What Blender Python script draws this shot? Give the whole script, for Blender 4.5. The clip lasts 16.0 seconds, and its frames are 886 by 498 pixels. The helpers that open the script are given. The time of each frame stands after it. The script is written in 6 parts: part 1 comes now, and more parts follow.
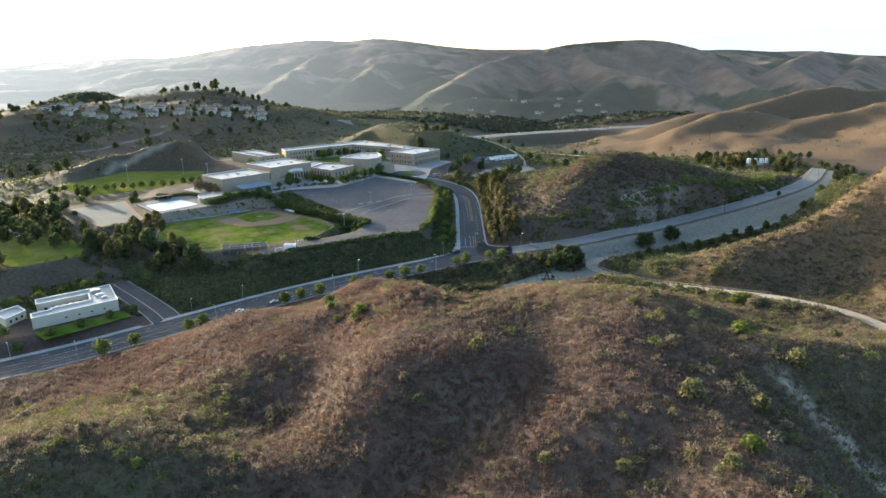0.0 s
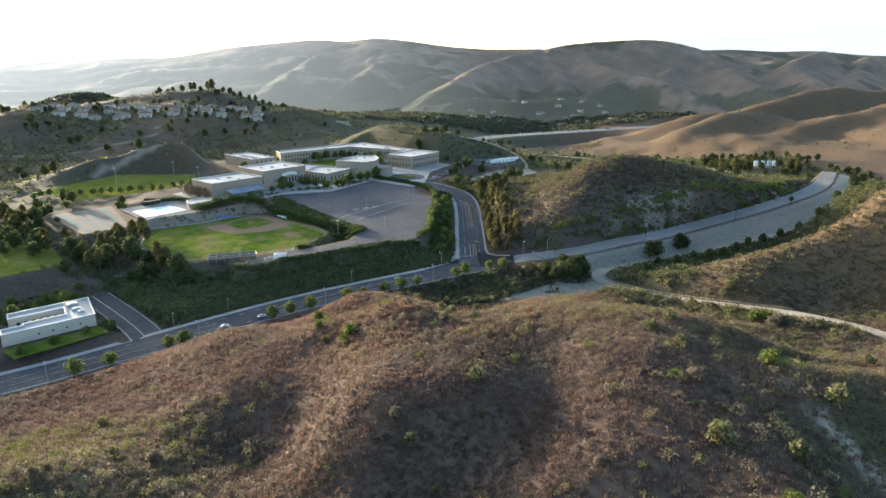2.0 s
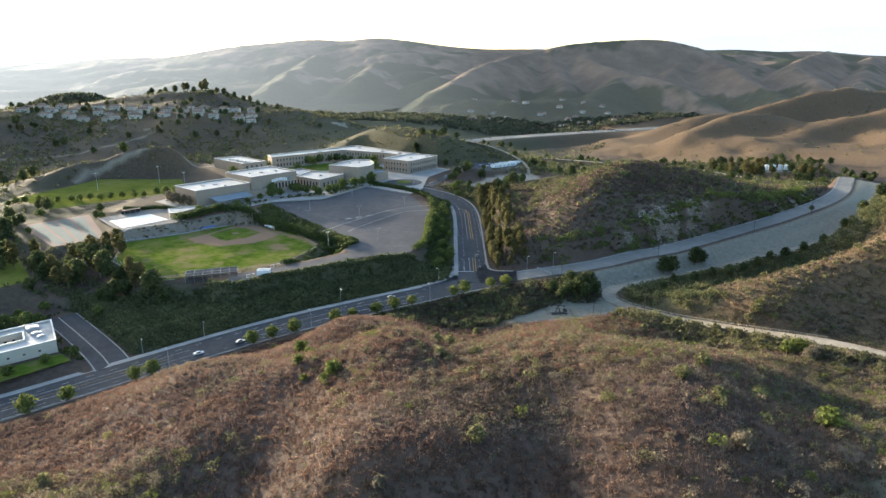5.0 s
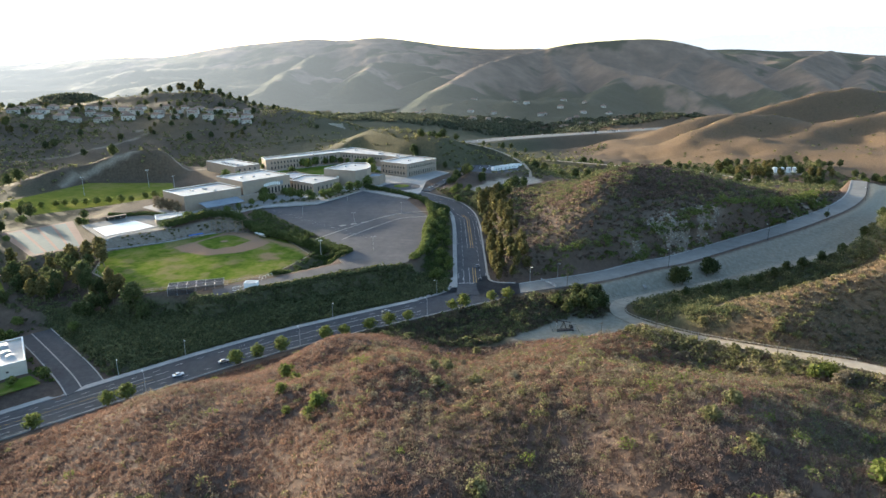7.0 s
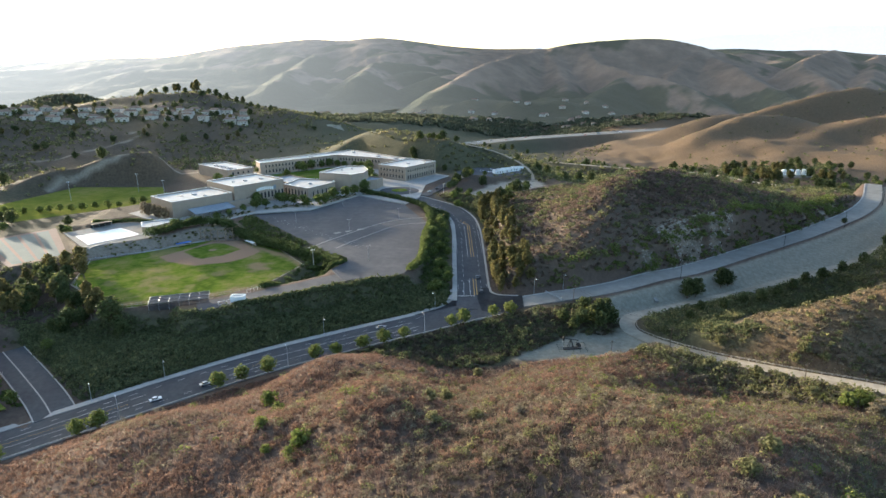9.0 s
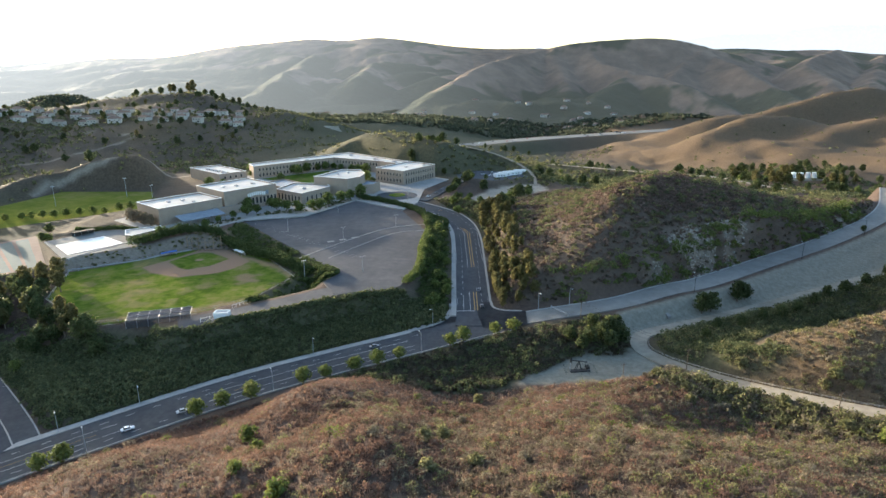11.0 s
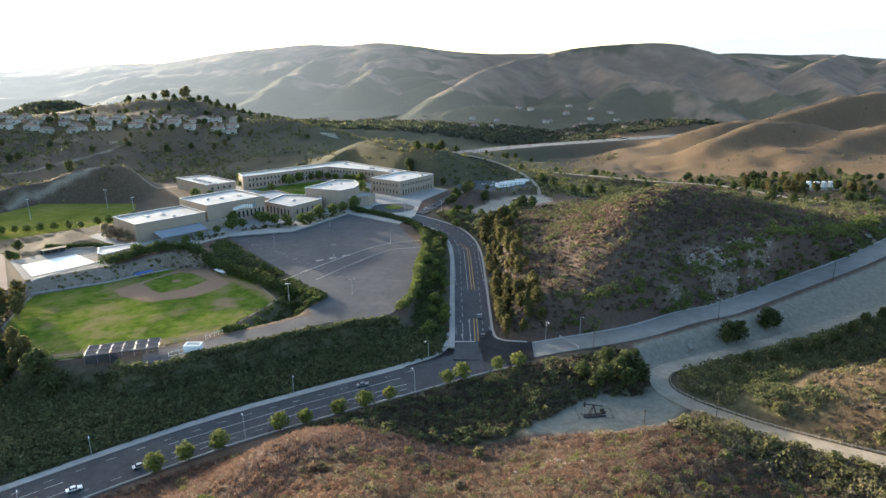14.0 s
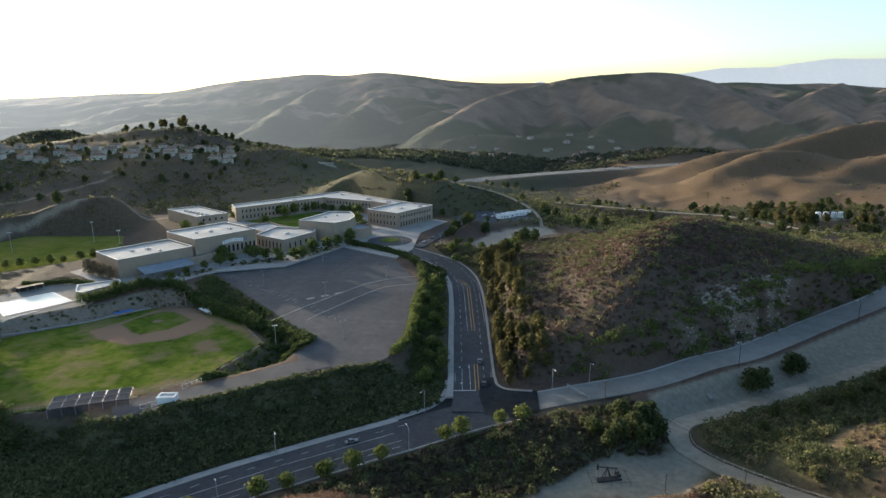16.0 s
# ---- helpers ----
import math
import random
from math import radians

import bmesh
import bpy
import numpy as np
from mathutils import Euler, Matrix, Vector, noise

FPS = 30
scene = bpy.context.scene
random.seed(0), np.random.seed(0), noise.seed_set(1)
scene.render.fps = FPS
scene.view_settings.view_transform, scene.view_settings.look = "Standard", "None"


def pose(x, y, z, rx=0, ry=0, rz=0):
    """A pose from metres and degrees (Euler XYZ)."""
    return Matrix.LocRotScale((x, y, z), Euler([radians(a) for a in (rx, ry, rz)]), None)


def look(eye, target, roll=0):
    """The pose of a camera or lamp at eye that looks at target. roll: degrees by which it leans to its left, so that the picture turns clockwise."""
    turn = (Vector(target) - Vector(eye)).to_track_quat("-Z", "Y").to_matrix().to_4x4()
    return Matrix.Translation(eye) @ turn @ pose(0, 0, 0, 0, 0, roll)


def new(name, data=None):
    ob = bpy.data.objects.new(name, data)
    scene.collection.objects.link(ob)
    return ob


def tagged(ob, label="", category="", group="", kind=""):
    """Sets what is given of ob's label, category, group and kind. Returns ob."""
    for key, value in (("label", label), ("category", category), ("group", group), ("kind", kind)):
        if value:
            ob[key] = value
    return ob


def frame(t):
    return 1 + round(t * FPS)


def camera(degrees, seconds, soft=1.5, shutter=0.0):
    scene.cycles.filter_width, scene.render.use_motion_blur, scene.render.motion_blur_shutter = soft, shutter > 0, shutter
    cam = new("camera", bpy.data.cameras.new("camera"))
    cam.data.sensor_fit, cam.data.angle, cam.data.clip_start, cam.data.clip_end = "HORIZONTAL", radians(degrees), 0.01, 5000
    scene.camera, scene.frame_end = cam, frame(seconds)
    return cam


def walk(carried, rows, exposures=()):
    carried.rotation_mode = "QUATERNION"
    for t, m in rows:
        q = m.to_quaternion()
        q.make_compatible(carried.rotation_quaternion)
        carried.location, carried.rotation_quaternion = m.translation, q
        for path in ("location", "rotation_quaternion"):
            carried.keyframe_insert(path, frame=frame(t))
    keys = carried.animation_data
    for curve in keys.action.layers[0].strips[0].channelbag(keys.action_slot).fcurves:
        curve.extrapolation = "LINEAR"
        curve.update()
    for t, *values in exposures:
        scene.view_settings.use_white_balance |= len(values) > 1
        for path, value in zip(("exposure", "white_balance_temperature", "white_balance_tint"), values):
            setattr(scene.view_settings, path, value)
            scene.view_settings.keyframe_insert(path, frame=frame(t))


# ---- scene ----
cam = camera(71.5, 16.0)
# seconds, x, y, z, yaw, pitch, roll: a level flight forwards, tilting up at the end
ROWS = [
    (0, 0.0, 0.0, 122.0, -0.356, -16.561, -0.034),
    (1, 0.64, 10.06, 121.95, -0.336, -16.547, -0.046),
    (2, 1.34, 20.17, 121.98, -0.326, -16.558, -0.061),
    (3, 1.92, 30.23, 122.04, -0.318, -16.553, -0.078),
    (4, 2.4, 40.2, 122.11, -0.318, -16.556, -0.09),
    (5.25, 3.04, 52.55, 122.22, -0.326, -16.571, -0.089),
    (6.5, 3.67, 64.89, 122.34, -0.335, -16.584, -0.086),
    (7.5, 4.33, 74.76, 122.27, -0.303, -16.586, -0.045),
    (8.5, 4.93, 84.59, 122.17, -0.272, -16.58, -0.005),
    (10.25, 6.0, 102.25, 122.16, -0.222, -16.574, 0.029),
    (11.5, 6.79, 114.98, 122.18, -0.188, -16.574, 0.047),
    (12.5, 7.47, 125.02, 122.1, -0.157, -16.557, 0.067),
    (13, 7.79, 130.03, 122.05, -0.14, -16.544, 0.082),
    (13.5, 8.12, 135.0, 122.0, -0.124, -16.511, 0.099),
    (13.75, 8.29, 137.48, 121.98, -0.118, -16.32, 0.109),
    (14, 8.47, 139.96, 121.96, -0.111, -16.129, 0.118),
    (14.5, 8.8, 144.93, 121.94, -0.101, -15.538, 0.136),
    (15, 9.1, 149.92, 121.93, -0.09, -14.82, 0.152),
    (15.5, 9.41, 154.93, 121.91, -0.078, -14.104, 0.166),
    (16, 9.75, 159.92, 121.88, -0.066, -13.592, 0.178),
]
walk(cam, [(t, pose(x, y, z, 90 + pitch, roll, yaw)) for t, x, y, z, yaw, pitch, roll in ROWS],
     exposures=[(0, 2.34, 5800, 4), (13.5, 2.34, 5800, 4), (14.5, 2.27, 5800, 4), (15, 2.12, 5800, 4), (15.5, 1.88, 5800, 4), (16, 1.63, 5800, 4)])
# ---- light: a low sun ahead and to the left, clear hazy sky ----
SUN_AZ, SUN_EL = -46.5, 7.4
world = bpy.data.worlds.new("sky")
scene.world = world
world.use_nodes = True
wn = world.node_tree
sky = wn.nodes.new("ShaderNodeTexSky")
sky.sky_type, sky.sun_disc = "NISHITA", False
sky.sun_elevation, sky.sun_rotation = radians(SUN_EL), radians(SUN_AZ)
sky.air_density, sky.dust_density, sky.ozone_density = 0.75, 2.4, 0.8
sky.altitude = 100
wn.nodes["Background"].inputs[1].default_value = 0.15
wn.links.new(sky.outputs[0], wn.nodes["Background"].inputs[0])
sun = new("sun", bpy.data.lights.new("sun", "SUN"))
sun.data.energy, sun.data.angle, sun.data.color = 3.3, radians(0.6), (1.0, 0.79, 0.57)
sd = Vector((math.sin(radians(SUN_AZ)) * math.cos(radians(SUN_EL)), math.cos(radians(SUN_AZ)) * math.cos(radians(SUN_EL)), math.sin(radians(SUN_EL))))
sun.matrix_world = look(sd * 900 + Vector((0, 400, 0)), (0, 400, 0))


# ---- materials ----
def mat(name, colours, scale=1.0, rough=0.85, bump=0.3, big=0.12, metal=0.0, island=0.0, rand=0.0, spec=0.06):
    """Two or three colours mixed by noise at two scales (metres), with fine relief."""
    m = bpy.data.materials.new(name)
    m.use_nodes = True
    n, l = m.node_tree.nodes, m.node_tree.links
    b = n["Principled BSDF"]
    tc = n.new("ShaderNodeNewGeometry")
    def noise_at(s, detail):
        t = n.new("ShaderNodeTexNoise")
        t.inputs["Scale"].default_value, t.inputs["Detail"].default_value = s, detail
        t.inputs["Roughness"].default_value = 0.65
        l.new(tc.outputs["Position"], t.inputs["Vector"])
        return t
    fine, coarse = noise_at(scale, 6), noise_at(scale * big, 3)
    mix = n.new("ShaderNodeMath")
    mix.operation = "MULTIPLY_ADD"
    l.new(coarse.outputs["Fac"], mix.inputs[0])
    mix.inputs[1].default_value = 0.8
    half = n.new("ShaderNodeMath")
    half.operation = "MULTIPLY_ADD"
    l.new(fine.outputs["Fac"], half.inputs[0])
    half.inputs[1].default_value, half.inputs[2].default_value = 0.8, -0.3
    l.new(half.outputs[0], mix.inputs[2])
    last = mix.outputs[0]
    for amount, source in ((island, "isl"), (rand, "obj")):
        if amount:
            r = tc.outputs["Random Per Island"] if source == "isl" else n.new("ShaderNodeObjectInfo").outputs["Random"]
            k = n.new("ShaderNodeMath")
            k.operation = "MULTIPLY_ADD"
            l.new(r, k.inputs[0])
            k.inputs[1].default_value = amount
            s = n.new("ShaderNodeMath")
            s.operation = "SUBTRACT"
            l.new(last, s.inputs[0])
            s.inputs[1].default_value = amount / 2
            l.new(s.outputs[0], k.inputs[2])
            last = k.outputs[0]
    ramp = n.new("ShaderNodeValToRGB")
    e = ramp.color_ramp.elements
    while len(e) < len(colours):
        e.new(0.5)
    for i, c in enumerate(colours):
        e[i].position = 0.25 + 0.5 * i / max(1, len(colours) - 1)
        e[i].color = (*c, 1)
    l.new(last, ramp.inputs[0])
    l.new(ramp.outputs[0], b.inputs["Base Color"])
    b.inputs["Roughness"].default_value, b.inputs["Metallic"].default_value = rough, metal
    b.inputs["Specular IOR Level"].default_value = spec
    if bump:
        bp = n.new("ShaderNodeBump")
        bp.inputs["Strength"].default_value, bp.inputs["Distance"].default_value = bump, 0.4 / scale
        l.new(fine.outputs["Fac"], bp.inputs["Height"])
        l.new(bp.outputs[0], b.inputs["Normal"])
    return m


def leafy(name, colours, island=0.5, rand=0.0):
    m = mat(name, colours, 0.5, 0.7, 0.0, 0.2, island=island, rand=rand, spec=0.08)
    n, l = m.node_tree.nodes, m.node_tree.links
    b, out = n["Principled BSDF"], n["Material Output"]
    tr = n.new("ShaderNodeBsdfTranslucent")
    mx = n.new("ShaderNodeMixShader")
    mx.inputs[0].default_value = 0.45
    l.new(b.inputs["Base Color"].links[0].from_socket, tr.inputs[0])
    l.new(b.outputs[0], mx.inputs[1])
    l.new(tr.outputs[0], mx.inputs[2])
    l.new(mx.outputs[0], out.inputs[0])
    return m


ASPHALT = mat("asphalt", [(0.038, 0.040, 0.045), (0.053, 0.055, 0.060), (0.072, 0.072, 0.075)], 0.5, 0.8, 0.1)
LOT = mat("worn_asphalt", [(0.056, 0.056, 0.061), (0.075, 0.074, 0.078), (0.102, 0.099, 0.099)], 0.25, 0.85, 0.1)
CONCRETE = mat("concrete", [(0.225, 0.212, 0.195), (0.275, 0.262, 0.242), (0.33, 0.315, 0.295)], 0.6, 0.85, 0.1)
GREYCON = mat("weathered_concrete", [(0.145, 0.138, 0.125), (0.185, 0.177, 0.16), (0.23, 0.22, 0.20)], 0.22, 0.9, 0.15)
DIRT = mat("dirt", [(0.180, 0.153, 0.113), (0.242, 0.209, 0.160), (0.314, 0.275, 0.217)], 0.3, 0.95, 0.2)
LAWN = mat("lawn", [(0.05, 0.078, 0.012), (0.095, 0.125, 0.02), (0.165, 0.135, 0.055)], 0.16, 1.0, 0.6, 0.25, spec=0.0)
LAWN2 = mat("dry_lawn", [(0.085, 0.105, 0.02), (0.14, 0.145, 0.03), (0.20, 0.17, 0.06)], 0.10, 1.0, 0.4, 0.35, spec=0.0)
STUCCO = mat("tan_stucco", [(0.25, 0.197, 0.148), (0.285, 0.226, 0.172), (0.32, 0.256, 0.198)], 0.3, 0.9, 0.1)
STUCCO2 = mat("pale_stucco", [(0.38, 0.335, 0.27), (0.425, 0.38, 0.31), (0.47, 0.42, 0.35)], 0.3, 0.9, 0.1)
ROOFING = mat("white_roofing", [(0.34, 0.325, 0.30), (0.42, 0.405, 0.38), (0.49, 0.475, 0.45)], 0.15, 0.7, 0.05)
METALROOF = mat("blue_grey_sheet", [(0.16, 0.185, 0.215), (0.20, 0.225, 0.255), (0.25, 0.275, 0.30)], 0.4, 0.75, 0.05, metal=0.3)
DARKGLASS = mat("dark_glass", [(0.02, 0.022, 0.025), (0.03, 0.032, 0.035)], 0.2, 0.12, 0.0, spec=0.5)
FRAME = mat("frame_paint", [(0.33, 0.28, 0.22), (0.38, 0.33, 0.27)], 0.5, 0.6, 0.0)
WHITE = mat("white_paint", [(0.66, 0.65, 0.62), (0.76, 0.75, 0.72)], 0.8, 0.6, 0.05)
LINE = mat("worn_line_paint", [(0.36, 0.355, 0.34), (0.52, 0.51, 0.49)], 0.8, 0.8, 0.0)
YELLOW = mat("worn_yellow_paint", [(0.36, 0.22, 0.07), (0.50, 0.31, 0.09)], 0.8, 0.8, 0.0)
STEEL = mat("galvanised_steel", [(0.30, 0.30, 0.30), (0.42, 0.42, 0.42)], 1.0, 0.5, 0.0, metal=0.4)
DARKSTEEL = mat("dark_steel", [(0.035, 0.033, 0.03), (0.06, 0.055, 0.05)], 1.0, 0.6, 0.0)
NETTING = mat("black_netting", [(0.05, 0.05, 0.053), (0.08, 0.08, 0.083)], 1.5, 1.0, 0.0, spec=0.0)
RAILPAINT = mat("weathered_rail_paint", [(0.24, 0.215, 0.18), (0.40, 0.37, 0.32)], 0.8, 0.9, 0.05)
BACKSTOP = mat("brown_painted_steel", [(0.22, 0.15, 0.09), (0.3, 0.21, 0.13)], 1.0, 0.7, 0.0)
TIMBER = mat("weathered_timber", [(0.09, 0.065, 0.045), (0.15, 0.115, 0.085)], 1.5, 0.9, 0.1)
BARK = mat("bark", [(0.10, 0.08, 0.06), (0.19, 0.15, 0.115)], 2.0, 0.95, 0.2)
RUBBER = mat("rubber", [(0.02, 0.02, 0.02), (0.03, 0.03, 0.03)], 2.0, 0.8, 0.0)
BLUE = mat("blue_paint", [(0.05, 0.11, 0.32), (0.07, 0.15, 0.4)], 0.6, 0.5, 0.0)
COURTRED = mat("court_red", [(0.152, 0.108, 0.088), (0.192, 0.140, 0.116)], 0.3, 0.85, 0.05)
COURTGREEN = mat("court_green", [(0.10, 0.12, 0.11), (0.13, 0.15, 0.14)], 0.3, 0.85, 0.05)
WATER = mat("pool_water", [(0.36, 0.48, 0.52), (0.44, 0.55, 0.58)], 0.3, 0.45, 0.25, spec=0.1)
ROCK = mat("pale_rock", [(0.19, 0.165, 0.135), (0.26, 0.23, 0.19), (0.33, 0.295, 0.25)], 0.8, 0.95, 0.3, rand=0.3)
TILE = mat("roof_tile", [(0.17, 0.115, 0.085), (0.24, 0.165, 0.125)], 0.6, 0.85, 0.1, rand=0.5)
TURF = mat("worn_turf", [(0.05, 0.078, 0.012), (0.095, 0.125, 0.02), (0.15, 0.14, 0.045)], 0.22, 1.0, 0.6, 0.25, spec=0.0)
tn, tl = TURF.node_tree.nodes, TURF.node_tree.links
ta, tm = tn.new("ShaderNodeAttribute"), tn.new("ShaderNodeMix")
ta.attribute_name, tm.data_type = "worn", "RGBA"
tl.new(ta.outputs["Fac"], tm.inputs["Factor"])
tl.new(tn["Principled BSDF"].inputs["Base Color"].links[0].from_socket, tm.inputs["A"])
tm.inputs["B"].default_value = (0.23, 0.155, 0.105, 1)
tl.new(tm.outputs["Result"], tn["Principled BSDF"].inputs["Base Color"])
GREENLEAF = leafy("green_leaves", [(0.06, 0.08, 0.022), (0.10, 0.125, 0.034), (0.15, 0.17, 0.05)], 0.5, 0.25)
YOUNGLEAF = leafy("young_leaves", [(0.081, 0.101, 0.024), (0.123, 0.145, 0.036), (0.171, 0.180, 0.054)], 0.4, 0.2)
EUCALEAF = leafy("eucalyptus_leaves", [(0.075, 0.075, 0.026), (0.112, 0.101, 0.038), (0.158, 0.131, 0.053)], 0.4, 0.3)
SCRUBLEAF = leafy("scrub_leaves", [(0.065, 0.075, 0.034), (0.10, 0.112, 0.05), (0.145, 0.148, 0.07)], 0.6)
SAGELEAF = leafy("sage_leaves", [(0.092, 0.094, 0.041), (0.149, 0.145, 0.064), (0.213, 0.190, 0.092)], 0.6)
DRYLEAF = leafy("dry_stalks", [(0.089, 0.062, 0.049), (0.150, 0.105, 0.083), (0.221, 0.157, 0.124)], 0.25)
PALEBRUSH = leafy("grey_brush", [(0.096, 0.081, 0.056), (0.155, 0.131, 0.089), (0.235, 0.197, 0.136)], 0.25)
RUSTBRUSH = leafy("rust_brush", [(0.113, 0.066, 0.047), (0.169, 0.102, 0.073), (0.230, 0.143, 0.102)], 0.25)
DARKBRUSH = leafy("dark_brush", [(0.051, 0.043, 0.030), (0.087, 0.072, 0.049), (0.134, 0.113, 0.077)], 0.25)
OAKLEAF = leafy("oak_leaves", [(0.04, 0.052, 0.02), (0.066, 0.08, 0.03), (0.098, 0.11, 0.042)], 0.5, 0.3)
HEDGELEAF = leafy("hedge_leaves", [(0.045, 0.062, 0.02), (0.07, 0.09, 0.03), (0.10, 0.12, 0.042)], 0.5)
FARLEAF = leafy("far_leaves", [(0.048, 0.055, 0.034), (0.073, 0.081, 0.05), (0.105, 0.11, 0.068)], 0.5)
GOLDLEAF = leafy("golden_grass", [(0.135, 0.104, 0.06), (0.20, 0.155, 0.09), (0.28, 0.22, 0.135)], 0.5)


# ---- the land: hills, pads and road beds as one height function ----
LATTICE = np.random.RandomState(7).rand(257, 257)


def wave(x, y, size):
    """Smooth value noise, 0 to 1."""
    u, v = np.asarray(x) / size + 71.3, np.asarray(y) / size + 37.7
    i, j = np.floor(u).astype(int), np.floor(v).astype(int)
    f, g = u - i, v - j
    f, g = f * f * (3 - 2 * f), g * g * (3 - 2 * g)
    i, j = i % 256, j % 256
    a, b, c, d = LATTICE[i, j], LATTICE[i + 1, j], LATTICE[i, j + 1], LATTICE[i + 1, j + 1]
    return (a * (1 - f) + b * f) * (1 - g) + (c * (1 - f) + d * f) * g


def fbm(x, y, size, octaves=4):
    s, a = 0, 0.5
    for k in range(octaves):
        s = s + a * (wave(x + 13 * k, y - 29 * k, size) - 0.5)
        size, a = size / 2.1, a * 0.5
    return s


def step(x, a, b):
    t = np.clip((np.asarray(x, float) - a) / (b - a), 0, 1)
    return t * t * (3 - 2 * t)


# x, y, height, length, width, turn
FORE_HILLS = [
    (74, 197, 42.7, 67, 43, -0.37), (-15, 257, 20.5, 22, 46, -0.07), (1, 111, 29.9, 86, 65, 0.05), (-109, 145, 24.5, 62, 46, 0.08),
    (245, 324, 42.5, 106, 27, 0.02), (145, 174, 36.6, 57, 100, -0.08), (56, 243, 13.4, 137, 25, 0.16), (-79, 258, 18.7, 39, 27, 0.32),
    (-39, 297, 14.1, 20, 28, -0.49), (279, 328, 55.1, 51, 222, -0.24), (-18, 187, 19.2, 26, 29, -0.02), (74, 104, 18.7, 23, 47, -0.09),
    (48, 278, 17.8, 50, 28, 0.43), (42, 147, 11.0, 32, 20, 0.10),
]
FORE_SPURS = [
    (110, 190, -17.2, 36, 20, -0.05), (136, 227, -12.2, 34, 43, 0.05), (-62, 212, 13.1, 32, 32, -0.11), (15, 205, 11.3, 26, 21, 0.10),
    (166, 150, -5.9, 38, 40, 0.00), (11, 177, 11.4, 22, 17, 0.11), (52, 175, 8.0, 20, 20, 0.10), (-44, 249, 10.4, 20, 17, 0.13),
    (146, 293, 8.5, 22, 17, 0.09), (-49, 255, -1.6, 17, 17, 0.10), (-71, 261, -3.0, 21, 17, 0.21), (-1, 148, -3.5, 25, 29, 0.20),
    (-56, 172, -7.0, 28, 26, -0.00),
]
# the ravine below the near ridge
FORE_SPURS += [(-105, 118, -16.0, 75, 24, 0.0), (-20, 124, -9.0, 40, 22, 0.0)]
ROUND_HILL = [
    (199, 446, 7.0, 26, 22, 0.60), (174, 510, 44.4, 92, 143, -0.74), (114, 470, 11.6, 97, 24, 1.03),
]
NEAR_HILLS = FORE_HILLS + FORE_SPURS + ROUND_HILL
MID_HILLS = [
    (-2, 768, 38.1, 132, 55, -0.78), (-77, 854, 22.6, 76, 74, -0.00), (-111, 575, 24.4, 175, 278, -1.21), (-421, 1010, 41.1, 281, 151, -0.02),
    (-506, 1263, 59.1, 253, 173, 0.10), (-292, 662, 37.0, 105, 46, 0.36), (-233, 1109, 22.7, 111, 66, -0.18), (696, 1053, 18.1, 188, 39, 0.23),
    (525, 977, 7.5, 109, 30, 0.73), (454, 1097, 10.2, 68, 36, 0.23), (331, 970, -7.0, 70, 50, 0.30), (788, 1333, 46.8, 344, 49, 0.13),
    (869, 1059, 61.0, 189, 394, -0.59),
]
MID_SPURS = [
    (259, 1443, -47.3, 195, 442, -0.13), (-648, 924, 32.7, 80, 237, 0.16), (524, 1118, 44.2, 109, 64, 0.30), (815, 1435, 41.9, 129, 98, 0.10),
    (-820, 1480, 51.8, 129, 119, 0.10), (-439, 1244, 13.0, 99, 80, 0.10),
]



def spline(points, step_m=3.0):
    """A smooth line through points, sampled every few metres."""
    p = np.array(points, float)
    p = np.vstack([2 * p[0] - p[1], p, 2 * p[-1] - p[-2]])
    out = []
    for k in range(1, len(p) - 2):
        a, b, c, d = p[k - 1:k + 3]
        n = max(2, int(np.linalg.norm(c - b) / step_m))
        for t in np.arange(n) / n:
            out.append(0.5 * (2 * b + (c - a) * t + (2 * a - 5 * b + 4 * c - d) * t * t + (3 * b - a - 3 * c + d) * t ** 3))
    out.append(p[-2])
    return np.array(out)


MAIN = spline([(-420, 95, -15), (-300, 175, -11), (-225, 226, -8), (-172, 259, -6), (-142, 281, -4.5), (-95, 313, -1), (-66, 331, 0.8), (-36, 345, 3),
               (-6, 357.5, 5.3), (24, 370, 7.5), (55, 378, 9.6), (92, 387, 12), (120, 399, 14.2), (140, 406.5, 15), (159, 417.5, 15.8), (181, 431, 16.8), (205, 445, 18.2),
               (230, 459, 20), (258, 477, 22), (300, 511, 23), (345, 562, 21.5), (400, 640, 19)])
SIDE = spline([(22.5, 371, 7.6), (23.5, 392, 8.3), (24.2, 430, 10.5), (24.8, 465, 12.2), (25, 500, 14), (22, 530, 15.6), (12, 556, 17), (-8, 578, 18.2), (-24, 592, 18.8)])
TRACK = spline([(420, 610, 18), (352, 524, 19), (308, 476, 18.5), (276, 447, 17), (240, 421, 15), (207, 408, 12), (164, 391, 8.8), (130, 377, 7.4), (112, 371, 6.4), (97, 364, 6), (92, 351, 6.2),
                (95, 341, 6.6), (102, 331, 7.2), (113, 318, 8.6), (124, 306.5, 10.5), (138, 293, 13), (161, 274.5, 16), (177, 254, 18), (181, 234, 20), (176, 205, 24)])
RAMP = spline([(-112, 366, 11.7), (-92, 375, 12.2), (-70, 386, 13.6), (-54, 394, 15.0), (-40, 401, 15.85)])
LANE = spline([(-140, 294.5, -4.1), (-150, 305, -3), (-170, 324, -2.2), (-192, 344.5, -1.9)])
HILLPATH = spline([(95, 676, 15.5), (97, 712, 19), (88, 748, 24), (66, 775, 31), (36, 788, 37), (6, 792, 41.5), (-20, 802, 43)])
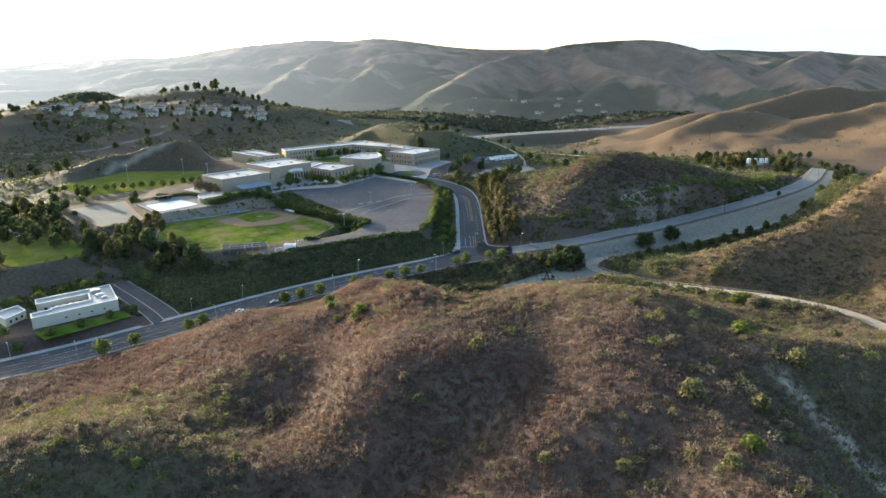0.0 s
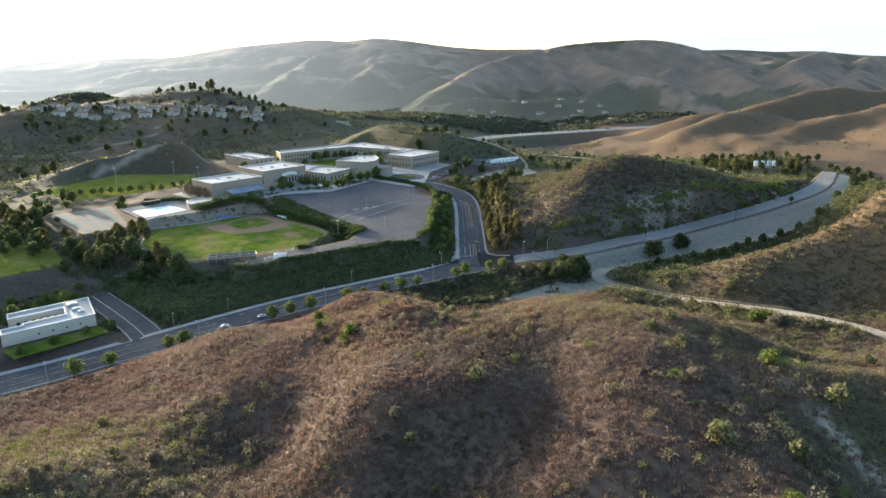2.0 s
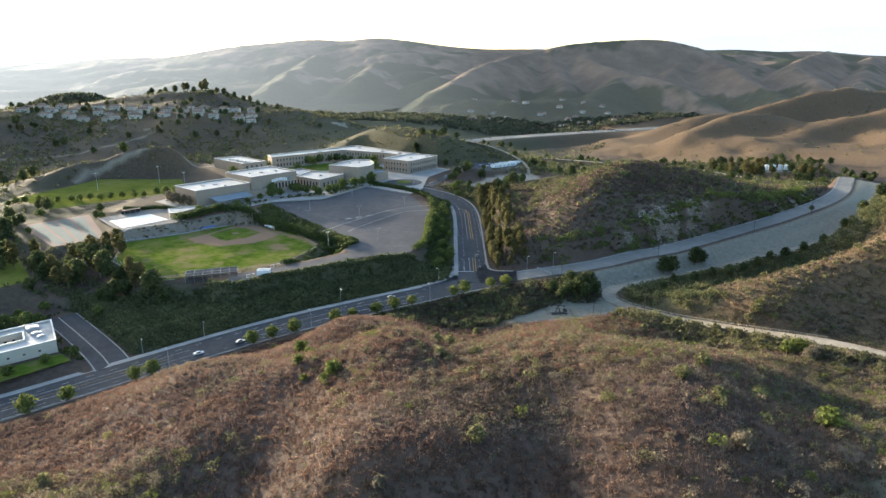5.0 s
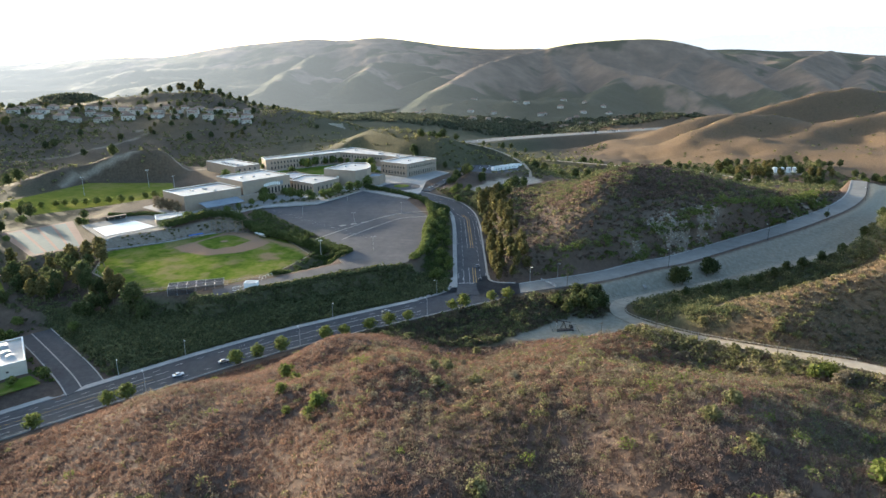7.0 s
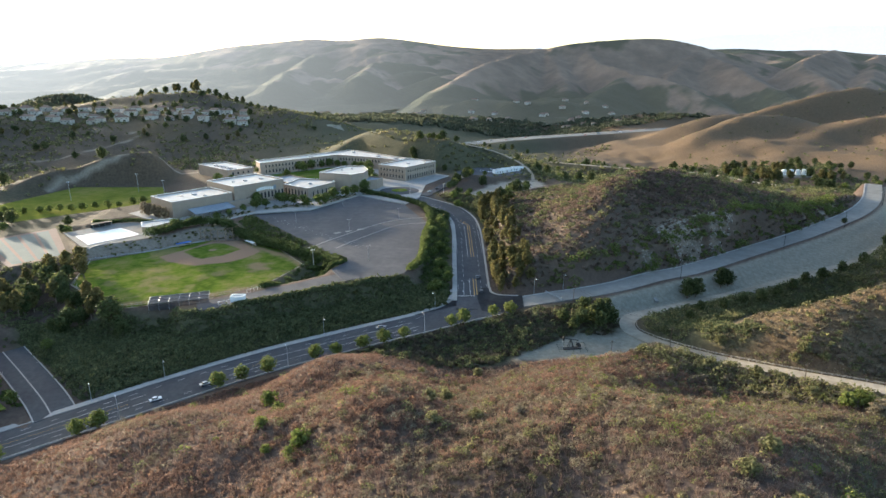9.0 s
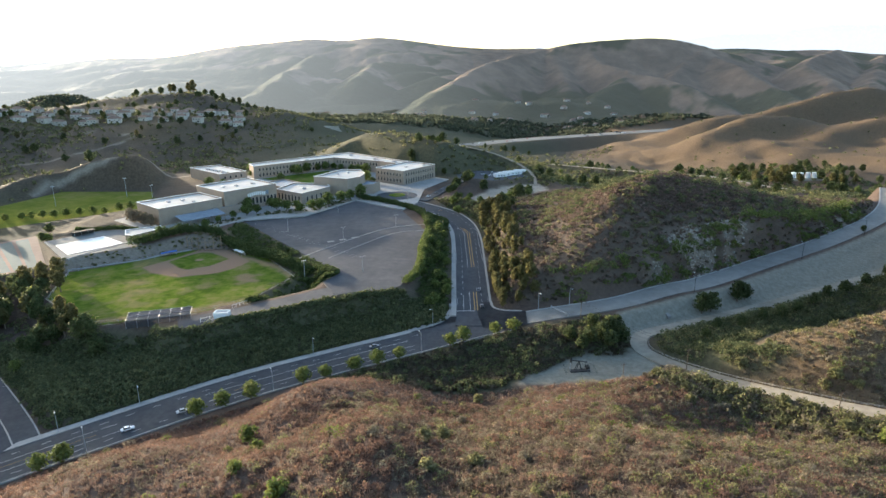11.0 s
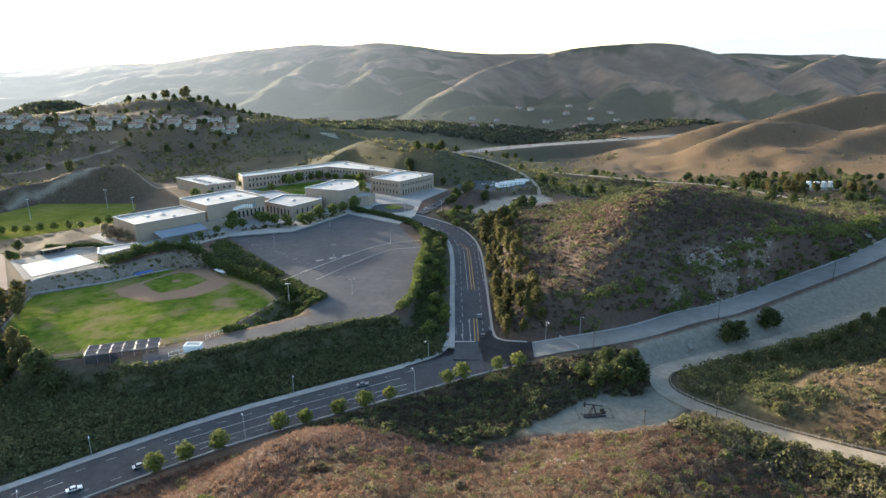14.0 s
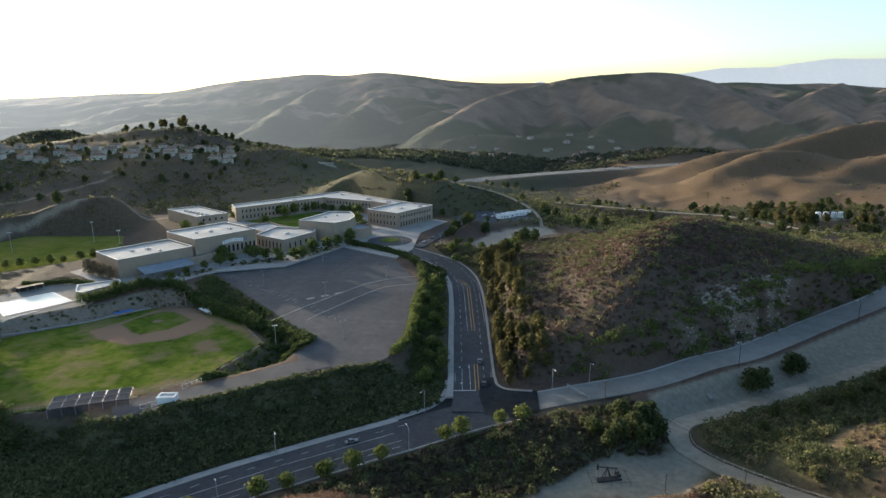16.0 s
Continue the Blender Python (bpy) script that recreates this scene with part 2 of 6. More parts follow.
FARTRACK = spline([(150, 905, 0), (243, 826, 3), (308, 782, 4.5), (338, 715, 6), (375, 655, 10)])
YARDROAD = spline([(-8, 592, 18.6), (6, 630, 18.6), (20, 668, 18.4), (34, 700, 18.2)])
FREEWAY = spline([(-40, 1130, -14), (60, 1235, -15), (160, 1310, -15), (290, 1390, -16), (430, 1465, -16), (640, 1580, -16), (900, 1720, -14)], 12)

PLAZA = [(-222, 528), (-186, 500), (-150, 497), (-131, 528), (-92, 540), (-62, 592), (-22, 560), (-12, 585), (-8, 640), (14, 688), (-12, 712), (-60, 745), (-95, 792), (-182, 712), (-196, 660), (-188, 600)]
HEDGEBED = [(-73, 432), (-96, 464), (-118, 482), (-132, 500), (-130, 520), (-100, 484), (-66, 443), (-49, 424), (-55, 411), (-88, 389), (-80, 404)]
POOLBANK = [(-206, 438), (-160, 469), (-130, 482), (-136, 497), (-150, 495), (-176, 468), (-209, 442)]
TERRACE = [(-232, 500), (-150, 497), (-131, 528), (-92, 540), (-62, 592), (-22, 560), (4, 566), (14, 640), (18, 700), (-50, 745), (-95, 800), (-195, 725), (-250, 716), (-240, 560)]
LOTS = [(-131, 528), (-97, 484), (-64, 442), (-50, 424), (-54, 408), (-46, 392), (-34, 391.5), (-18, 399), (-14, 403), (-6, 437), (-4, 505), (-22, 558), (-62, 592), (-92, 540)]
FIELD = [(-74, 430), (-96, 462), (-116, 475), (-128, 482), (-146, 483), (-160, 472), (-180, 453), (-203, 437), (-190, 396), (-150, 361), (-108, 376), (-90, 388)]
POOLDECK = [(-240, 478), (-209, 444), (-176, 470), (-186, 500), (-215, 512)]
COURTS = [(-291, 470), (-237, 418), (-216, 440), (-262, 505)]
SOCCER = [(-352, 560), (-300, 518), (-222, 590), (-250, 650), (-330, 650)]
CAMPUS2 = [(-186, 268), (-151, 297), (-186, 345), (-222, 350), (-262, 305)]
PUMPPAD = [(36.5, 322.5), (62.5, 343), (84.5, 343.5), (92, 352), (98, 338), (79.5, 323.5)]
LOWFIELD = [(-330, 380), (-250, 345), (-222, 372), (-262, 420), (-320, 430)]
YARD = [(40, 596), (34, 620), (50, 652), (66, 668), (98, 680), (101, 656), (80, 638), (60, 616)]
STAFFLOT = [(24, 690), (58, 686), (92, 704), (86, 734), (44, 742), (22, 718)]
TANKPAD = [(382, 768), (424, 768), (428, 790), (388, 795)]
def lot_z(y):
    """The parking lot falls gently towards the road."""
    return 16.2 + 0.0165 * (np.asarray(y, float) - 440)


PADS = [(TERRACE, 19.0, 22), (LOTS, lot_z, 9), (FIELD, 11.5, 12), (POOLDECK, 17.5, 8), (COURTS, 14.0, 10), (SOCCER, 15.0, 20), (CAMPUS2, -2.0, 12),
        (PUMPPAD, 5.0, 6), (LOWFIELD, 8.0, 12), (YARD, 15.0, 22), (STAFFLOT, 18.2, 28), (TANKPAD, 4.0, 10)]


def nearest(line, x, y):
    return int(np.argmin(np.hypot(line[:, 0] - x, line[:, 1] - y)))


def inside(x, y, poly):
    """Distance to a polygon's edge, negative inside."""
    x, y = np.asarray(x, float), np.asarray(y, float)
    d, odd = np.full(x.shape, 1e9), np.zeros(x.shape, bool)
    n = len(poly)
    for k in range(n):
        (ax, ay), (bx, by) = poly[k], poly[(k + 1) % n]
        ex, ey = bx - ax, by - ay
        t = np.clip(((x - ax) * ex + (y - ay) * ey) / (ex * ex + ey * ey), 0, 1)
        d = np.minimum(d, np.hypot(x - ax - t * ex, y - ay - t * ey))
        cross = ((ay > y) != (by > y)) & (x < (by != ay) * (bx - ax) * (y - ay) / ((by - ay) if by != ay else 1) + ax)
        odd ^= cross
    return np.where(odd, -d, d)


def along(x, y, line):
    """Distance to a line, the side (positive: to its left) and the line's height there."""
    x, y = np.asarray(x, float), np.asarray(y, float)
    d, z, s = np.full(x.shape, 1e9), np.zeros(x.shape), np.zeros(x.shape)
    for (ax, ay, az), (bx, by, bz) in zip(line[:-1], line[1:]):
        ex, ey = bx - ax, by - ay
        t = np.clip(((x - ax) * ex + (y - ay) * ey) / (ex * ex + ey * ey), 0, 1)
        q = np.hypot(x - ax - t * ex, y - ay - t * ey)
        near = q < d
        d = np.where(near, q, d)
        z = np.where(near, az + t * (bz - az), z)
        s = np.where(near, np.sign(ex * (y - ay) - ey * (x - ax)), s)
    return d, s, z


EAST = MAIN[np.argmin(np.abs(MAIN[:, 0] - 60)):]
# the basin lies between the road and the track
BASIN = [(x + 4.5, y - 8) for x, y, _ in EAST[8::7]] + [(x, y) for x, y, _ in TRACK[:nearest(TRACK, 97, 364):7]] + [(97, 364), (86, 364)]
BEDS = [(EAST, 8.6, 9), (MAIN[:len(MAIN) - len(EAST) + 1], 14.2, 11), (SIDE[4:], 12.5, 9), (TRACK, 4.5, 8), (RAMP, 8.5, 7), (LANE, 8.5, 8), (YARDROAD, 4, 10), (HILLPATH, 2.5, 6), (FARTRACK, 4, 12), (FREEWAY, 24, 50)]


JUNCTION = [(-14, 362), (24, 357), (54, 368), (56, 386), (38, 402), (10, 402), (-12, 378)]


def apron_z(x, y):
    return 7.5 + 0.073 * (x - 24) + 0.035 * (y - 371)


def land(x, y):
    x, y = np.asarray(x, float), np.asarray(y, float)
    far = step(y, 1500, 2100)
    z = -5.7 - 0.1 * np.clip(x, -700, 900) / 100 + 7.1 * np.minimum(y, 1500) / 1000
    for hx, hy, h, rx, ry, a in NEAR_HILLS + MID_HILLS + MID_SPURS:
        c, s = math.cos(a), math.sin(a)
        u, v = (x - hx) * c + (y - hy) * s, -(x - hx) * s + (y - hy) * c
        z = z + h * np.exp(-(u / rx) ** 2 - (v / ry) ** 2)
    z = z * (1 - far) - 22 * far
    rough = 1 + 1.2 * step(y, 700, 1000)
    calm = 0.5 + 0.5 * step(y, 330, 420)
    z = z + rough * (calm * 9 * fbm(x, y, 70, 5) + 1.2 * fbm(x + 50, y, 9, 3))
    # gullies of the golden hills
    g = step(x, 300, 420) * step(y, 830, 940) * (1 - far)
    z = z + g * 11 * (np.abs(2 * wave(x + 0.7 * y, 0.2 * y - 0.15 * x, 130) - 1) - 0.4)
    for poly, level, blend in PADS:
        k = 1 - step(inside(x, y, poly), 0.5, blend)
        z = z * (1 - k) + (level(y) if callable(level) else level) * k
    # the basin's floor falls evenly from the road to the track
    m = (x > 60) & (x < 440) & (y > 350) & (y < 670)
    if m.any():
        k = 1 - step(inside(x[m], y[m], BASIN), 0, 7)
        (a, _, za), (b, _, zb) = along(x[m], y[m], EAST), along(x[m], y[m], TRACK)
        z[m] = z[m] * (1 - k) + ((za * b + zb * a) / (a + b) - 0.45) * k
    for line, half, blend in BEDS:
        x0, y0 = line[:, 0].min() - 90, line[:, 1].min() - 90
        x1, y1 = line[:, 0].max() + 90, line[:, 1].max() + 90
        m = (x > x0) & (x < x1) & (y > y0) & (y < y1)
        if m.any():
            d, s, lz = along(x[m], y[m], line)
            k = 1 - step(d, half, half + blend)
            z[m] = z[m] * (1 - k) + (lz - 0.35) * k
    k = 1 - step(inside(x, y, JUNCTION), 0, 5)
    return z * (1 - k) + np.minimum(z, apron_z(x, y) - 0.35) * k


# ---- mesh helpers ----
def mesh_object(name, verts, faces, material, parent=None, label="", smooth=False):
    me = bpy.data.meshes.new(name)
    me.from_pydata([tuple(map(float, v)) for v in verts], [], [tuple(map(int, f)) for f in faces])
    me.materials.append(material)
    if smooth:
        me.polygons.foreach_set("use_smooth", np.ones(len(me.polygons), bool))
    me.update()
    ob = new(name, me)
    ob.parent = parent
    if label:
        ob["label"] = label
    return ob


def array_mesh(name, verts, size, material):
    """A mesh of loose triangles (size 3) or quads (size 4) from an array of corners."""
    verts = np.asarray(verts, np.float32).reshape(-1, 3)
    n = len(verts) // size
    me = bpy.data.meshes.new(name)
    me.vertices.add(len(verts))
    me.vertices.foreach_set("co", verts.ravel())
    me.loops.add(len(verts))
    me.loops.foreach_set("vertex_index", np.arange(len(verts), dtype=np.int32))
    me.polygons.add(n)
    me.polygons.foreach_set("loop_start", np.arange(0, len(verts), size, dtype=np.int32))
    me.polygons.foreach_set("loop_total", np.full(n, size, np.int32))
    me.materials.append(material)
    me.update(calc_edges=True)
    return me


def part(name, bm, material, parent=None, label=""):
    me = bpy.data.meshes.new(name)
    bm.to_mesh(me)
    bm.free()
    me.materials.append(material)
    ob = new(name, me)
    ob.parent = parent
    if label:
        ob["label"] = label
    return ob


def box(bm, x, y, z, sx, sy, sz, turn=0.0, bevel=0.0):
    """A box whose base is centred on x, y, z."""
    m = Matrix.Translation((x, y, z + sz / 2)) @ Matrix.Rotation(turn, 4, "Z") @ Matrix.Diagonal((sx, sy, sz, 1))
    r = bmesh.ops.create_cube(bm, size=1, matrix=m)
    if bevel:
        bmesh.ops.bevel(bm, geom=list({e for v in r["verts"] for e in v.link_edges}), offset=bevel, segments=1, affect="EDGES")
    return bm


def tube(bm, a, b, ra, rb=None, sides=8):
    a, b = Vector(a), Vector(b)
    m = Matrix.Translation((a + b) / 2) @ (b - a).to_track_quat("Z", "Y").to_matrix().to_4x4()
    bmesh.ops.create_cone(bm, cap_ends=True, segments=sides, radius1=ra, radius2=ra if rb is None else rb, depth=(b - a).length, matrix=m)
    return bm


def prism(bm, poly, z0, z1):
    n = len(poly)
    lo = [bm.verts.new((x, y, z0)) for x, y in poly]
    hi = [bm.verts.new((x, y, z1)) for x, y in poly]
    bm.faces.new(hi)
    bm.faces.new(lo[::-1])
    for k in range(n):
        bm.faces.new((lo[k], lo[(k + 1) % n], hi[(k + 1) % n], hi[k]))
    return bm


def shrink(poly, d):
    """A counter-clockwise polygon moved inwards by d."""
    out, n = [], len(poly)
    for k in range(n):
        p, q, r = (Vector(poly[(k + i) % n]) for i in (-1, 0, 1))
        u, v = (q - p).normalized(), (r - q).normalized()
        nu, nv = Vector((-u.y, u.x)), Vector((-v.y, v.x))
        w = (nu + nv) / max(0.3, 1 + nu.dot(nv))
        out.append(tuple(q + w * d))
    return out


def empty(name, x, y, z, turn=0.0):
    ob = new(name)
    ob.empty_display_size = 0.5
    ob.matrix_basis = Matrix.Translation((x, y, z)) @ Matrix.Rotation(turn, 4, "Z")
    return ob


def ribbon(name, line, a, b, top, material, deep=0.5, parent=None, start=0, end=None):
    """A strip along a line from offset a to offset b (positive: left), top above the line, with sides."""
    p = line[start:end]
    d = np.gradient(p[:, :2], axis=0)
    d /= np.linalg.norm(d, axis=1)[:, None]
    nrm = np.stack([-d[:, 1], d[:, 0]], 1)
    rows = []
    for off, dz in ((a, top - deep), (a, top), (b, top), (b, top - deep)):
        rows.append(np.column_stack([p[:, :2] + nrm * off, p[:, 2] + dz]))
    v = np.stack(rows, 1).reshape(-1, 3)
    f = []
    for k in range(len(p) - 1):
        for j in range(3):
            f.append((4 * k + j + 1, 4 * k + j, 4 * k + 4 + j, 4 * k + 5 + j))
    f += [(0, 1, 2, 3), tuple(4 * (len(p) - 1) + j for j in (3, 2, 1, 0))]
    f = [q[::-1] if b > a else q for q in f]
    return mesh_object(name, v, f, material, parent)


def dashes(name, line, off, top, width, dash, gap, material, start=0, end=None):
    """Painted dashes along a line."""
    p = line[start:end]
    d = np.gradient(p[:, :2], axis=0)
    d /= np.linalg.norm(d, axis=1)[:, None]
    q = np.column_stack([p[:, :2] + np.stack([-d[:, 1], d[:, 0]], 1) * off, p[:, 2] + top])
    s = np.concatenate([[0], np.cumsum(np.linalg.norm(np.diff(q, axis=0), axis=1))])
    v = []
    for s0 in np.arange(0, s[-1] - dash, dash + gap):
        e = [[np.interp(t, s, q[:, k]) for k in range(3)] for t in (s0, s0 + dash)]
        u = Vector((e[1][0] - e[0][0], e[1][1] - e[0][1])).normalized()
        w = Vector((-u.y, u.x)) * width / 2
        v += [(e[0][0] - w.x, e[0][1] - w.y, e[0][2]), (e[1][0] - w.x, e[1][1] - w.y, e[1][2]),
              (e[1][0] + w.x, e[1][1] + w.y, e[1][2]), (e[0][0] + w.x, e[0][1] + w.y, e[0][2])]
    return new(name, array_mesh(name, v, 4, material))


# ---- ground sheet ----
def axis(lo, hi, fine, a, b, grow=1.025):
    mid = list(np.arange(a, b + fine / 2, fine))
    s, p = fine, b
    while p < hi:
        s *= grow
        p += s
        mid.append(min(p, hi))
    s, p = fine, a
    while p > lo:
        s *= grow
        p -= s
        mid.insert(0, max(p, lo))
    return np.array(mid)


def sheet(name, xs, ys, zf, material):
    X, Y = np.meshgrid(xs, ys)
    Z = zf(X, Y)
    nx, ny = len(xs), len(ys)
    v = np.stack([X, Y, Z], -1).reshape(-1, 3)
    i = (np.arange(ny - 1)[:, None] * nx + np.arange(nx - 1)).ravel()
    f = np.stack([i, i + 1, i + nx + 1, i + nx], 1)
    me = bpy.data.meshes.new(name)
    me.vertices.add(len(v))
    me.vertices.foreach_set("co", v.astype(np.float32).ravel())
    me.loops.add(f.size)
    me.loops.foreach_set("vertex_index", f.astype(np.int32).ravel())
    me.polygons.add(len(f))
    me.polygons.foreach_set("loop_start", np.arange(0, f.size, 4, dtype=np.int32))
    me.polygons.foreach_set("loop_total", np.full(len(f), 4, np.int32))
    me.polygons.foreach_set("use_smooth", np.ones(len(f), bool))
    me.materials.append(material)
    me.update(calc_edges=True)
    return new(name, me), X.ravel(), Y.ravel()


# planting zones of the plan
BANK = [(-128, 308), (-60, 344), (8, 378), (9, 398), (-14, 399), (-34, 391.5), (-50, 386.5), (-66, 379.5), (-90, 368), (-112, 362), (-150, 358), (-196, 362), (-186, 345)]
VERGE = [(-5, 400), (9, 384), (11, 520), (-2, 512), (-3, 470)]
CREEK = [(-46, 324), (-34, 331), (0, 347), (40, 364), (80, 374), (89, 357), (84, 345), (62, 344), (36, 324), (12, 316), (-14, 325)]
RIVER = [(100, 352), (102, 362), (128, 371), (160, 384), (205, 402), (240, 415), (278, 435), (307, 456), (352, 505), (368, 492), (322, 434), (264, 398), (200, 376), (150, 352), (128, 334), (138, 318), (128, 316), (110, 332), (101, 342)]
MIDHILL = [(34, 395), (60, 394), (92, 401), (122, 410), (163, 427), (210, 455), (256, 484), (300, 520), (340, 575), (330, 620), (240, 640), (130, 640), (70, 600), (42, 560), (34, 500)]
RIGHTHILL = [(118, 322), (130, 309), (145, 297), (168, 280), (185, 256), (190, 232), (330, 220), (420, 400), (370, 505), (320, 456), (260, 410), (200, 376), (150, 347), (132, 330)]
FOREHILL = [(-230, 60), (-260, 170), (-165, 240), (-120, 285), (-62, 316), (-20, 325), (10, 317), (36, 319), (78, 315), (100, 328), (150, 300), (185, 270), (188, 210), (230, 60)]
RIDGE = [(-50, 262), (-30, 212), (20, 205), (110, 205), (128, 262), (98, 304), (40, 310), (-20, 300)]
SIDEBED = [(33, 500), (31, 530), (10, 578), (2, 596), (44, 594), (66, 590), (44, 510)]
SCREE = [(116, 408), (146, 417), (184, 444), (180, 458), (146, 446), (118, 428)]


def ground_zones(x, y):
    gold = np.maximum(1 - step(inside(x, y, RIGHTHILL) + 30 * fbm(x, y, 40, 3), -10, 12), step(x, 150, 330) * step(y, 690, 800))
    gold = np.maximum(gold, step(y, 1700, 1900))
    gold = np.maximum(gold, 0.25 * (1 - step(inside(x, y, RIDGE) + 24 * fbm(x, y, 30, 3), -8, 12)))
    green = np.zeros_like(x)
    for z in (BANK, VERGE, CREEK, RIVER, HEDGEBED):
        green = np.maximum(green, 1 - step(inside(x, y, z), -2, 6))
    west = step(-x, 140, 300) * step(y, 600, 700)
    green = np.maximum(green, (0.85 - 0.6 * west) * step(y + 0.35 * x, 560, 760) * step(y, 640, 720) * (1 - step(x, 140, 300)))
    gold = np.maximum(gold, west * step(fbm(x, y, 90, 4), -0.12, 0.12))
    green = np.maximum(green, (0.8 - 0.55 * step(y, 570, 640)) * (1 - step(x, -330, -170)) * step(y, 300, 360))
    green = np.maximum(green, 0.15 * (1 - step(inside(x, y, MIDHILL), -6, 6)))
    green = np.maximum(green, 0.8 * (1 - step(inside(x, y, SIDEBED), -4, 8)))
    green = np.maximum(green, 0.75 * step(x + 25 * fbm(x, y, 40, 3), 72, 100) * (1 - step(y, 330, 345)) * (1 - gold))
    green = np.maximum(green, 0.85 * step(-x - 12 * fbm(x, y, 30, 3) * 4, 45, 90) * (1 - step(y, 165, 215)))
    pale = 0.5 * (1 - step(inside(x, y, SCREE), -14, 8)) * step(fbm(x, y, 16, 4), -0.1, 0.06)
    gully = np.exp(-((x - 96 - 0.35 * (150 - y)) / 2.6) ** 2) * step(-y, -172, -150)
    pale = np.maximum(pale, gully * step(fbm(x, y, 12, 3), -0.08, 0.05))
    pale = np.maximum(pale, 0.7 * step(fbm(x + 300, y, 28, 4), 0.17, 0.24) * (1 - step(inside(x, y, MIDHILL), -6, 6)))
    tracks = np.minimum(along(x, y, spline([(-340, 625, 0), (-336, 655, 0), (-314, 663, 0), (-288, 670, 0), (-262, 690, 0), (-232, 715, 0)]))[0], along(x, y, spline([(-600, 770, 0), (-520, 805, 0), (-474, 827, 0), (-447, 844, 0), (-428, 878, 0), (-409, 903, 0), (-401, 926, 0), (-416, 938, 0), (-470, 945, 0)]))[0])
    path = 0.4 - 0.4 * step(tracks, 1.2, 3.0)
    pale = np.maximum(pale, 0.4 * (1 - step(inside(x, y, POOLBANK), -1, 5)))
    basin = 1 - step(inside(x, y, BASIN), -0.5, 2.5)
    pale = np.maximum(pale, 0.75 * (1 - step(inside(x, y, YARD) + 8 * fbm(x, y, 9, 3), -0.5, 4)))
    for q in (PUMPPAD, TANKPAD):
        basin = np.maximum(basin, 1 - step(inside(x, y, q) + 8 * fbm(x, y, 9, 3), -0.5, 3))
    return gold * (1 - basin), green * (1 - basin), np.maximum(pale * 0.8, path), basin


def ground_material():
    m = mat("dry_hillside", [(0.056, 0.041, 0.032), (0.084, 0.061, 0.047), (0.115, 0.084, 0.065)], 0.5, 0.95, 0.6, 0.06)
    n, l = m.node_tree.nodes, m.node_tree.links
    b = n["Principled BSDF"]
    colour = b.inputs["Base Color"].links[0].from_socket
    fine = [k for k in n if k.bl_idname == "ShaderNodeTexNoise"][0]
    for name, tones in (("gold", [(0.078, 0.055, 0.034), (0.142, 0.099, 0.061)]), ("green", [(0.052, 0.052, 0.029), (0.092, 0.085, 0.047)]), ("pale", [(0.34, 0.29, 0.22), (0.48, 0.42, 0.34)]), ("basin", [(0.16, 0.15, 0.118), (0.23, 0.214, 0.17)])):
        ramp = n.new("ShaderNodeValToRGB")
        ramp.color_ramp.elements[0].position, ramp.color_ramp.elements[1].position = 0.35, 0.65
        for e, c in zip(ramp.color_ramp.elements, tones):
            e.color = (*c, 1)
        l.new(fine.outputs["Fac"], ramp.inputs[0])
        at = n.new("ShaderNodeAttribute")
        at.attribute_name = name
        mx = n.new("ShaderNodeMix")
        mx.data_type = "RGBA"
        l.new(at.outputs["Fac"], mx.inputs["Factor"])
        l.new(colour, mx.inputs["A"])
        l.new(ramp.outputs[0], mx.inputs["B"])
        colour = mx.outputs["Result"]
    l.new(colour, b.inputs["Base Color"])
    return m


GROUND = ground_material()
xs, ys = axis(-4900, 4900, 2.5, -270, 270), axis(-3000, 4900, 2.5, 95, 640)
ground, gx, gy = sheet("ground", xs, ys, land, GROUND)
for zone, values in zip(("gold", "green", "pale", "basin"), ground_zones(gx, gy)):
    ground.data.attributes.new(zone, "FLOAT", "POINT").data.foreach_set("value", values.astype(np.float32))
tagged(ground, "dry brown chaparral hills with scrub and bare soil", "ground", kind="structure")


# ---- distance: far hills and mountains behind everything ----
FRONT = [(-600, -20), (-200, -30), (-10, 5), (128, 72), (265, 133), (400, 180), (492, 202), (630, 216), (880, 230), (995, 212), (1110, 180), (1245, 150), (1400, 108), (1590, 55), (1790, 30), (2600, 40)]
BACK = [(-3600, 110), (-2400, 132), (-1980, 146), (-1690, 160), (-1400, 165), (-1260, 190), (-1110, 215), (-880, 236), (-650, 257), (-475, 242), (-358, 266), (-185, 252), (46, 220),
        (250, 205), (480, 208), (900, 200), (1404, 203), (1580, 208), (1780, 194), (1983, 203), (2270, 178), (3600, 160)]


# ridge lines of the far hills, crest to foot
SPURS = [
    [(585, 2680, 203), (578, 2542, 150), (608, 2403, 124), (657, 2265, 96), (739, 2127, 76), (798, 1988, 37), (832, 1850, -5)],
    [(655, 2260, 91), (578, 2140, 65), (504, 2020, 44), (435, 1900, 20)],
    [(1034, 2650, 187), (947, 2550, 146), (877, 2450, 112), (794, 2350, 78)],
    [(1068, 2640, 166), (1048, 2482, 139), (1073, 2324, 112), (1076, 2166, 64), (1066, 2008, 32), (1038, 1850, 4)],
    [(422, 2700, 185), (279, 2520, 160), (171, 2340, 130), (78, 2160, 88), (14, 1980, 55)],
    [(463, 2680, 193), (434, 2503, 130), (434, 2327, 84), (420, 2150, 45)],
]
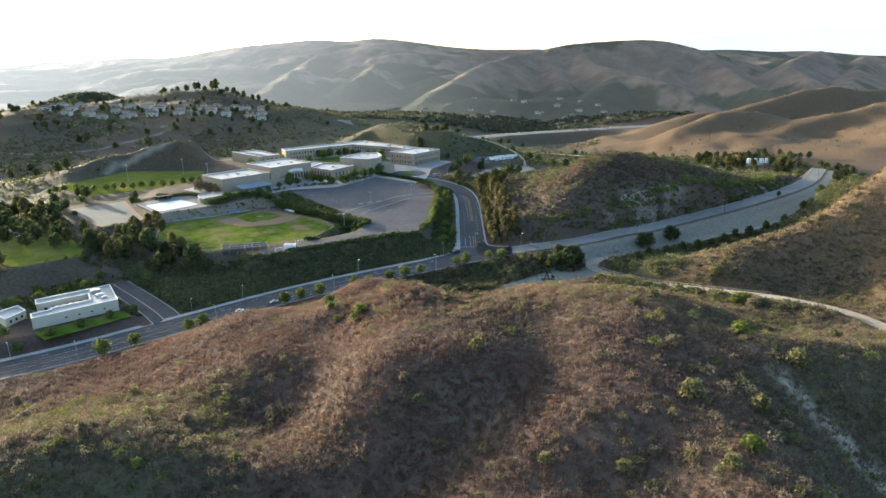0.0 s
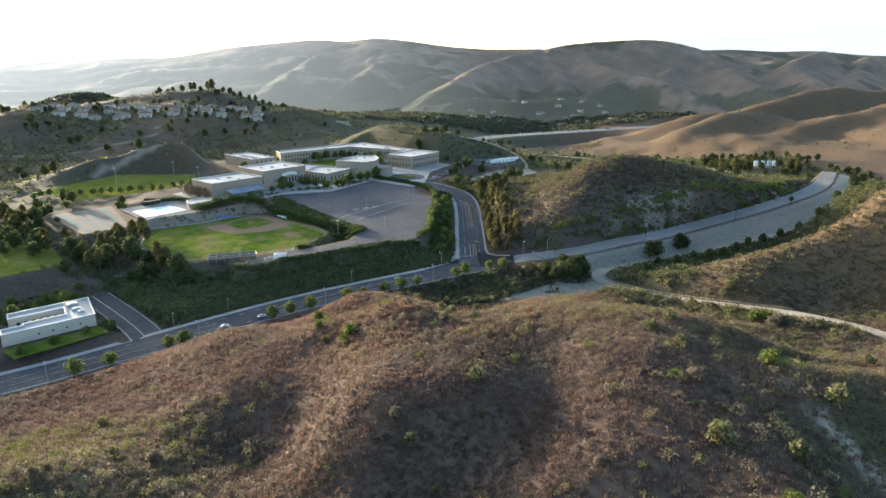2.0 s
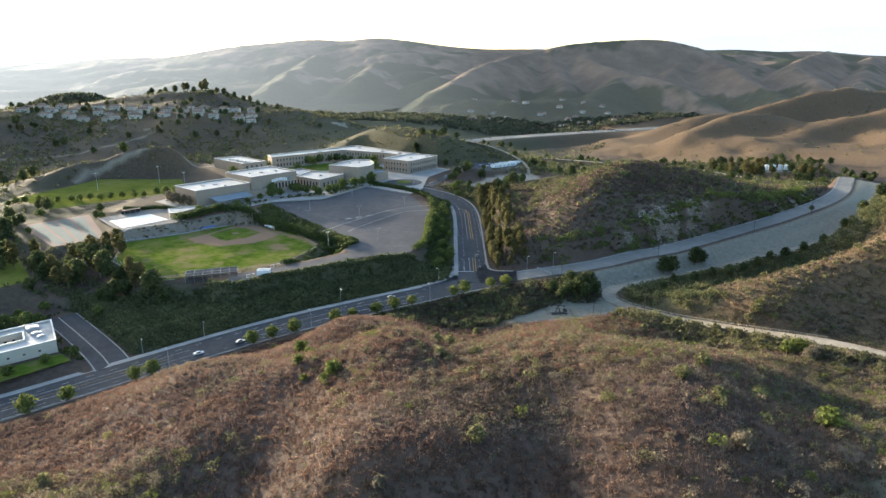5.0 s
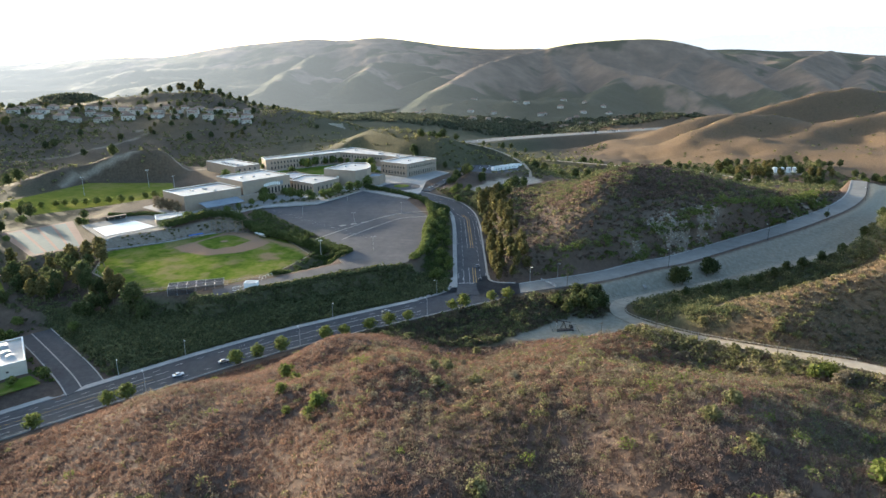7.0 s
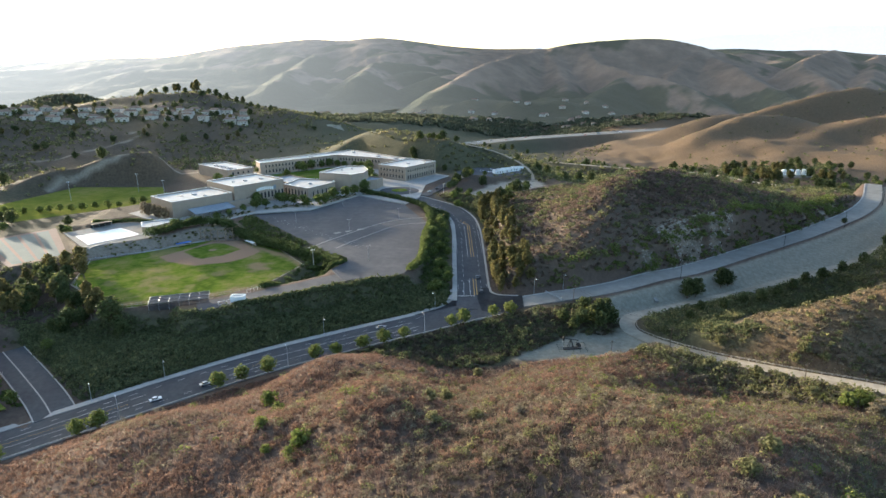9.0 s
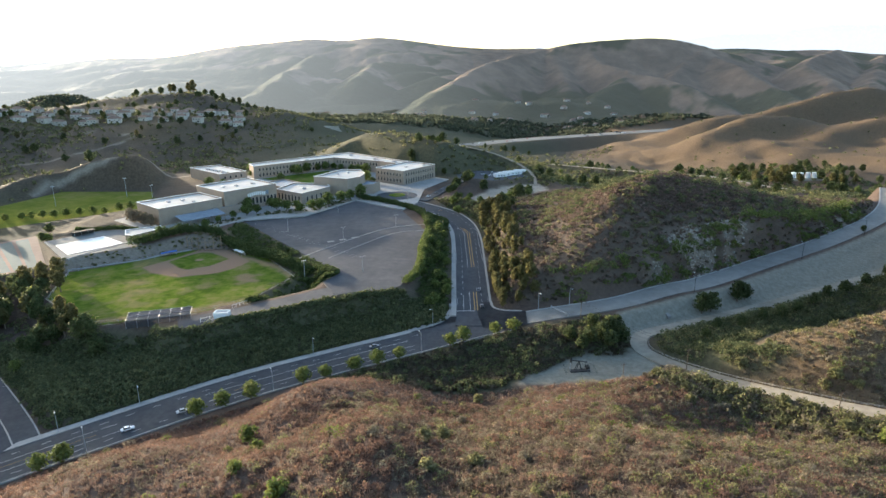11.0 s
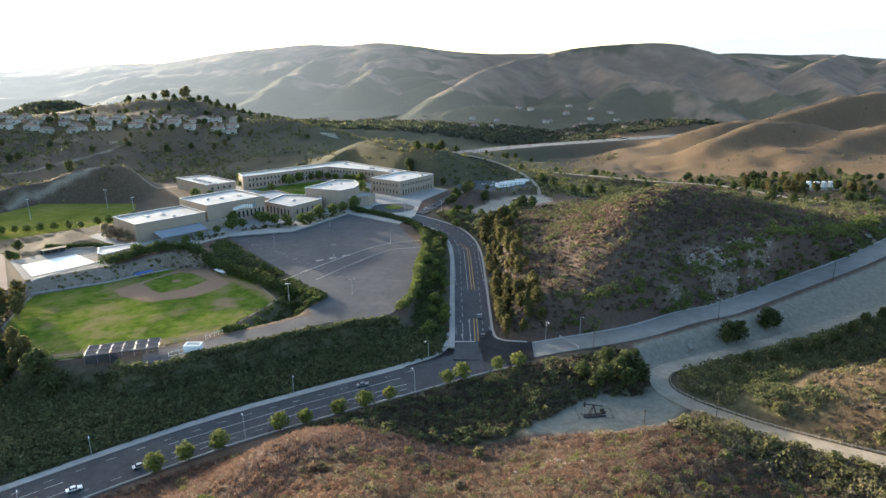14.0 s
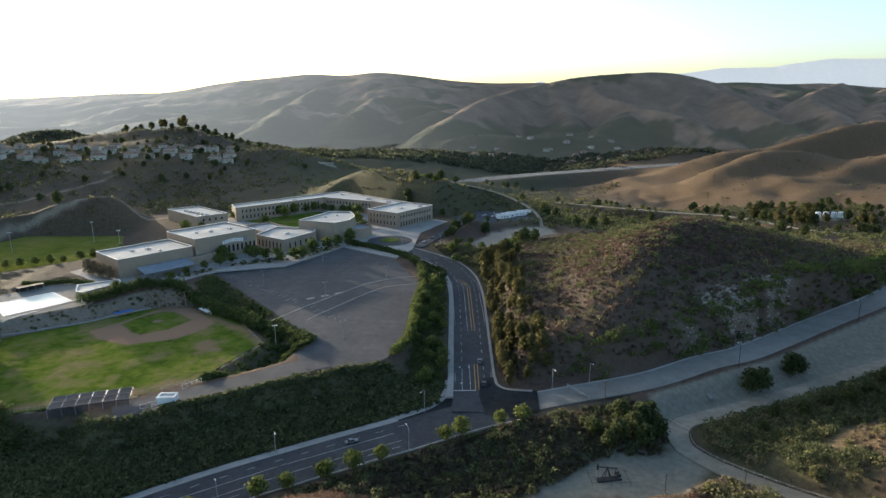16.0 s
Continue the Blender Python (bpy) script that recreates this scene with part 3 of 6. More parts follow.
SPURS += [
    [(1591, 2680, 183), (1416, 2522, 155), (1289, 2365, 119), (1280, 2208, 80), (1243, 2050, 42)],
    [(1752, 2650, 161), (1622, 2450, 115), (1447, 2250, 79), (1303, 2050, 42)],
    [(-166, 3400, 224), (-229, 3100, 172), (-276, 2800, 130), (-288, 2500, 85)],
    [(-366, 3400, 230), (-561, 3067, 170), (-591, 2733, 112), (-598, 2400, 70)],
]


def spur_height(x, y):
    """The roof-like flanks of all ridge lines."""
    out = np.full(x.shape, -999.0)
    wx, wy = x + 60 * fbm(x, y, 160, 4), y + 60 * fbm(x + 900, y, 160, 4)
    for line in SPURS:
        near, height = np.full(x.shape, 1e9), np.zeros(x.shape)
        for (ax, ay, az), (bx, by, bz) in zip(line, line[1:]):
            ex, ey = bx - ax, by - ay
            t = np.clip(((wx - ax) * ex + (wy - ay) * ey) / (ex * ex + ey * ey), 0, 1)
            d = np.hypot(wx - ax - t * ex, wy - ay - t * ey)
            height = np.where(d < near, az + t * (bz - az), height)
            near = np.minimum(near, d)
        out = np.maximum(out, height - 0.56 * (np.sqrt(near ** 2 + 225) - 15))
    return out


def far_land(x, y):
    out = np.full(x.shape, -24.0)
    for rows, crest, foot, size, hollow in ((FRONT, 2680, 1720, 300, 2.7), (BACK, 3450, 2150, 380, 1.15)):
        cx, cz = [r[0] for r in rows], [r[1] for r in rows]
        top = sum(np.interp(x + o, cx, cz) for o in (-70, -35, 0, 35, 70)) / 5
        wx, wy = x + 90 * fbm(x, y, 300, 3), y + 90 * fbm(x + 900, y, 300, 3)
        u = np.clip((y - foot) / (crest - foot), 0, 1)
        up = np.where(y > crest, 1 - 0.8 * step(y, crest, crest + 900), u ** hollow)
        # spurs run down from the crest, parted by sharp ravines, with side ribs on their flanks
        spur = np.abs(2 * wave(wx + 0.55 * wy, wy * 0.16, size) - 1) ** 0.75
        rib = np.abs(2 * wave(wx * 0.55 - 0.8 * wy, wx * 0.2 + wy * 0.25 + 400, size * 0.36) - 1) ** 0.75
        crease = np.abs(2 * wave(wx + 0.1 * wy, wy * 0.3 + 900, size * 0.17) - 1)
        fold = 0.5 * (150 * (spur - 0.5) + 75 * (rib - 0.5) + 34 * (crease - 0.4)) + 14 * fbm(x, y, 90, 3)
        shape = (top + 24) * up + fold * 4.5 * u * (1 - u) ** 1.4 * np.clip((top + 24) / 200, 0.15, 1)
        out = np.maximum(out, -24 + np.maximum(shape, 0))
    s = spur_height(x, y) + 10 * fbm(x, y, 70, 4)
    out = np.where(s > out, s, out)
    # a wooded shelf with houses at the foot
    sx, sy = x + 160 * fbm(x, y, 140, 4), y + 130 * fbm(x + 500, y, 120, 4)
    shelf = step(sy, 1735, 1880) * step(sx, -80, 90) * (1 - step(sx, 400, 540)) * (1 - step(y, 1960, 2100))
    return np.maximum(out, -24 + (50 + 40 * fbm(x, y, 90, 3)) * shelf)


def haze_glow_material(name, colours, glow, strength, size=0.01, side=0.0):
    """Far land seen through haze: the surface colour, with the haze painted on as emission."""
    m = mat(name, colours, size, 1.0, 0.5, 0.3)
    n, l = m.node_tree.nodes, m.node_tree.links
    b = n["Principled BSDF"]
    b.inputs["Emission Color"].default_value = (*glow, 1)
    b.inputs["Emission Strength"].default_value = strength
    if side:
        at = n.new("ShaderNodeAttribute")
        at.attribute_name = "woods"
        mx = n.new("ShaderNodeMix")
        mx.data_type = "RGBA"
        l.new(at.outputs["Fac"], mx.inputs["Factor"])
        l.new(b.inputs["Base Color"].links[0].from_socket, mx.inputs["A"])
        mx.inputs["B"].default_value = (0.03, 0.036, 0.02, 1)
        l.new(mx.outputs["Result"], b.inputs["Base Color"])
        # the painted haze glow rises towards the left, the sun's side
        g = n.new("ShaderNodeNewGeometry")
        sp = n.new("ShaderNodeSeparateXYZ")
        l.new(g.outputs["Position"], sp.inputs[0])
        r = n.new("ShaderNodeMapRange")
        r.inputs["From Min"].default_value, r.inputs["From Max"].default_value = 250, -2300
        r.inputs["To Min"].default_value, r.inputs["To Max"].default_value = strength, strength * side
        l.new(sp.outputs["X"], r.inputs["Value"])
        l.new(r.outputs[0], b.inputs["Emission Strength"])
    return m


HAZEHILL = haze_glow_material("hazy_far_hills", [(0.06, 0.047, 0.037), (0.11, 0.081, 0.06), (0.175, 0.125, 0.09)], (1.0, 0.95, 0.9), 0.012, 0.012, 14.0)
# grey mountains whose paleness is mostly haze painted as near-white emission
HAZEMOUNTAIN = haze_glow_material("hazy_mountains", [(0.1, 0.1, 0.1), (0.14, 0.14, 0.14)], (0.98, 0.98, 0.98), 0.2)
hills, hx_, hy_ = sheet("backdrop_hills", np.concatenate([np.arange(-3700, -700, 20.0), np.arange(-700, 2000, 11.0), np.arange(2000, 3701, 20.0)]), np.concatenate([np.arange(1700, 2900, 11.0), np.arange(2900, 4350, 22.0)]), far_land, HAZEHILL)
# woods fill the ravines and the lower slopes
hz_ = far_land(hx_, hy_)
woods = step(fbm(hx_, hy_, 120, 5) + 0.3 * step(hx_, -150, 0) * (1 - step(hx_, 430, 560)) * (1 - step(hy_, 1960, 2080)) + 0.25 * step(30 - hz_, -60, 40) + 0.27 * step(-hx_, -350, 250) * step(230 - hz_, 0, 120) + 0.2 * step(-6 - spur_height(hx_, hy_) + hz_, 0, 40) * step(hx_, 500, 700) * step(hz_, 40, 90) - 0.06 * step(hx_, 450, 600), 0.06, 0.2)
crowns = 7 * woods * np.abs(fbm(hx_ * 1.0, hy_, 26, 3))
co_ = np.column_stack([hx_, hy_, hz_ + crowns]).astype(np.float32)
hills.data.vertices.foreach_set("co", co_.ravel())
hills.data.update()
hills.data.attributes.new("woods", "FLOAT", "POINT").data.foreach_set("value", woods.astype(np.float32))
tagged(hills, "golden-brown range of far hills with folded spurs, haze painted as glow", "hills", kind="structure")


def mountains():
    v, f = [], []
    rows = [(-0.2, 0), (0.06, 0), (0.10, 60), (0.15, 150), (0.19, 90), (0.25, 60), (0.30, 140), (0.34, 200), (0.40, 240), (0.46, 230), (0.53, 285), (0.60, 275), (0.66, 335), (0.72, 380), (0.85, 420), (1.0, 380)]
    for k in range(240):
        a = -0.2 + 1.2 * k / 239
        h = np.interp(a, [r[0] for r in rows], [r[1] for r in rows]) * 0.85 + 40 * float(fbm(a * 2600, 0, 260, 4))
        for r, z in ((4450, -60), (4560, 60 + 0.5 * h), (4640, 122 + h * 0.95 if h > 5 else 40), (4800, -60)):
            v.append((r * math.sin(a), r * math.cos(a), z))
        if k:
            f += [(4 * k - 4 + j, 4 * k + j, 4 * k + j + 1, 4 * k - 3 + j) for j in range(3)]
    return tagged(mesh_object("backdrop_mountains", v, [q[::-1] for q in f], HAZEMOUNTAIN, smooth=True), "pale mountains on the horizon, haze painted as glow", "mountains", kind="structure")


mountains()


# ---- roads ----
def road(name, line, a, b, material, label, category="road", top=0.0, start=0, end=None):
    return tagged(ribbon(name, line, a, b, top, material, 0.6, None, start, end), label, category, kind="structure")


west = nearest(MAIN, 40, 374)
road("main_road", MAIN, -9.5, 10.0, ASPHALT, "worn grey asphalt road with painted lanes", end=west + 1)
road("main_road_east", MAIN, -5.2, 7.0, GREYCON, "pale weathered asphalt road along the basin", start=west)
road("side_road", SIDE, -6.9, 9.5, ASPHALT, "dark asphalt driveway climbing to the school", top=0.012)
corner = nearest(SIDE, 23.5, 388)
stop_w, stop_e = nearest(MAIN, 4, 361.5), nearest(MAIN, 44, 375)
for name, line, a, b, s, e, label in (
        ("pavement_north", MAIN, 10.0, 13.2, 0, stop_w - 1, "pale concrete pavement beside the road"),
        ("kerb_south", MAIN, -10.0, -9.5, 0, west, "pale concrete kerb with a low wall"),
        ("pavement_side_west", SIDE, 9.5, 12.0, corner - 2, None, "pale concrete pavement beside the driveway"),
        ("kerb_side_east", SIDE, -8.1, -6.9, corner, None, "pale concrete kerb and gutter"),
        ("kerb_east_north", MAIN, 7.0, 8.0, stop_e, None, "pale concrete kerb")):
    tagged(ribbon(name, line, a, b, 0.16, CONCRETE, 0.7, None, s, e), label, "kerb", kind="structure")
for name, line, off, w, dash, gap, m, s, e in (
        ("lane_line", MAIN, 6.4, 0.16, 3, 6, LINE, 0, stop_w), ("lane_line", MAIN, -6.0, 0.16, 3, 6, LINE, 0, stop_w),
        ("edge_line", MAIN, 3.0, 0.2, 40, 1, LINE, 0, stop_w), ("edge_line", MAIN, -2.6, 0.2, 40, 1, LINE, 0, stop_w + 8),
        ("edge_line", MAIN, -8.9, 0.14, 60, 0.5, LINE, 0, stop_w), ("yellow_line", MAIN, 0.1, 0.14, 60, 0.5, YELLOW, 0, stop_w - 8),
        ("lane_line", SIDE, 5.9, 0.16, 3, 5, LINE, corner + 8, None), ("lane_line", SIDE, -3.3, 0.16, 3, 5, LINE, corner + 3, None),
        ("turn_line", SIDE, 5.9, 0.16, 18, 1, LINE, corner, corner + 8), ("turn_line", SIDE, 2.6, 0.16, 60, 1, LINE, corner, None),
        ("yellow_line", SIDE, -0.9, 0.3, 60, 0.5, YELLOW, corner, None), ("yellow_line", SIDE, 0.5, 0.3, 60, 0.5, YELLOW, corner, None),
        ("edge_line", SIDE, 8.9, 0.14, 60, 1, LINE, corner + 2, None), ("edge_line", SIDE, -6.4, 0.14, 60, 1, LINE, corner + 2, None)):
    tagged(dashes(name, line, off, 0.03, w, dash, gap, m, s, e), "worn painted road line", "road marking", kind="structure")
# stop bar and lane arrows
bm = bmesh.new()
box(bm, 28.4 - 10, SIDE[corner][1] - 0.5, SIDE[corner][2] + 0.02, 9.0, 0.5, 0.02)
tagged(part("stop_bar", bm, LINE), "white stop bar across the driveway", "road marking", kind="structure")
for ax, ay in ((17.2, 394), (21.0, 394), (17.0, 408), (20.8, 408)):
    bm = bmesh.new()
    z = float(np.interp(ay, SIDE[:, 1], SIDE[:, 2])) + 0.025
    box(bm, ax, ay, z, 0.35, 2.6, 0.012)
    box(bm, ax + 0.5, ay + 1.2, z, 1.2, 0.9, 0.012)
    tagged(part("lane_arrow", bm, LINE), "white painted turn arrow on the asphalt", "road marking", group="lane arrows", kind="structure")
road("dirt_track", TRACK, -3.6, 3.6, DIRT, "pale dirt track along the foot of the slope")
road("access_ramp", RAMP, -7.5, 5.0, LOT, "grey asphalt strip beside the ball field")
road("school_lane", LANE, -7.0, 7.0, ASPHALT, "grey asphalt lane beside the small school")
for off in (-7.3, 1.0, 7.0):
    tagged(ribbon("lane_kerb", LANE, off - 0.25, off + 0.25, 0.16, CONCRETE, 0.5), "pale concrete kerb of the school lane", "kerb", kind="structure")
for off in (-6.4, 6.2):
    tagged(dashes("lane_edge", LANE, off, 0.02, 0.18, 50, 1, LINE), "pale line along the school lane", "road marking", kind="structure")
road("yard_road", YARDROAD, -4, 4, ASPHALT, "asphalt drive behind the classroom wing", top=0.5)
road("hill_path", HILLPATH, -1.6, 1.6, DIRT, "pale dirt path over the scrub hill")
road("freeway", FREEWAY, -19, 19, GREYCON, "pale concrete freeway in the valley")


def pad(name, poly, z, material, label, category, kind="structure"):
    bm = prism(bmesh.new(), poly, z - 0.8, z)
    bmesh.ops.recalc_face_normals(bm, faces=bm.faces)
    return tagged(part(name, bm, material), label, category, kind=kind)


def ccw(poly):
    a = sum(p[0] * q[1] - q[0] * p[1] for p, q in zip(poly, poly[1:] + poly[:1]))
    return poly if a > 0 else poly[::-1]


bm = prism(bmesh.new(), ccw(LOTS), -0.7, 0.1)
for v in bm.verts:
    v.co.z += float(lot_z(v.co.y))
bmesh.ops.recalc_face_normals(bm, faces=bm.faces)
tagged(part("parking_lot", bm, LOT), "large empty asphalt parking lot, faded grey", "parking lot", kind="structure")
pad("plaza", ccw(PLAZA), 19.06, CONCRETE, "pale concrete plaza around the school", "plaza")
pad("ball_field_base", ccw(FIELD), 11.5, DIRT, "bare dirt margin of the ball field", "sports field")
pad("pool_deck", ccw(POOLDECK), 17.58, GREYCON, "pale concrete pool deck", "deck")
pad("tennis_court", ccw(COURTS), 14.1, COURTRED, "faded red and grey tennis courts", "tennis court")
pad("soccer_field", ccw(SOCCER), 15.1, LAWN2, "sunlit green sports lawn", "sports field")
pad("low_field", ccw(LOWFIELD), 8.1, LAWN2, "dry green playing field", "sports field")
road("far_track", FARTRACK, -3, 3, DIRT, "pale dirt track in the valley")
pad("staff_lot", ccw(STAFFLOT), 18.28, LOT, "small asphalt yard behind the school", "yard")

# the junction's apron, and the pavement round its corners
bm = bmesh.new()
bm.faces.new([bm.verts.new((x, y, apron_z(x, y) + 0.03)) for x, y in ((-10, 364), (24, 359.5), (46, 369.5), (47, 384), (37, 386.5), (32.2, 392), (30.6, 398), (14, 398), (12.9, 391), (10, 383.5), (5, 377.3), (-3, 372.6), (-10, 369))])
bmesh.ops.solidify(bm, geom=list(bm.faces), thickness=0.5)
tagged(part("junction", bm, ASPHALT), "asphalt junction of road and driveway", "road", kind="structure")
for name, pts in (("corner_pavement_west", [(-10, 368.8), (-2, 372.6), (5.5, 377), (10.5, 383.5), (12.9, 391), (13, 398)]), ("corner_pavement_east", [(31.2, 398), (31.8, 391), (36, 386.6), (45, 384)])):
    line = spline([(x, y, apron_z(x, y)) for x, y in pts], 1.5)
    tagged(ribbon(name, line, -0.4, 2.6 if "west" in name else 0.8, 0.17, CONCRETE, 0.7), "pale concrete pavement round the junction corner", "pavement", kind="structure")


# ---- buildings ----
def wall_frame(p, q):
    p, q = Vector(p), Vector(q)
    d = (q - p).normalized()
    return d, Vector((d.y, -d.x)), (q - p).length


WINDOW_MESH = {}


def window(parent, x, y, z, turn, w, h):
    """A framed dark pane set on a wall; turn: the wall's direction."""
    key = (round(w, 2), round(h, 2))
    if key not in WINDOW_MESH:
        bm = bmesh.new()
        t = 0.14
        for bx, bz, sx, sz in ((0, 0, w, t), (0, h - t, w, t), (-w / 2 + t / 2, t, t, h - 2 * t), (w / 2 - t / 2, t, t, h - 2 * t)):
            box(bm, bx, 0, bz, sx, 0.3, sz)
        f = part("window", bm, FRAME)
        bm = bmesh.new()
        box(bm, 0, 0.05, t, w - 2 * t, 0.16, h - 2 * t)
        g = part("pane", bm, DARKGLASS)
        WINDOW_MESH[key] = (f.data, g.data)
        bpy.data.objects.remove(f)
        bpy.data.objects.remove(g)
    f = new("window", WINDOW_MESH[key][0])
    f.parent = parent
    f.matrix_basis = Matrix.Translation((x, y, z)) @ Matrix.Rotation(turn, 4, "Z")
    g = new("pane", WINDOW_MESH[key][1])
    g.parent = f


def building(name, poly, z0, z1, label, wall=STUCCO, roof=ROOFING, parapet=0.9, bays=(), units=(), cat="building"):
    """A flat-roofed block. bays: (edge, first, last, count, sill, width, height); units: roof boxes (x, y, sx, sy, sz, turn)."""
    poly = ccw([tuple(p) for p in poly])
    cx, cy = sum(p[0] for p in poly) / len(poly), sum(p[1] for p in poly) / len(poly)
    ob = empty(name, cx, cy, z0)
    loc = [(x - cx, y - cy) for x, y in poly]
    inner = shrink(loc, 0.45)
    h = z1 - z0
    bm = bmesh.new()
    n = len(loc)
    ring = [[bm.verts.new((x, y, z)) for x, y in p] for p, z in ((loc, -0.6), (loc, h), (inner, h), (inner, h - parapet))]
    for a, b in zip(ring, ring[1:]):
        for k in range(n):
            bm.faces.new((a[k], a[(k + 1) % n], b[(k + 1) % n], b[k]))
    part("wall", bm, wall, ob)
    bm = prism(bmesh.new(), inner, h - parapet - 0.5, h - parapet + 0.02)
    r = part("roof", bm, roof, ob)
    bm = bmesh.new()
    lip = shrink(loc, -0.12)
    ring = [[bm.verts.new((x, y, z)) for x, y in p] for p, z in ((lip, h - 0.02), (lip, h + 0.16), (shrink(loc, 0.5), h + 0.16), (shrink(loc, 0.5), h - 0.02))]
    for a, b in zip(ring, ring[1:] + ring[:1]):
        for k in range(n):
            bm.faces.new((a[k], a[(k + 1) % n], b[(k + 1) % n], b[k]))
    part("coping", bm, WHITE if roof is ROOFING else wall, ob)
    for x, y, sx, sy, sz, turn in units:
        bm = box(bmesh.new(), x - cx, y - cy, h - parapet + 0.02, sx, sy, sz, turn, 0.08)
        box(bm, x - cx, y - cy, h - parapet + sz, sx * 0.5, sy * 0.6, 0.25, turn)
        part("roof_unit", bm, STEEL, ob, "grey roof ventilation unit")
    for edge, first, last, count, sill, w, hh in bays:
        d, out, length = wall_frame(loc[edge], loc[(edge + 1) % n])
        for k in range(count):
            s = first + (last - first) * (k + 0.5) / count
            q = Vector(loc[edge]) + d * length * s + out * 0.02
            window(ob, q.x, q.y, sill, math.atan2(d.y, d.x), w, hh)
    return tagged(ob, label, cat)


def rect(a, b, c):
    """A rectangle from a corner a, the next corner b and the depth towards c."""
    a, b, c = Vector(a), Vector(b), Vector(c)
    d = (b - a).normalized()
    nrm = Vector((-d.y, d.x))
    k = (c - b).dot(nrm)
    return [tuple(a), tuple(b), tuple(b + nrm * k), tuple(a + nrm * k)]


G = 19.06
gym = rect((-182, 511), (-151.5, 546), (-178, 565))
building("gymnasium", gym, G, 31, "tan stucco gymnasium with a white flat roof", bays=(), units=((-178, 541, 2.5, 4, 1.2, 0.8), (-168, 536, 2, 2, 1, 0.8), (-186, 536, 2, 5, 0.8, 0.8)))
building("gym_annex", rect((-152.5, 536), (-139.5, 553), (-152, 562)), G, 25, "low tan annex with a bluish flat roof", roof=METALROOF)
building("assembly_hall", rect((-150.5, 548), (-121.5, 582), (-153, 604)), G, 35, "tall tan hall with a white flat roof", bays=((0, 0.42, 1.0, 8, 3, 2.0, 5.0),),
         units=((-150, 575, 2.2, 3, 1.1, 0.8), (-140, 584, 2, 4, 1.1, 0.8), (-158, 570, 1.6, 2.5, 0.9, 0.8)))
building("library", [(-125, 595), (-101, 577), (-84, 606), (-89, 619), (-118, 622)], G, 28, "tan arcade block with a stepped white roof", bays=((0, 0.04, 0.96, 7, 1.2, 2.0, 5.2), (1, 0.1, 0.9, 5, 1.2, 2.0, 4.5)),
         units=((-104, 600, 3, 2, 1.2, 0.4),))
building("theatre", [(-99.5, 618.5), (-70, 607), (-61, 618), (-59, 634), (-65, 654), (-82, 655)], G, 34, "blank tan theatre block with a white roof", units=((-82, 634, 2, 3, 1, 0.2), (-74, 640, 2, 2, 1, 0.2)))
building("theatre_wing", [(-62, 616), (-50, 620), (-46, 634), (-59, 640)], G, 27, "low wing with a pale blue roof", roof=METALROOF)
building("east_wing", rect((-54, 677), (-27.3, 658), (10, 691)), G, 32, "two-storey tan classroom wing with rows of windows", bays=((0, 0.05, 0.95, 8, 2.0, 1.7, 3.2), (0, 0.05, 0.95, 8, 7.6, 1.7, 2.6), (1, 0.05, 0.95, 12, 0.6, 1.9, 4.4), (1, 0.05, 0.95, 12, 7.6, 1.7, 2.6)),
         units=((-10, 695, 3, 2, 1.2, 0.7), (-26, 684, 2.4, 3, 1.0, 0.7)))
building("north_wing", [(-171, 690), (-105, 750), (-54, 724), (-26, 700), (-10, 708), (-44, 738), (-95, 789), (-180, 707)], G, 31.2, "long tan classroom wing with a white flat roof", bays=((0, 0.05, 0.95, 22, 6.8, 1.8, 2.8), (0, 0.05, 0.95, 22, 1.6, 1.8, 3.2), (1, 0.05, 0.95, 14, 6.8, 1.8, 2.8)),
         units=((-130, 735, 4, 3, 1.2, 0.75), (-90, 770, 3, 3, 1.2, 0.75), (-60, 740, 5, 3, 1.3, -0.5), (-40, 722, 4, 3, 1.2, -0.6)))
building("arts_block", [(-234, 698), (-193, 660), (-174, 678), (-213, 714)], G, 29, "square tan block with rooftop plant", units=[(-214 + 5 * k, 690 - 4.2 * k, 3.2, 3.2, 1.6, 0.75) for k in range(6)], bays=((1, 0.1, 0.9, 4, 5, 2, 2.5),))
building("cafeteria", [(-150, 640), (-120, 612), (-104, 630), (-134, 658)], G, 25, "low block with a bluish metal roof", roof=METALROOF)
# the small school below: four wings round an open court
SCHOOL = [(-199 + 0.756 * u - 0.571 * v, 279 + 0.655 * u + 0.821 * v) for u, v in ((0, 0), (39, 0), (39, 28), (3, 28), (3, 20), (27, 20), (27, 9.5), (9, 9.5), (9, 7), (0, 7))]
building("primary_school", SCHOOL, -1.9, 4.0, "pale school building with a white roof and courtyard", wall=STUCCO2, bays=((0, 0.3, 0.9, 4, 2.0, 1.2, 1.0), (4, 0.1, 0.9, 6, 1.0, 1.6, 2.2)),
         units=((-183, 312, 4, 3, 1.2, 0.7), (-179, 309, 3, 2, 1.0, 0.7), (-188, 317, 5, 4, 1.8, 0.7)))
building("school_pavilion", [(-214, 282), (-211.5, 294), (-220, 300.5), (-225, 290)], -1.9, 2.2, "small pale pavilion with a flat roof", wall=STUCCO2, bays=((0, 0.1, 0.9, 3, 1.0, 1.6, 1.6),))
building("field_shed", [(-97, 369.5), (-90.5, 369.8), (-90.5, 373.5), (-97, 373.5)], 11.7, 14.6, "small white storage shed", wall=WHITE, parapet=0.2, cat="shed")
building("pool_house", [(-196, 492), (-178, 503), (-174, 497), (-185, 478), (-190, 480)], 17.6, 21.5, "low tan pool house with a pale roof", parapet=0.4)

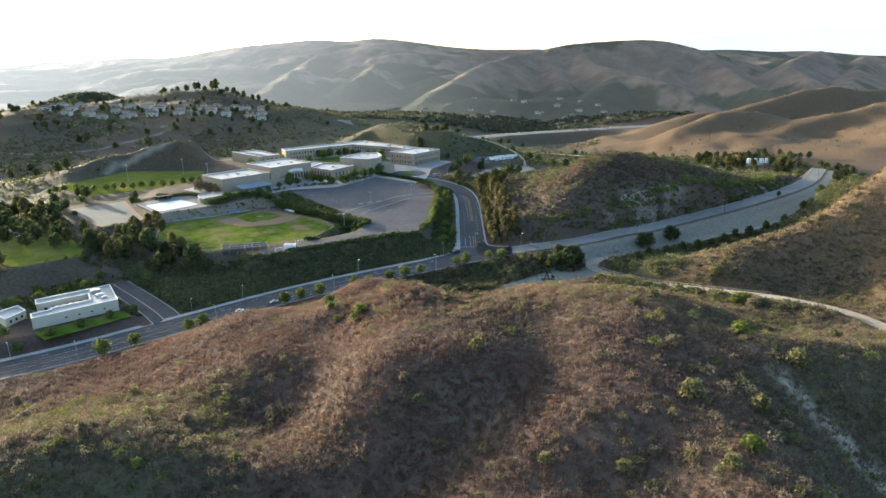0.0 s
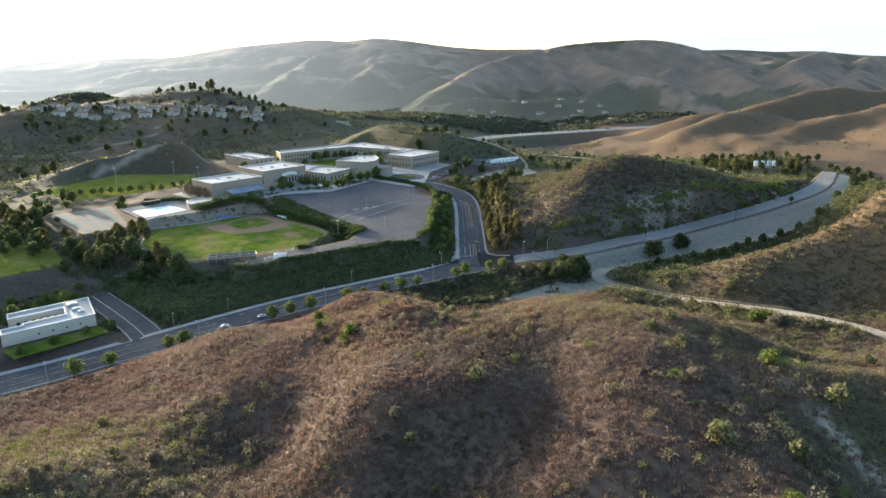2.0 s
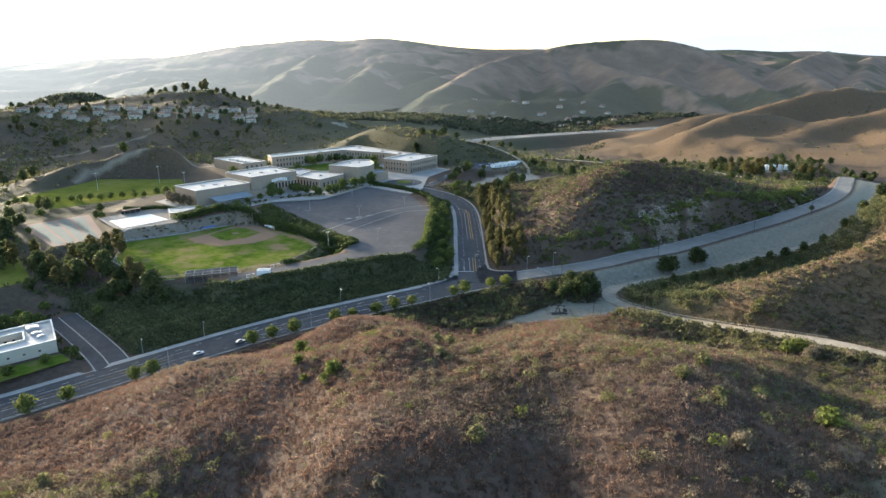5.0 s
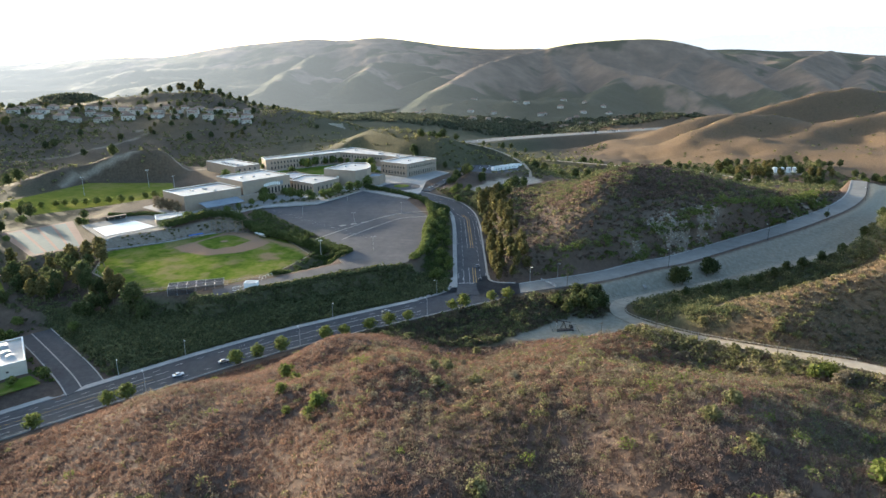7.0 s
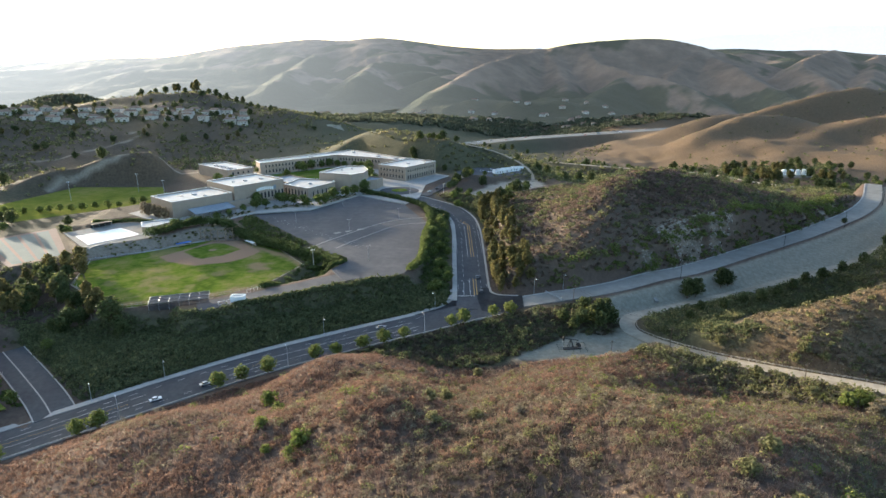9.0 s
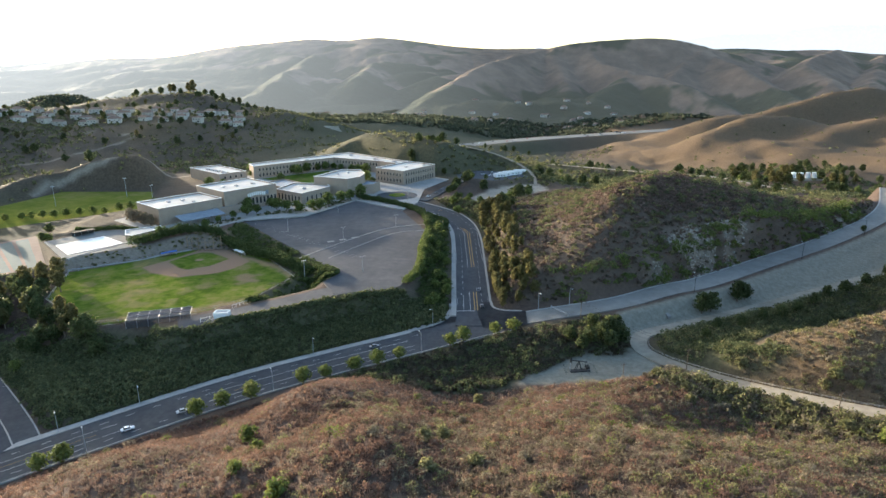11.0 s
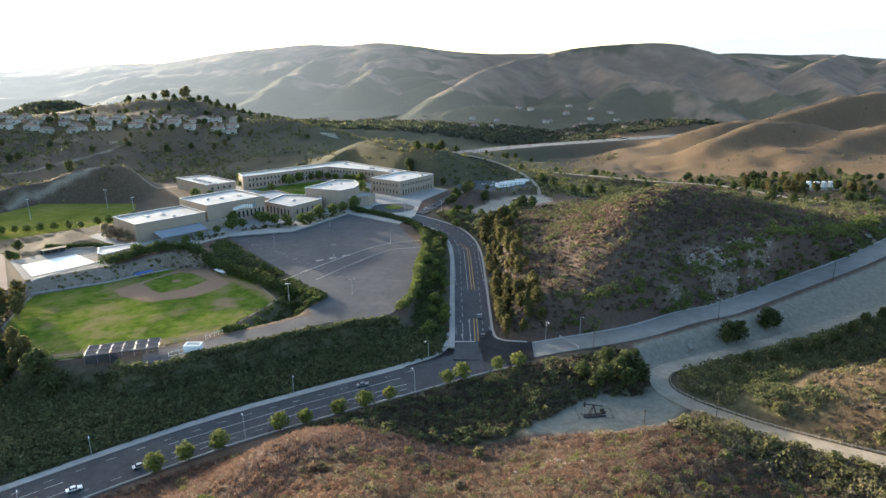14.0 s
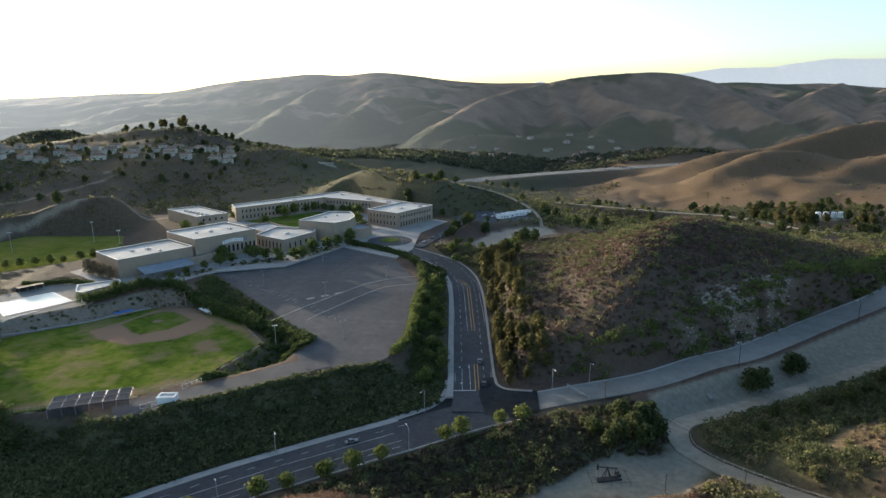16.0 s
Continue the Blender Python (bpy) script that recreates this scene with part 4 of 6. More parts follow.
# pool basin
bm = bmesh.new()
outer = ccw([(-209.5, 450.5), (-189, 475), (-209.5, 491), (-228, 470)])
inner_p = shrink(outer, 1.0)
ring = [[bm.verts.new((x, y, z)) for x, y in p] for p, z in ((outer, 17.2), (outer, 17.75), (inner_p, 17.75), (inner_p, 17.2))]
for a, b in zip(ring, ring[1:]):
    for k in range(4):
        bm.faces.new((a[k], a[(k + 1) % 4], b[(k + 1) % 4], b[k]))
pool = part("swimming_pool", bm, WHITE)
tagged(pool, "outdoor swimming pool with pale blue water", "swimming pool")
part("water", prism(bmesh.new(), inner_p, 17.3, 17.66), WATER, pool)


# ---- planting ----
rng = np.random.RandomState(11)


def spots(poly, n, avoid=(), margin=0.0):
    p = np.array(poly)
    out = np.zeros((0, 2))
    while len(out) < n:
        q = rng.uniform(p.min(0), p.max(0), (max(4 * n, 400), 2))
        ok = inside(q[:, 0], q[:, 1], poly) < -margin
        for a in avoid:
            ok &= inside(q[:, 0], q[:, 1], a) > 0.5
        for line, half, _ in BEDS:
            d, side, _ = along(q[:, 0], q[:, 1], line[::2])
            ok &= d > np.where(side > 0, half, min(half, 10.8))
        out = np.vstack([out, q[ok]])
    out = out[:n]
    return np.column_stack([out, land(out[:, 0], out[:, 1])])


def leaf_cloud(centres, radii, leaves, size, tall=0.8, lift=0.6):
    """Quads of leaf clumps on the upper shells of many bushes at once."""
    n = len(centres)
    c = np.repeat(centres, leaves, 0)
    r = np.repeat(radii, leaves)
    d = rng.normal(size=(n * leaves, 3))
    d /= np.linalg.norm(d, axis=1)[:, None]
    d[:, 2] = np.abs(d[:, 2]) * 1.1 - 0.15
    k = rng.uniform(0.55, 1.08, n * leaves) ** 0.7 * r
    lump = 1 + 0.35 * np.sin(d[:, 0] * 5 + c[:, 0]) * np.sin(d[:, 1] * 4 + c[:, 1])
    p = c + d * (k * lump)[:, None] * np.array([1, 1, tall]) + np.column_stack([np.zeros((len(r), 2)), r * lift * tall])
    return leaf_quads(p, d, size * np.sqrt(r / r.mean()))


def leaf_quads(p, d, size):
    u = rng.normal(size=p.shape)
    nrm = d + 0.7 * rng.normal(size=p.shape)
    u = np.cross(u, nrm)
    u /= np.linalg.norm(u, axis=1)[:, None]
    v = np.cross(nrm, u)
    v /= np.linalg.norm(v, axis=1)[:, None]
    s = (np.asarray(size) * rng.uniform(0.6, 1.3, len(p)))[:, None]
    a, b = u * s, v * s * 0.75
    return np.stack([p - a - b * 0.4, p + a * 0.3 - b, p + a + b * 0.5, p - a * 0.4 + b], 1)


def tufts(points, height, width, blades):
    """Dry stalks: leaning triangles fanning from each root."""
    n = len(points)
    root = np.repeat(points, blades, 0)
    h = np.repeat(height, blades) * rng.uniform(0.55, 1.15, n * blades)
    w = np.repeat(width, blades)
    a = rng.uniform(0, 2 * np.pi, n * blades)
    o = np.stack([np.cos(a), np.sin(a)], 1)
    s = np.stack([-o[:, 1], o[:, 0]], 1)
    base = root.copy()
    base[:, :2] += o * (w * rng.uniform(0, 0.5, len(w)))[:, None]
    base[:, 2] -= 0.15
    tip = base.copy()
    tip[:, :2] += o * (w * rng.uniform(0.2, 1.0, len(w)))[:, None]
    tip[:, 2] += h
    half = (0.11 * w * rng.uniform(0.6, 1.3, len(w)))[:, None]
    l, r = base.copy(), base.copy()
    l[:, :2] -= s * half
    r[:, :2] += s * half
    return np.stack([l, r, tip], 1)


def stuff(name, verts, size, material, label, category):
    return tagged(new(name, array_mesh(name, verts, size, material)), label, category, kind="stuff")


# brush over the near hill: rust, brown, grey and dark bushes in drifts, with dry grass between
FOREHILL = [(x, max(y, 84)) for x, y in FOREHILL]
p = spots(FOREHILL, 60000, (PUMPPAD,))
s = rng.uniform(0.6, 1.2, len(p))
stuff("dry_grass", tufts(p, s * 1.35, s * 0.9, 9), 3, DRYLEAF, "dry reddish-brown stalks covering the hill", "grass")
p = spots(FOREHILL, 46000, (PUMPPAD,))
p = p[rng.rand(len(p)) < 0.55 + 1.8 * np.clip(fbm(p[:, 0], p[:, 1], 30, 4) + 0.1, 0, 1)]
drift = fbm(p[:, 0] + 400, p[:, 1], 48, 4) + rng.normal(0, 0.05, len(p))
east = step(p[:, 0] + 30 * fbm(p[:, 0], p[:, 1], 40, 3), 60, 105)
west = step(-p[:, 0] + 50 * fbm(p[:, 0], p[:, 1], 30, 3), 45, 75) * (1 - step(p[:, 1], 185, 215))
north = step(p[:, 1], 205, 245) * (1 - east)
pick = np.where(drift > 0.09 - 0.14 * north, 2, np.where(drift > -0.02, 0, np.where(drift > -0.13, 1, 3)))
pick = np.where(rng.rand(len(p)) < 0.03 + np.maximum(0.5 * east, 0.8 * west), 4, pick)
# extra dark brush low on the near slope, its colour standing in for shade
pick = np.where((p[:, 1] < 172 - 0.25 * p[:, 0]) & (p[:, 0] < 25) & (rng.rand(len(p)) < 0.55), 3, pick)
for k, (name, m, label) in enumerate((("dry_brush", DRYLEAF, "dry brown brush on the hill"), ("grey_brush", PALEBRUSH, "pale grey-brown brush on the hill"), ("rust_brush", RUSTBRUSH, "rust-coloured dry buckwheat on the hill"),
                                      ("dark_brush", DARKBRUSH, "dark dead brush on the hill, thickened low down in place of shade"), ("olive_brush", SAGELEAF, "olive sage bushes on the hill"))):
    q = p[pick == k]
    r = rng.uniform(0.5, 1.1, len(q)) * np.where(rng.rand(len(q)) < 0.12, 1.6, 1.0)
    stuff(name, leaf_cloud(q, r, 22, 0.2, 0.75, 0.25), 4, m, label, "brush")
p = spots(FOREHILL, 3400, (PUMPPAD,))
east, west = (p[:, 0] > 45), (p[:, 0] < -48) & (p[:, 1] < 205)
p = p[east & (rng.rand(len(p)) < 0.55) | west | (rng.rand(len(p)) < 0.06)]
kind = rng.rand(len(p)) + 0.5 * fbm(p[:, 0], p[:, 1], 30, 3)
for name, lo, hi, m, label in (("pale_shrub", -9, 0.42, PALEBRUSH, "pale grey-olive dry shrubs on the hill"), ("sage_scrub", 0.42, 0.82, SAGELEAF, "grey-green sage bushes among the dry brush"), ("green_shrub", 0.82, 9, YOUNGLEAF, "yellow-green shrubs among the dry brush")):
    q = p[(kind >= lo) & (kind < hi)]
    stuff(name, leaf_cloud(q, rng.uniform(0.8, 2.3, len(q)), 90, 0.2, 0.85), 4, m, label, "shrub")
# clumps on the back of the near ridge
p = spots(RIDGE, 1900, (PUMPPAD,))
kind = rng.rand(len(p)) + 0.9 * fbm(p[:, 0], p[:, 1], 26, 3)
for name, lo, hi, m, label in (("ridge_rust_shrub", -9, 0.34, RUSTBRUSH, "rust-brown shrubs on the back of the ridge"), ("ridge_dark_shrub", 0.34, 0.44, DARKBRUSH, "dark dead shrubs on the back of the ridge"),
                               ("ridge_pale_shrub", 0.44, 0.76, PALEBRUSH, "pale dry shrubs on the back of the ridge"), ("ridge_sage", 0.76, 9, SAGELEAF, "olive sage shrubs on the back of the ridge")):
    q = p[(kind >= lo) & (kind < hi)]
    stuff(name, leaf_cloud(q, rng.uniform(0.6, 1.7, len(q)), 60, 0.2, 0.85), 4, m, label, "shrub")
# dense green scrub on the banks
LANEBANK = [(-132, 300), (-150, 317), (-172, 337), (-190, 358), (-180, 358), (-150, 336), (-126, 312)]
SCHOOLYARD = [(-166, 302), (-156, 298), (-150, 304), (-186, 338), (-196, 350), (-225, 345), (-240, 310), (-214, 304), (-192, 327)]
TRACKSIDE = [(82, 318), (98, 324), (112, 309), (125, 297), (140, 285), (160, 267), (176, 244), (160, 240), (150, 254), (130, 270), (112, 286), (95, 301)]
MIDFOOT = [(62, 389), (92, 396), (122, 405), (162, 423), (210, 452), (256, 482), (300, 520), (290, 536), (246, 502), (203, 474), (155, 442), (118, 421), (90, 411), (62, 406)]
MIDCREST = [(80, 450), (130, 450), (190, 480), (230, 520), (200, 560), (120, 560), (80, 520)]
SIDEBANK = [(33, 500), (31, 530), (22, 556), (10, 578), (2, 596), (24, 604), (34, 596), (44, 594), (56, 606), (66, 590), (52, 556), (44, 510)]
ISLAND = [(2, 512), (12, 514), (14, 528), (4, 548), (-10, 562), (-18, 566), (-8, 548), (-1, 528)]
GROVE = [(-345, 372), (-352, 470), (-300, 468), (-243, 412), (-216, 436), (-198, 430), (-190, 394), (-150, 356), (-190, 346), (-222, 366), (-262, 332), (-300, 330)]
for name, poly, n, lo, hi, m, label in (
        ("bank_scrub", BANK, 4800, 1.0, 2.1, SCRUBLEAF, "dense dark green scrub on the road bank"),
        ("verge_scrub", VERGE, 360, 0.8, 3.0, HEDGELEAF, "dense green shrubs beside the driveway"),
        ("sidebank_scrub", SIDEBANK, 420, 0.8, 2.4, SCRUBLEAF, "dark green shrubs beside the upper driveway"),
        ("sidebank_brush", SIDEBANK, 500, 0.5, 1.2, DARKBRUSH, "dark brown brush beside the upper driveway"),
        ("island_scrub", ISLAND, 110, 0.7, 1.7, HEDGELEAF, "low shrubs on the entrance island"),
        ("creek_scrub", CREEK, 420, 0.9, 2.2, SCRUBLEAF, "dark scrub along the dry creek"),
        ("creek_brush", CREEK, 1300, 0.6, 1.4, DARKBRUSH, "brown leafless brush along the dry creek"),
        ("grove_scrub", GROVE, 900, 1.0, 2.2, SCRUBLEAF, "dark undergrowth below the grove"),
        ("river_scrub", RIVER, 1500, 1.3, 2.8, SCRUBLEAF, "dark green thicket along the track"),
        ("river_willow", RIVER, 260, 1.4, 2.8, SAGELEAF, "olive willows along the track"),
        ("foot_scrub", MIDFOOT, 300, 1.4, 3.4, GREENLEAF, "green shrubs at the foot of the round hill"),
        ("crest_brush", MIDCREST, 3600, 0.5, 1.1, DRYLEAF, "reddish dry brush on the top of the round hill"),
        ("hill_scrub", MIDHILL, 1000, 0.9, 2.3, SAGELEAF, "olive and brown scrub on the round hill"),
        ("hill_oaks", MIDHILL, 520, 1.3, 3.6, SCRUBLEAF, "dark green scrub oaks on the round hill"),
        ("hill_brush", MIDHILL, 4200, 0.5, 1.3, DRYLEAF, "reddish dry brush on the round hill"),
        ("hill_dead_brush", MIDHILL, 3100, 0.5, 1.4, DARKBRUSH, "dark grey-brown brush on the round hill"),
        ("lane_scrub", LANEBANK, 220, 0.9, 2.0, SCRUBLEAF, "dark scrub beside the school lane"),
        ("school_grass", SCHOOLYARD, 500, 0.4, 0.9, GREENLEAF, "green ground cover round the small school"),
        ("trackside_sage", TRACKSIDE, 230, 1.1, 2.9, SAGELEAF, "olive sage bushes beside the dirt track"),
        ("trackside_brush", TRACKSIDE, 340, 0.7, 1.8, PALEBRUSH, "pale dry shrubs beside the dirt track"),
        ("pool_bank_scrub", POOLBANK, 90, 0.4, 1.0, SAGELEAF, "low dry bushes on the pool bank"),
        ("corner_scrub", HEDGEBED, 420, 1.2, 2.0, HEDGELEAF, "dense green planting beside the ball field"),
        ("slope_brush", RIGHTHILL, 5200, 0.4, 1.0, PALEBRUSH, "dry grey brush on the golden slope"),
        ("slope_scrub", RIGHTHILL, 1500, 0.6, 1.9, SAGELEAF, "scattered bushes on the golden slope")):
    p = spots(poly, n, (PUMPPAD, LOWFIELD, COURTS, FIELD, POOLDECK))
    stuff(name, leaf_cloud(p, rng.uniform(lo, hi, len(p)) * rng.uniform(0.7, 1.1, len(p)), 18 if n > 3000 else 90 if hi > 3.1 else 44, 0.42 if n > 3000 else 0.34), 4, m, label, "scrub")
p = spots(RIGHTHILL, 42000)
s = rng.uniform(0.7, 1.4, len(p))
stuff("golden_grass", tufts(p, s * 0.8, s * 1.1, 6), 3, GOLDLEAF, "golden dry grass on the slope", "grass")
# scrub of the middle distance
ROCKCUT = [(-190, 1020), (-140, 1030), (-140, 1085), (-190, 1085)]
far_zone = [(-700, 640), (-330, 430), (-260, 720), (-190, 730), (-95, 805), (20, 715), (60, 680), (110, 660), (330, 620), (430, 700), (300, 780), (200, 1000), (330, 1250), (60, 1180), (-100, 1180), (-300, 1300), (-800, 1450)]
p = spots(far_zone, 17000, (TERRACE, SOCCER, COURTS, STAFFLOT, YARD, TANKPAD, ROCKCUT))
p = p[rng.rand(len(p)) < 0.1 + 3.0 * np.clip(fbm(p[:, 0], p[:, 1], 120, 4) + 0.1, 0, 1)]
stuff("valley_scrub", leaf_cloud(p, rng.uniform(0.9, 2.8, len(p)), 11, 1.0), 4, SAGELEAF, "dark scrub and oaks on the valley slopes", "scrub")
flats = [(90, 690), (230, 650), (430, 640), (480, 860), (270, 890), (120, 920)]
p = spots(flats, 3600, (STAFFLOT, YARD, TANKPAD))
p = p[rng.rand(len(p)) < 0.3 + 3 * np.clip(fbm(p[:, 0], p[:, 1], 60, 3) + 0.1, 0, 1)]
stuff("valley_thicket", leaf_cloud(p, rng.uniform(1.2, 3.2, len(p)), 34, 0.6), 4, SCRUBLEAF, "green thickets along the valley track", "thicket")
p = spots([(330, 880), (560, 820), (1100, 900), (1200, 1500), (500, 1420)], 520)
stuff("golden_hill_bushes", leaf_cloud(p, rng.uniform(0.8, 2.4, len(p)), 24, 0.6), 4, SAGELEAF, "scattered bushes on the golden far hills", "scrub")
beyond = [(-900, 1250), (-300, 1300), (0, 1420), (330, 1500), (700, 1680), (700, 1760), (-200, 1780), (-1100, 1760)]
p = spots(beyond, 8000)
stuff("far_woods", leaf_cloud(p, rng.uniform(2.5, 6, len(p)), 10, 2.3), 4, FARLEAF, "far dark woods in the valley", "woods")


def crown_mesh(name, blobs, leaves, size, material):
    """A crown of leaf clumps round several centres (x, y, z, radius)."""
    p, d = [], []
    for x, y, z, r in blobs:
        q = rng.normal(size=(leaves, 3))
        q /= np.linalg.norm(q, axis=1)[:, None]
        p.append(np.array([x, y, z]) + q * (r * rng.uniform(0.45, 1.1, leaves))[:, None] * np.array([1, 1, 0.85]))
        d.append(q + np.array([0, 0, 0.3]))
    p, d = np.vstack(p), np.vstack(d)
    return array_mesh(name, leaf_quads(p, d, np.full(len(p), size)), 4, material)


def tree_kind(height, spread, bole, leaves, size, material, slim=1.0, blobs=9):
    """A template: trunk and crown meshes for a tree of that height."""
    bm = bmesh.new()
    tube(bm, (0, 0, -0.4), (0.1, 0.05, height * bole), height * 0.028, height * 0.02)
    centres = []
    for k in range(blobs):
        a, t = k * 2.4 + rng.uniform(0, 0.6), (k + 0.5) / blobs
        z = height * (bole + (1 - bole) * (0.15 + 0.72 * t))
        r = spread * (0.36 + 0.34 * math.sin(math.pi * (0.2 + 0.75 * t))) * slim
        o = spread * 0.55 * math.sin(math.pi * (0.15 + 0.8 * t))
        centres.append((o * math.cos(a), o * math.sin(a), z, r))
        if k % 2 == 0:
            tube(bm, (0.1, 0.05, height * bole * 0.8), (o * 0.8 * math.cos(a), o * 0.8 * math.sin(a), z), height * 0.013, height * 0.005, 5)
    trunk = part("trunk", bm, BARK)
    me = trunk.data
    bpy.data.objects.remove(trunk)
    return me, crown_mesh("crown", centres, leaves, size, material)


ROUND = [tree_kind(7.0, 3.2, 0.25, 70, 0.42, GREENLEAF) for _ in range(3)]
STREET = [tree_kind(5.0, 2.4, 0.28, 60, 0.34, YOUNGLEAF) for _ in range(3)]
TALL = [tree_kind(13.0, 3.2, 0.2, 80, 0.5, EUCALEAF, 0.85, 11) for _ in range(3)]
DARK = [tree_kind(11.0, 4.2, 0.18, 90, 0.55, OAKLEAF, 1.0, 10) for _ in range(3)]
TOPIARY = [tree_kind(6.0, 1.9, 0.04, 130, 0.26, PALEBRUSH, 1.25, 7) for _ in range(2)]
OLIVEBUSH = [tree_kind(2.2, 1.5, 0.08, 70, 0.24, SAGELEAF, 1.0, 6) for _ in range(2)] + [tree_kind(2.2, 1.5, 0.08, 70, 0.22, PALEBRUSH, 1.0, 6)]
BUSH = [tree_kind(2.2, 1.4, 0.08, 60, 0.24, YOUNGLEAF, 1.0, 6) for _ in range(2)]


def tree(name, kind, x, y, scale=1.0, label="", group="", z=None, category="tree"):
    k = rng.randint(len(kind))
    z = float(land(np.array([x]), np.array([y]))[0]) if z is None else z
    ob = empty(name, x, y, z, rng.uniform(0, 6.3))
    ob.scale = (scale * rng.uniform(0.9, 1.1), scale * rng.uniform(0.9, 1.1), scale * rng.uniform(0.9, 1.12))
    for pn, me in zip(("trunk", "crown"), kind[k]):
        o = new(pn, me)
        o.parent = ob
    return tagged(ob, label, category, group)


# trees of the road's planted strip
for x, y, s in ((-160.8, 257, 1.15), (-150, 263.5, 1.05), (-131, 276.5, 0.9), (-123, 282.5, 1.15), (-88.5, 306, 1.1), (-80.5, 311, 1.0), (-71, 319.5, 1.2),
                (-52, 328.5, 1.1), (-45, 334, 0.9), (-33, 341.5, 1.0), (-23, 346.5, 1.05), (-14, 351, 0.9), (4.5, 361, 0.85), (13, 365, 1.1), (26, 371.5, 0.85), (35.5, 375, 1.0)):
    i = int(np.argmin(np.abs(MAIN[:, 0] - x)))
    d = MAIN[i + 1] - MAIN[i]
    d = d / np.hypot(d[0], d[1])
    tree("street_tree", STREET, MAIN[i, 0] + d[1] * 10.9, MAIN[i, 1] - d[0] * 10.9, s * 1.3, "small bright green street tree beside the kerb", "street trees", z=MAIN[i, 2] - 0.1)
# eucalyptus belt east of the driveway
for k in range(95):
    x, y = 34.5 + 19 * rng.rand() ** 1.4, rng.uniform(390, 552)
    tree("eucalyptus", TALL, x, y, rng.uniform(0.5, 0.95), "tall olive eucalyptus beside the driveway", "eucalyptus belt")
for k in range(26):
    tree("shade_tree", ROUND, rng.uniform(-4, 10), rng.uniform(392, 515), rng.uniform(0.6, 0.95), "green tree on the bank beside the driveway", "bank trees")
for x, y, k in ((-177, 282, 0.75), (-187, 273, 0.8), (-168, 293, 0.7), (-160, 301, 0.75), (-206, 268, 0.9), (-196, 262, 0.8), (-205, 289, 0.8), (-216, 312, 1.0), (-208, 322, 1.0), (-200, 331, 1.1), (-226, 306, 1.0)):
    tree("shade_tree", ROUND, x, y, k, "green tree beside the small school", "school trees")
# tall eucalyptus beside the ball field
for x, y, s in ((-211, 414, 1.15), (-206, 408, 1.0), (-200, 412, 1.1), (-193, 413, 1.05), (-188, 406, 0.9), (-166, 370, 1.0), (-158, 364, 0.95), (-161, 362, 0.8), (-216, 402, 0.9), (-245, 392, 1.1), (-252, 402, 1.1), (-299, 442, 1.3), (-310, 452, 1.3), (-328, 472, 1.3), (-318, 462, 1.2), (-290, 432, 1.2), (-276, 420, 1.1)):
    tree("eucalyptus", TALL, x, y, s, "tall olive eucalyptus beside the playing field", "field eucalyptus")
# grove by the courts and above the bank
for x, y, s in ((-205, 402, 1.1), (-198, 395, 0.9), (-212, 392, 0.9), (-190, 388, 1.2), (-184, 380, 1.0), (-172, 372, 0.9), (-166, 362, 0.8), (-148, 356, 1.2), (-142, 352, 0.9), (-220, 380, 0.9), (-200, 372, 0.8), (-176, 356, 0.7),
                (-262, 410, 1.2), (-272, 402, 1.1), (-282, 412, 1.2), (-292, 420, 1.2), (-302, 428, 1.1), (-256, 398, 1.0), (-270, 388, 1.0), (-288, 396, 1.1), (-306, 408, 1.2), (-318, 440, 1.1), (-300, 452, 1.1), (-330, 455, 1.1), (-340, 470, 1.2), (-248, 384, 0.9)):
    tree("oak_tree", DARK, x, y, s, "dark green tree above the bank", "bank trees")
for q in spots(GROVE, 62, (LOWFIELD, COURTS, FIELD, POOLDECK)):
    tree("grove_tree", DARK if rng.rand() < 0.7 else TALL, q[0], q[1], rng.uniform(0.65, 1.15), "dark green tree in the grove by the courts", "grove trees", z=q[2])
for k in range(24):
    x, y = -232 + 62 * rng.rand(), 302 + 50 * rng.rand()
    if inside(np.array([x]), np.array([y]), [(-201, 277), (-166, 304), (-189, 331), (-230, 302), (-222, 284)])[0] > 2 and along(np.array([x]), np.array([y]), LANE)[0][0] > 8:
        tree("shade_tree", ROUND, x, y, rng.uniform(0.6, 0.95), "green tree beside the small school", "school trees")
for k in range(18):
    t = k / 17
    tree("shade_tree", ROUND, -345 + 128 * t + rng.uniform(-2, 2), 538 + 44 * t * t + rng.uniform(-3, 3), rng.uniform(0.75, 1.05), "small round tree along the lawn", "lawn trees")
for q in spots(far_zone, 60):
    tree("oak_tree", DARK, q[0], q[1], rng.uniform(0.6, 1.1), "dark tree on the valley slope", "valley trees", z=q[2])


# ---- hedges, bushes and more trees ----
def hedge(line, r, tall, label, material=HEDGELEAF, z=None):
    l = spline([(x, y, 0) for x, y in line], r * 0.55)
    l[:, 2] = land(l[:, 0], l[:, 1]) if z is None else z
    l[:, :2] += rng.normal(0, r * 0.12, (len(l), 2))
    me = array_mesh("hedge", leaf_cloud(l, rng.uniform(0.8, 1.15, len(l)) * r, int(60 + 38 * r * r), 0.34, tall, 0.5), 4, material)
    return tagged(new("hedge", me), label, "hedge")


